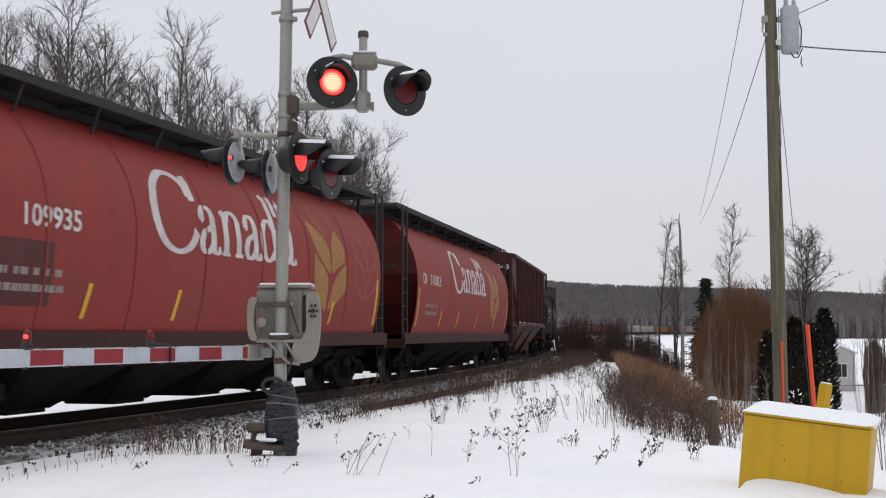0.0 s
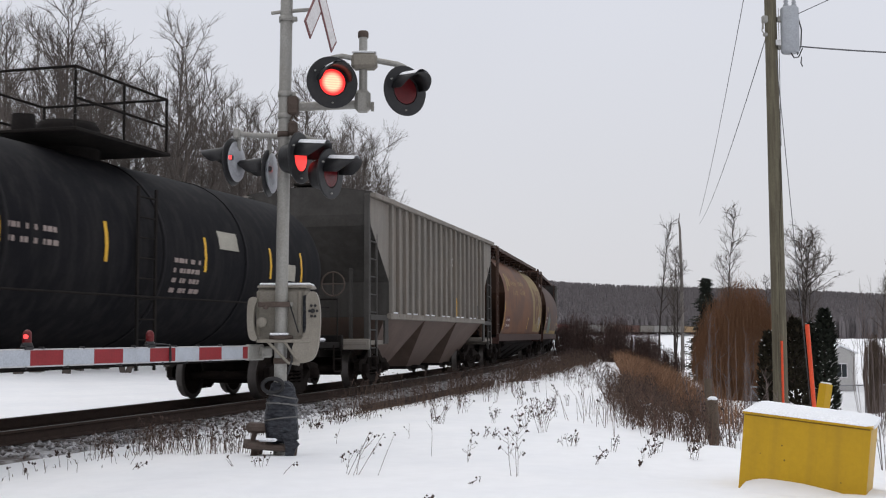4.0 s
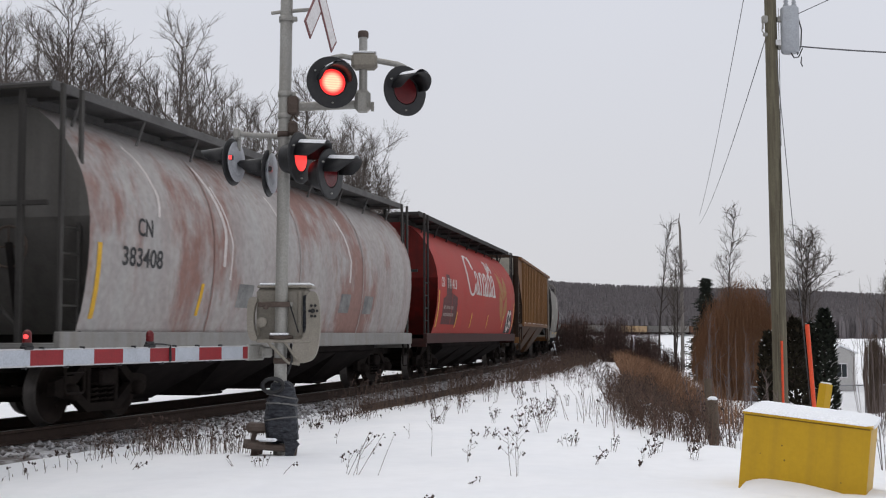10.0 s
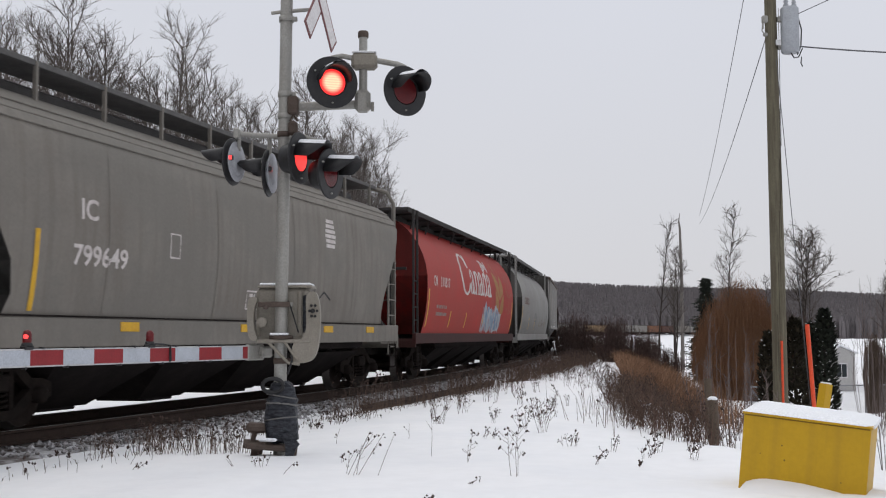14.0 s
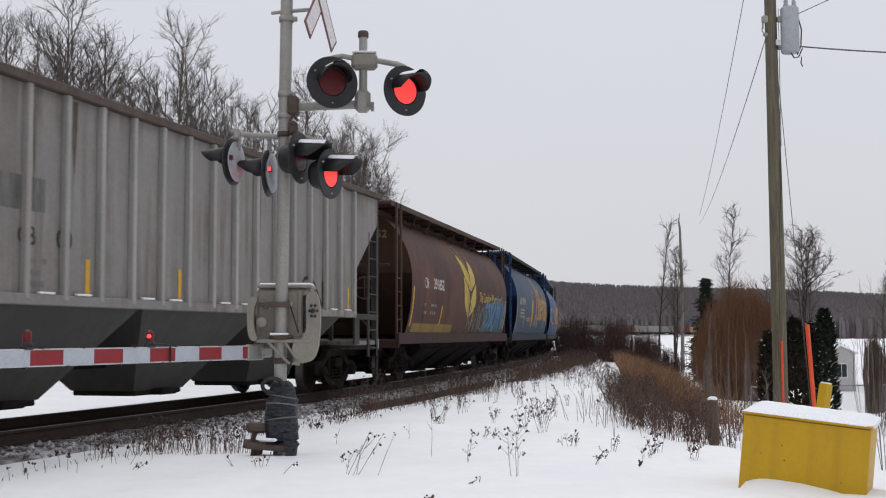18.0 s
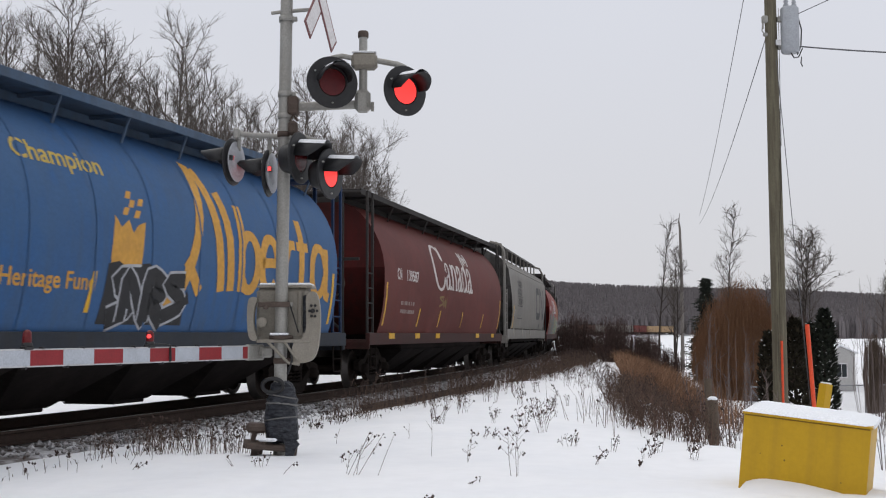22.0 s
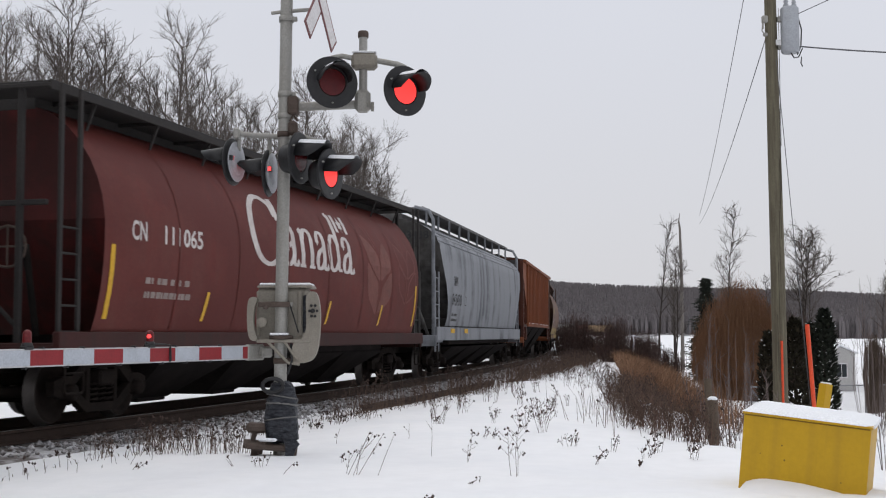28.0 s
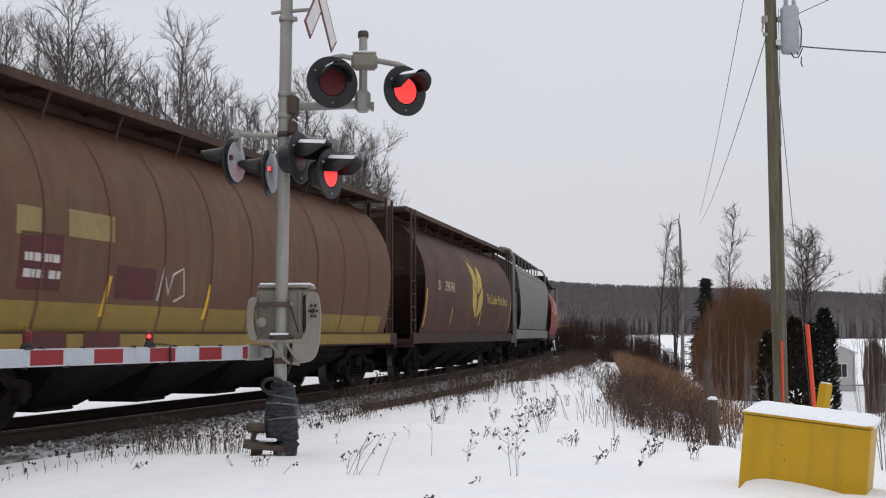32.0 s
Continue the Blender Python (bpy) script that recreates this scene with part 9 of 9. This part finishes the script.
for _k, (_x, _y) in enumerate(((-3.92, 13.75), (-3.74, 13.6), (-3.34, 13.65), (-3.16, 13.5), (-3.02, 13.6), (-2.82, 13.45), (-2.62, 13.55), (-2.44, 13.4), (-2.26, 13.5), (-2.90, 13.8), (-2.36, 13.7))):
    single("dead_weed", FANS[_k % 6], None, "fanned tuft of thin brown dead stems", "weed", pose(_x, _y, gz(_x, _y) - .01, 0, 0, _k * 73), "dead weeds in the snow")


# ---- yard beyond the ditch ----
def shed():
    ob = thing("garden_shed", "small pale grey shed with snowy gable roof", "shed", pose(17.98, 55, -1.55, 0, 0, -8))
    w, d, e, a = 1.25, 2.0, 1.88, 2.18
    part("wall", MB().add([(-w / 2, 0, -.3), (w / 2, 0, -.3), (w / 2, 0, e), (0, 0, a), (-w / 2, 0, e), (-w / 2, d, -.3), (w / 2, d, -.3), (w / 2, d, e), (0, d, a), (-w / 2, d, e)], [(0, 1, 2, 3, 4), (9, 8, 7, 6, 5), (0, 5, 6, 1), (1, 6, 7, 2), (4, 9, 5, 0)]).mesh("wall", M["siding"]), None, ob)
    for k in range(9):
        part("siding_board", MB().box((0, -.012, -.1 + .2 * k), (w, .02, .185), .004).mesh("siding_board", M["siding"]), None, ob)
    for sg in (-1, 1):
        ln = math.hypot(w / 2 + .15, a - e + .08)
        part("roof_slope", MB().box((0, 0, 0), (ln, d + .3, .07), .01).mesh("roof_slope", M["snow_cap"]), None, ob, "roof slope under snow", pose(sg * (w / 4 + .06), d / 2, (e + a) / 2 + .03, 0, sg * math.degrees(math.atan2(a - e, w / 2)), 0))
    wn_ = part("window", MB().box((.02, -.03, 1.1), (.52, .04, .66), .006).mesh("window", M["trimwhite"]), None, ob, "white-framed window")
    for x in (-.095, .135):
        part("pane", MB().box((x, -.053, 1.1), (.21, .01, .58), .002).mesh("pane", M["glass_dark"]), None, wn_, "dark window pane")


shed()


def low_barn():
    ob = thing("low_barn", "low pale grey barn with snow on its roof", "barn", pose(21.2, 130, -2.2, 0, 0, -14))
    w, d, e, a = 3.6, 4.0, 1.7, 2.35
    part("wall", MB().add([(-w / 2, 0, -.4), (w / 2, 0, -.4), (w / 2, 0, e), (-w / 2, 0, e), (-w / 2, d, -.4), (w / 2, d, -.4), (w / 2, d, e), (-w / 2, d, e), (-w / 2, d / 2, a), (w / 2, d / 2, a)],
         [(0, 1, 2, 3), (7, 6, 5, 4), (0, 3, 8, 7, 4), (1, 5, 6, 9, 2)]).mesh("wall", M["siding"]), None, ob)
    for sg in (0, 1):
        part("roof_slope", MB().box((0, 0, 0), (w + .3, math.hypot(d / 2, a - e) + .2, .12), .02).mesh("roof_slope", M["snow_cap"]), None, ob, "roof slope under snow", pose(0, d * (.25 + .5 * sg), (e + a) / 2 + .05, math.degrees(math.atan2(a - e, d / 2)) * (1 - 2 * sg)))
    part("door", MB().box((.5, -.03, .6), (.9, .05, 1.7), .01).mesh("door", M["trimwhite"]), None, ob, "white barn door")


low_barn()


def mesh_fence():
    ob = thing("wire_fence", "chain-link fence with thin steel posts round the yard", "fence", pose(0, 0, 0))
    a, b = Vector((9.6, 38.0, -1.5)), Vector((21.5, 41.5, -1.5))
    n = 6
    for k in range(n + 1):
        p = a.lerp(b, k / n)
        part("post", MB().tube([(p.x, p.y, -1.7), (p.x, p.y, -.42)], .028, 8).mesh("post", M["fence"]), None, ob)
    part("top_rail", MB().tube([(a.x, a.y, -.45), (b.x, b.y, -.45)], .02, 6).mesh("top_rail", M["fence"]), None, ob)
    mb = MB()
    m = 150
    for k in range(m):
        for sg in (-1, 1):
            p, q = a.lerp(b, k / m), a.lerp(b, min(max((k + sg * 12) / m, 0), 1))
            mb.tube([(p.x, p.y, -1.55), (q.x, q.y, -.47)], .003, 3, False)
    part("wire_mesh", mb.mesh("wire_mesh", M["fence"], False), None, ob, "diagonal wire mesh")


mesh_fence()


# ---- far woods ----
def far_woods():
    rng = random.Random(4)
    pts = []
    for k in range(30000):
        y = 880 + 640 * rng.random()
        x = y * rng.uniform(-.12, .46)
        pts.append((x, y))
    for k in range(900):
        y = rng.uniform(700, 860)
        x = y * rng.uniform(.30, .46)
        pts.append((x, y))
    zs = ground_z([p[0] for p in pts], [p[1] for p in pts])
    for kind, frac, name, label in ((M["farwood"], 0, "far_woods", "bare woods covering the distant hills, haze painted into their grey-brown"), (M["farconifer"], 1, "far_conifers", "conifers scattered in the distant woods, paled by painted haze")):
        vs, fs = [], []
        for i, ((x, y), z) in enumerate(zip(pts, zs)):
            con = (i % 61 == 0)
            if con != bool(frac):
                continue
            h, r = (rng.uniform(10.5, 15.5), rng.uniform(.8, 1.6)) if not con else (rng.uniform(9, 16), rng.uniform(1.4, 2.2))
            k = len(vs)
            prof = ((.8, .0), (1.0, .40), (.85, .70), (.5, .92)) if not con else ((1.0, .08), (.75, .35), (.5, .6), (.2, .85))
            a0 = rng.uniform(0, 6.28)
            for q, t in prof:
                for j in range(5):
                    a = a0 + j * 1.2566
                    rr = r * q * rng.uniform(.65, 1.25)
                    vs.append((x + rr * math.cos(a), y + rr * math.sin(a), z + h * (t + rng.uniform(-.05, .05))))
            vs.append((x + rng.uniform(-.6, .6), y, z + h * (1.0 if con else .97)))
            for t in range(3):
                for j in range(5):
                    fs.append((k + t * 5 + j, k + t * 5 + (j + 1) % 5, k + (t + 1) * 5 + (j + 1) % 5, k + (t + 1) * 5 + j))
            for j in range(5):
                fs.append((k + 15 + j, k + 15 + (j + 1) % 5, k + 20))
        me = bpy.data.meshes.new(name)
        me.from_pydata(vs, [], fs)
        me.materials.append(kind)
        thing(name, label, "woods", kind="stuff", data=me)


far_woods()


def motions():
    """The train rolls along its track; the wheels turn; the crossing lamps flash in turn."""
    for k, car in enumerate(CARS):
        mid, half = (BOUNDS[k] + BOUNDS[k + 1]) / 2, LEN[k] / 2 - 1.75
        walk(car, [(t, car_pose(mid - gone(t), half)) for t in range(33)])
    for w, x, spin in WHEELS:
        k = spin - 1
        mid = (BOUNDS[k] + BOUNDS[k + 1]) / 2
        t0 = max(0.0, float(np.interp(mid - 26, GONE, T_AX)) - 0.0)
        t1 = min(32.0, float(np.interp(mid + 20, GONE, T_AX)))
        f0, f1 = int(t0 * FPS), int(t1 * FPS)
        rows = [] if f0 == 0 else [(0.0, pose(x, 0, .45))]
        for f in range(f0, f1 + 1):
            turn = -(gone(f / FPS) - gone(f0 / FPS)) / .45
            rows.append((f / FPS, Matrix.Translation((x, 0, .45)) @ Matrix.Rotation(turn, 4, "Y")))
        if f1 < 32 * FPS:
            rows.append((32.0, rows[-1][1]))
        walk(w, rows)
    for rotor, m, phase in ROTORS:
        # phase 0 glows first; each change turns the insert half round
        side, rows, a = phase, [], 0.0 if phase == 0 else 180.0
        rows.append((0.0, m @ pose(0, 0, 0, 0, 0, a)))
        for k in range(65):
            t = 0.15 + 0.4960 * k - (0.06 if k > 36 else 0) + (0.05 if k == 34 else 0) - (0.05 if k == 36 else 0)
            rows.append((t - 0.05, m @ pose(0, 0, 0, 0, 0, a)))
            rows.append((t - 0.017, m @ pose(0, 0, 0, 0, 0, a + 60)))
            rows.append((t + 0.017, m @ pose(0, 0, 0, 0, 0, a + 120)))
            a += 180.0
            rows.append((t + 0.05, m @ pose(0, 0, 0, 0, 0, a)))
        rows.append((32.0, m @ pose(0, 0, 0, 0, 0, a)))
        walk(rotor, rows)


motions()
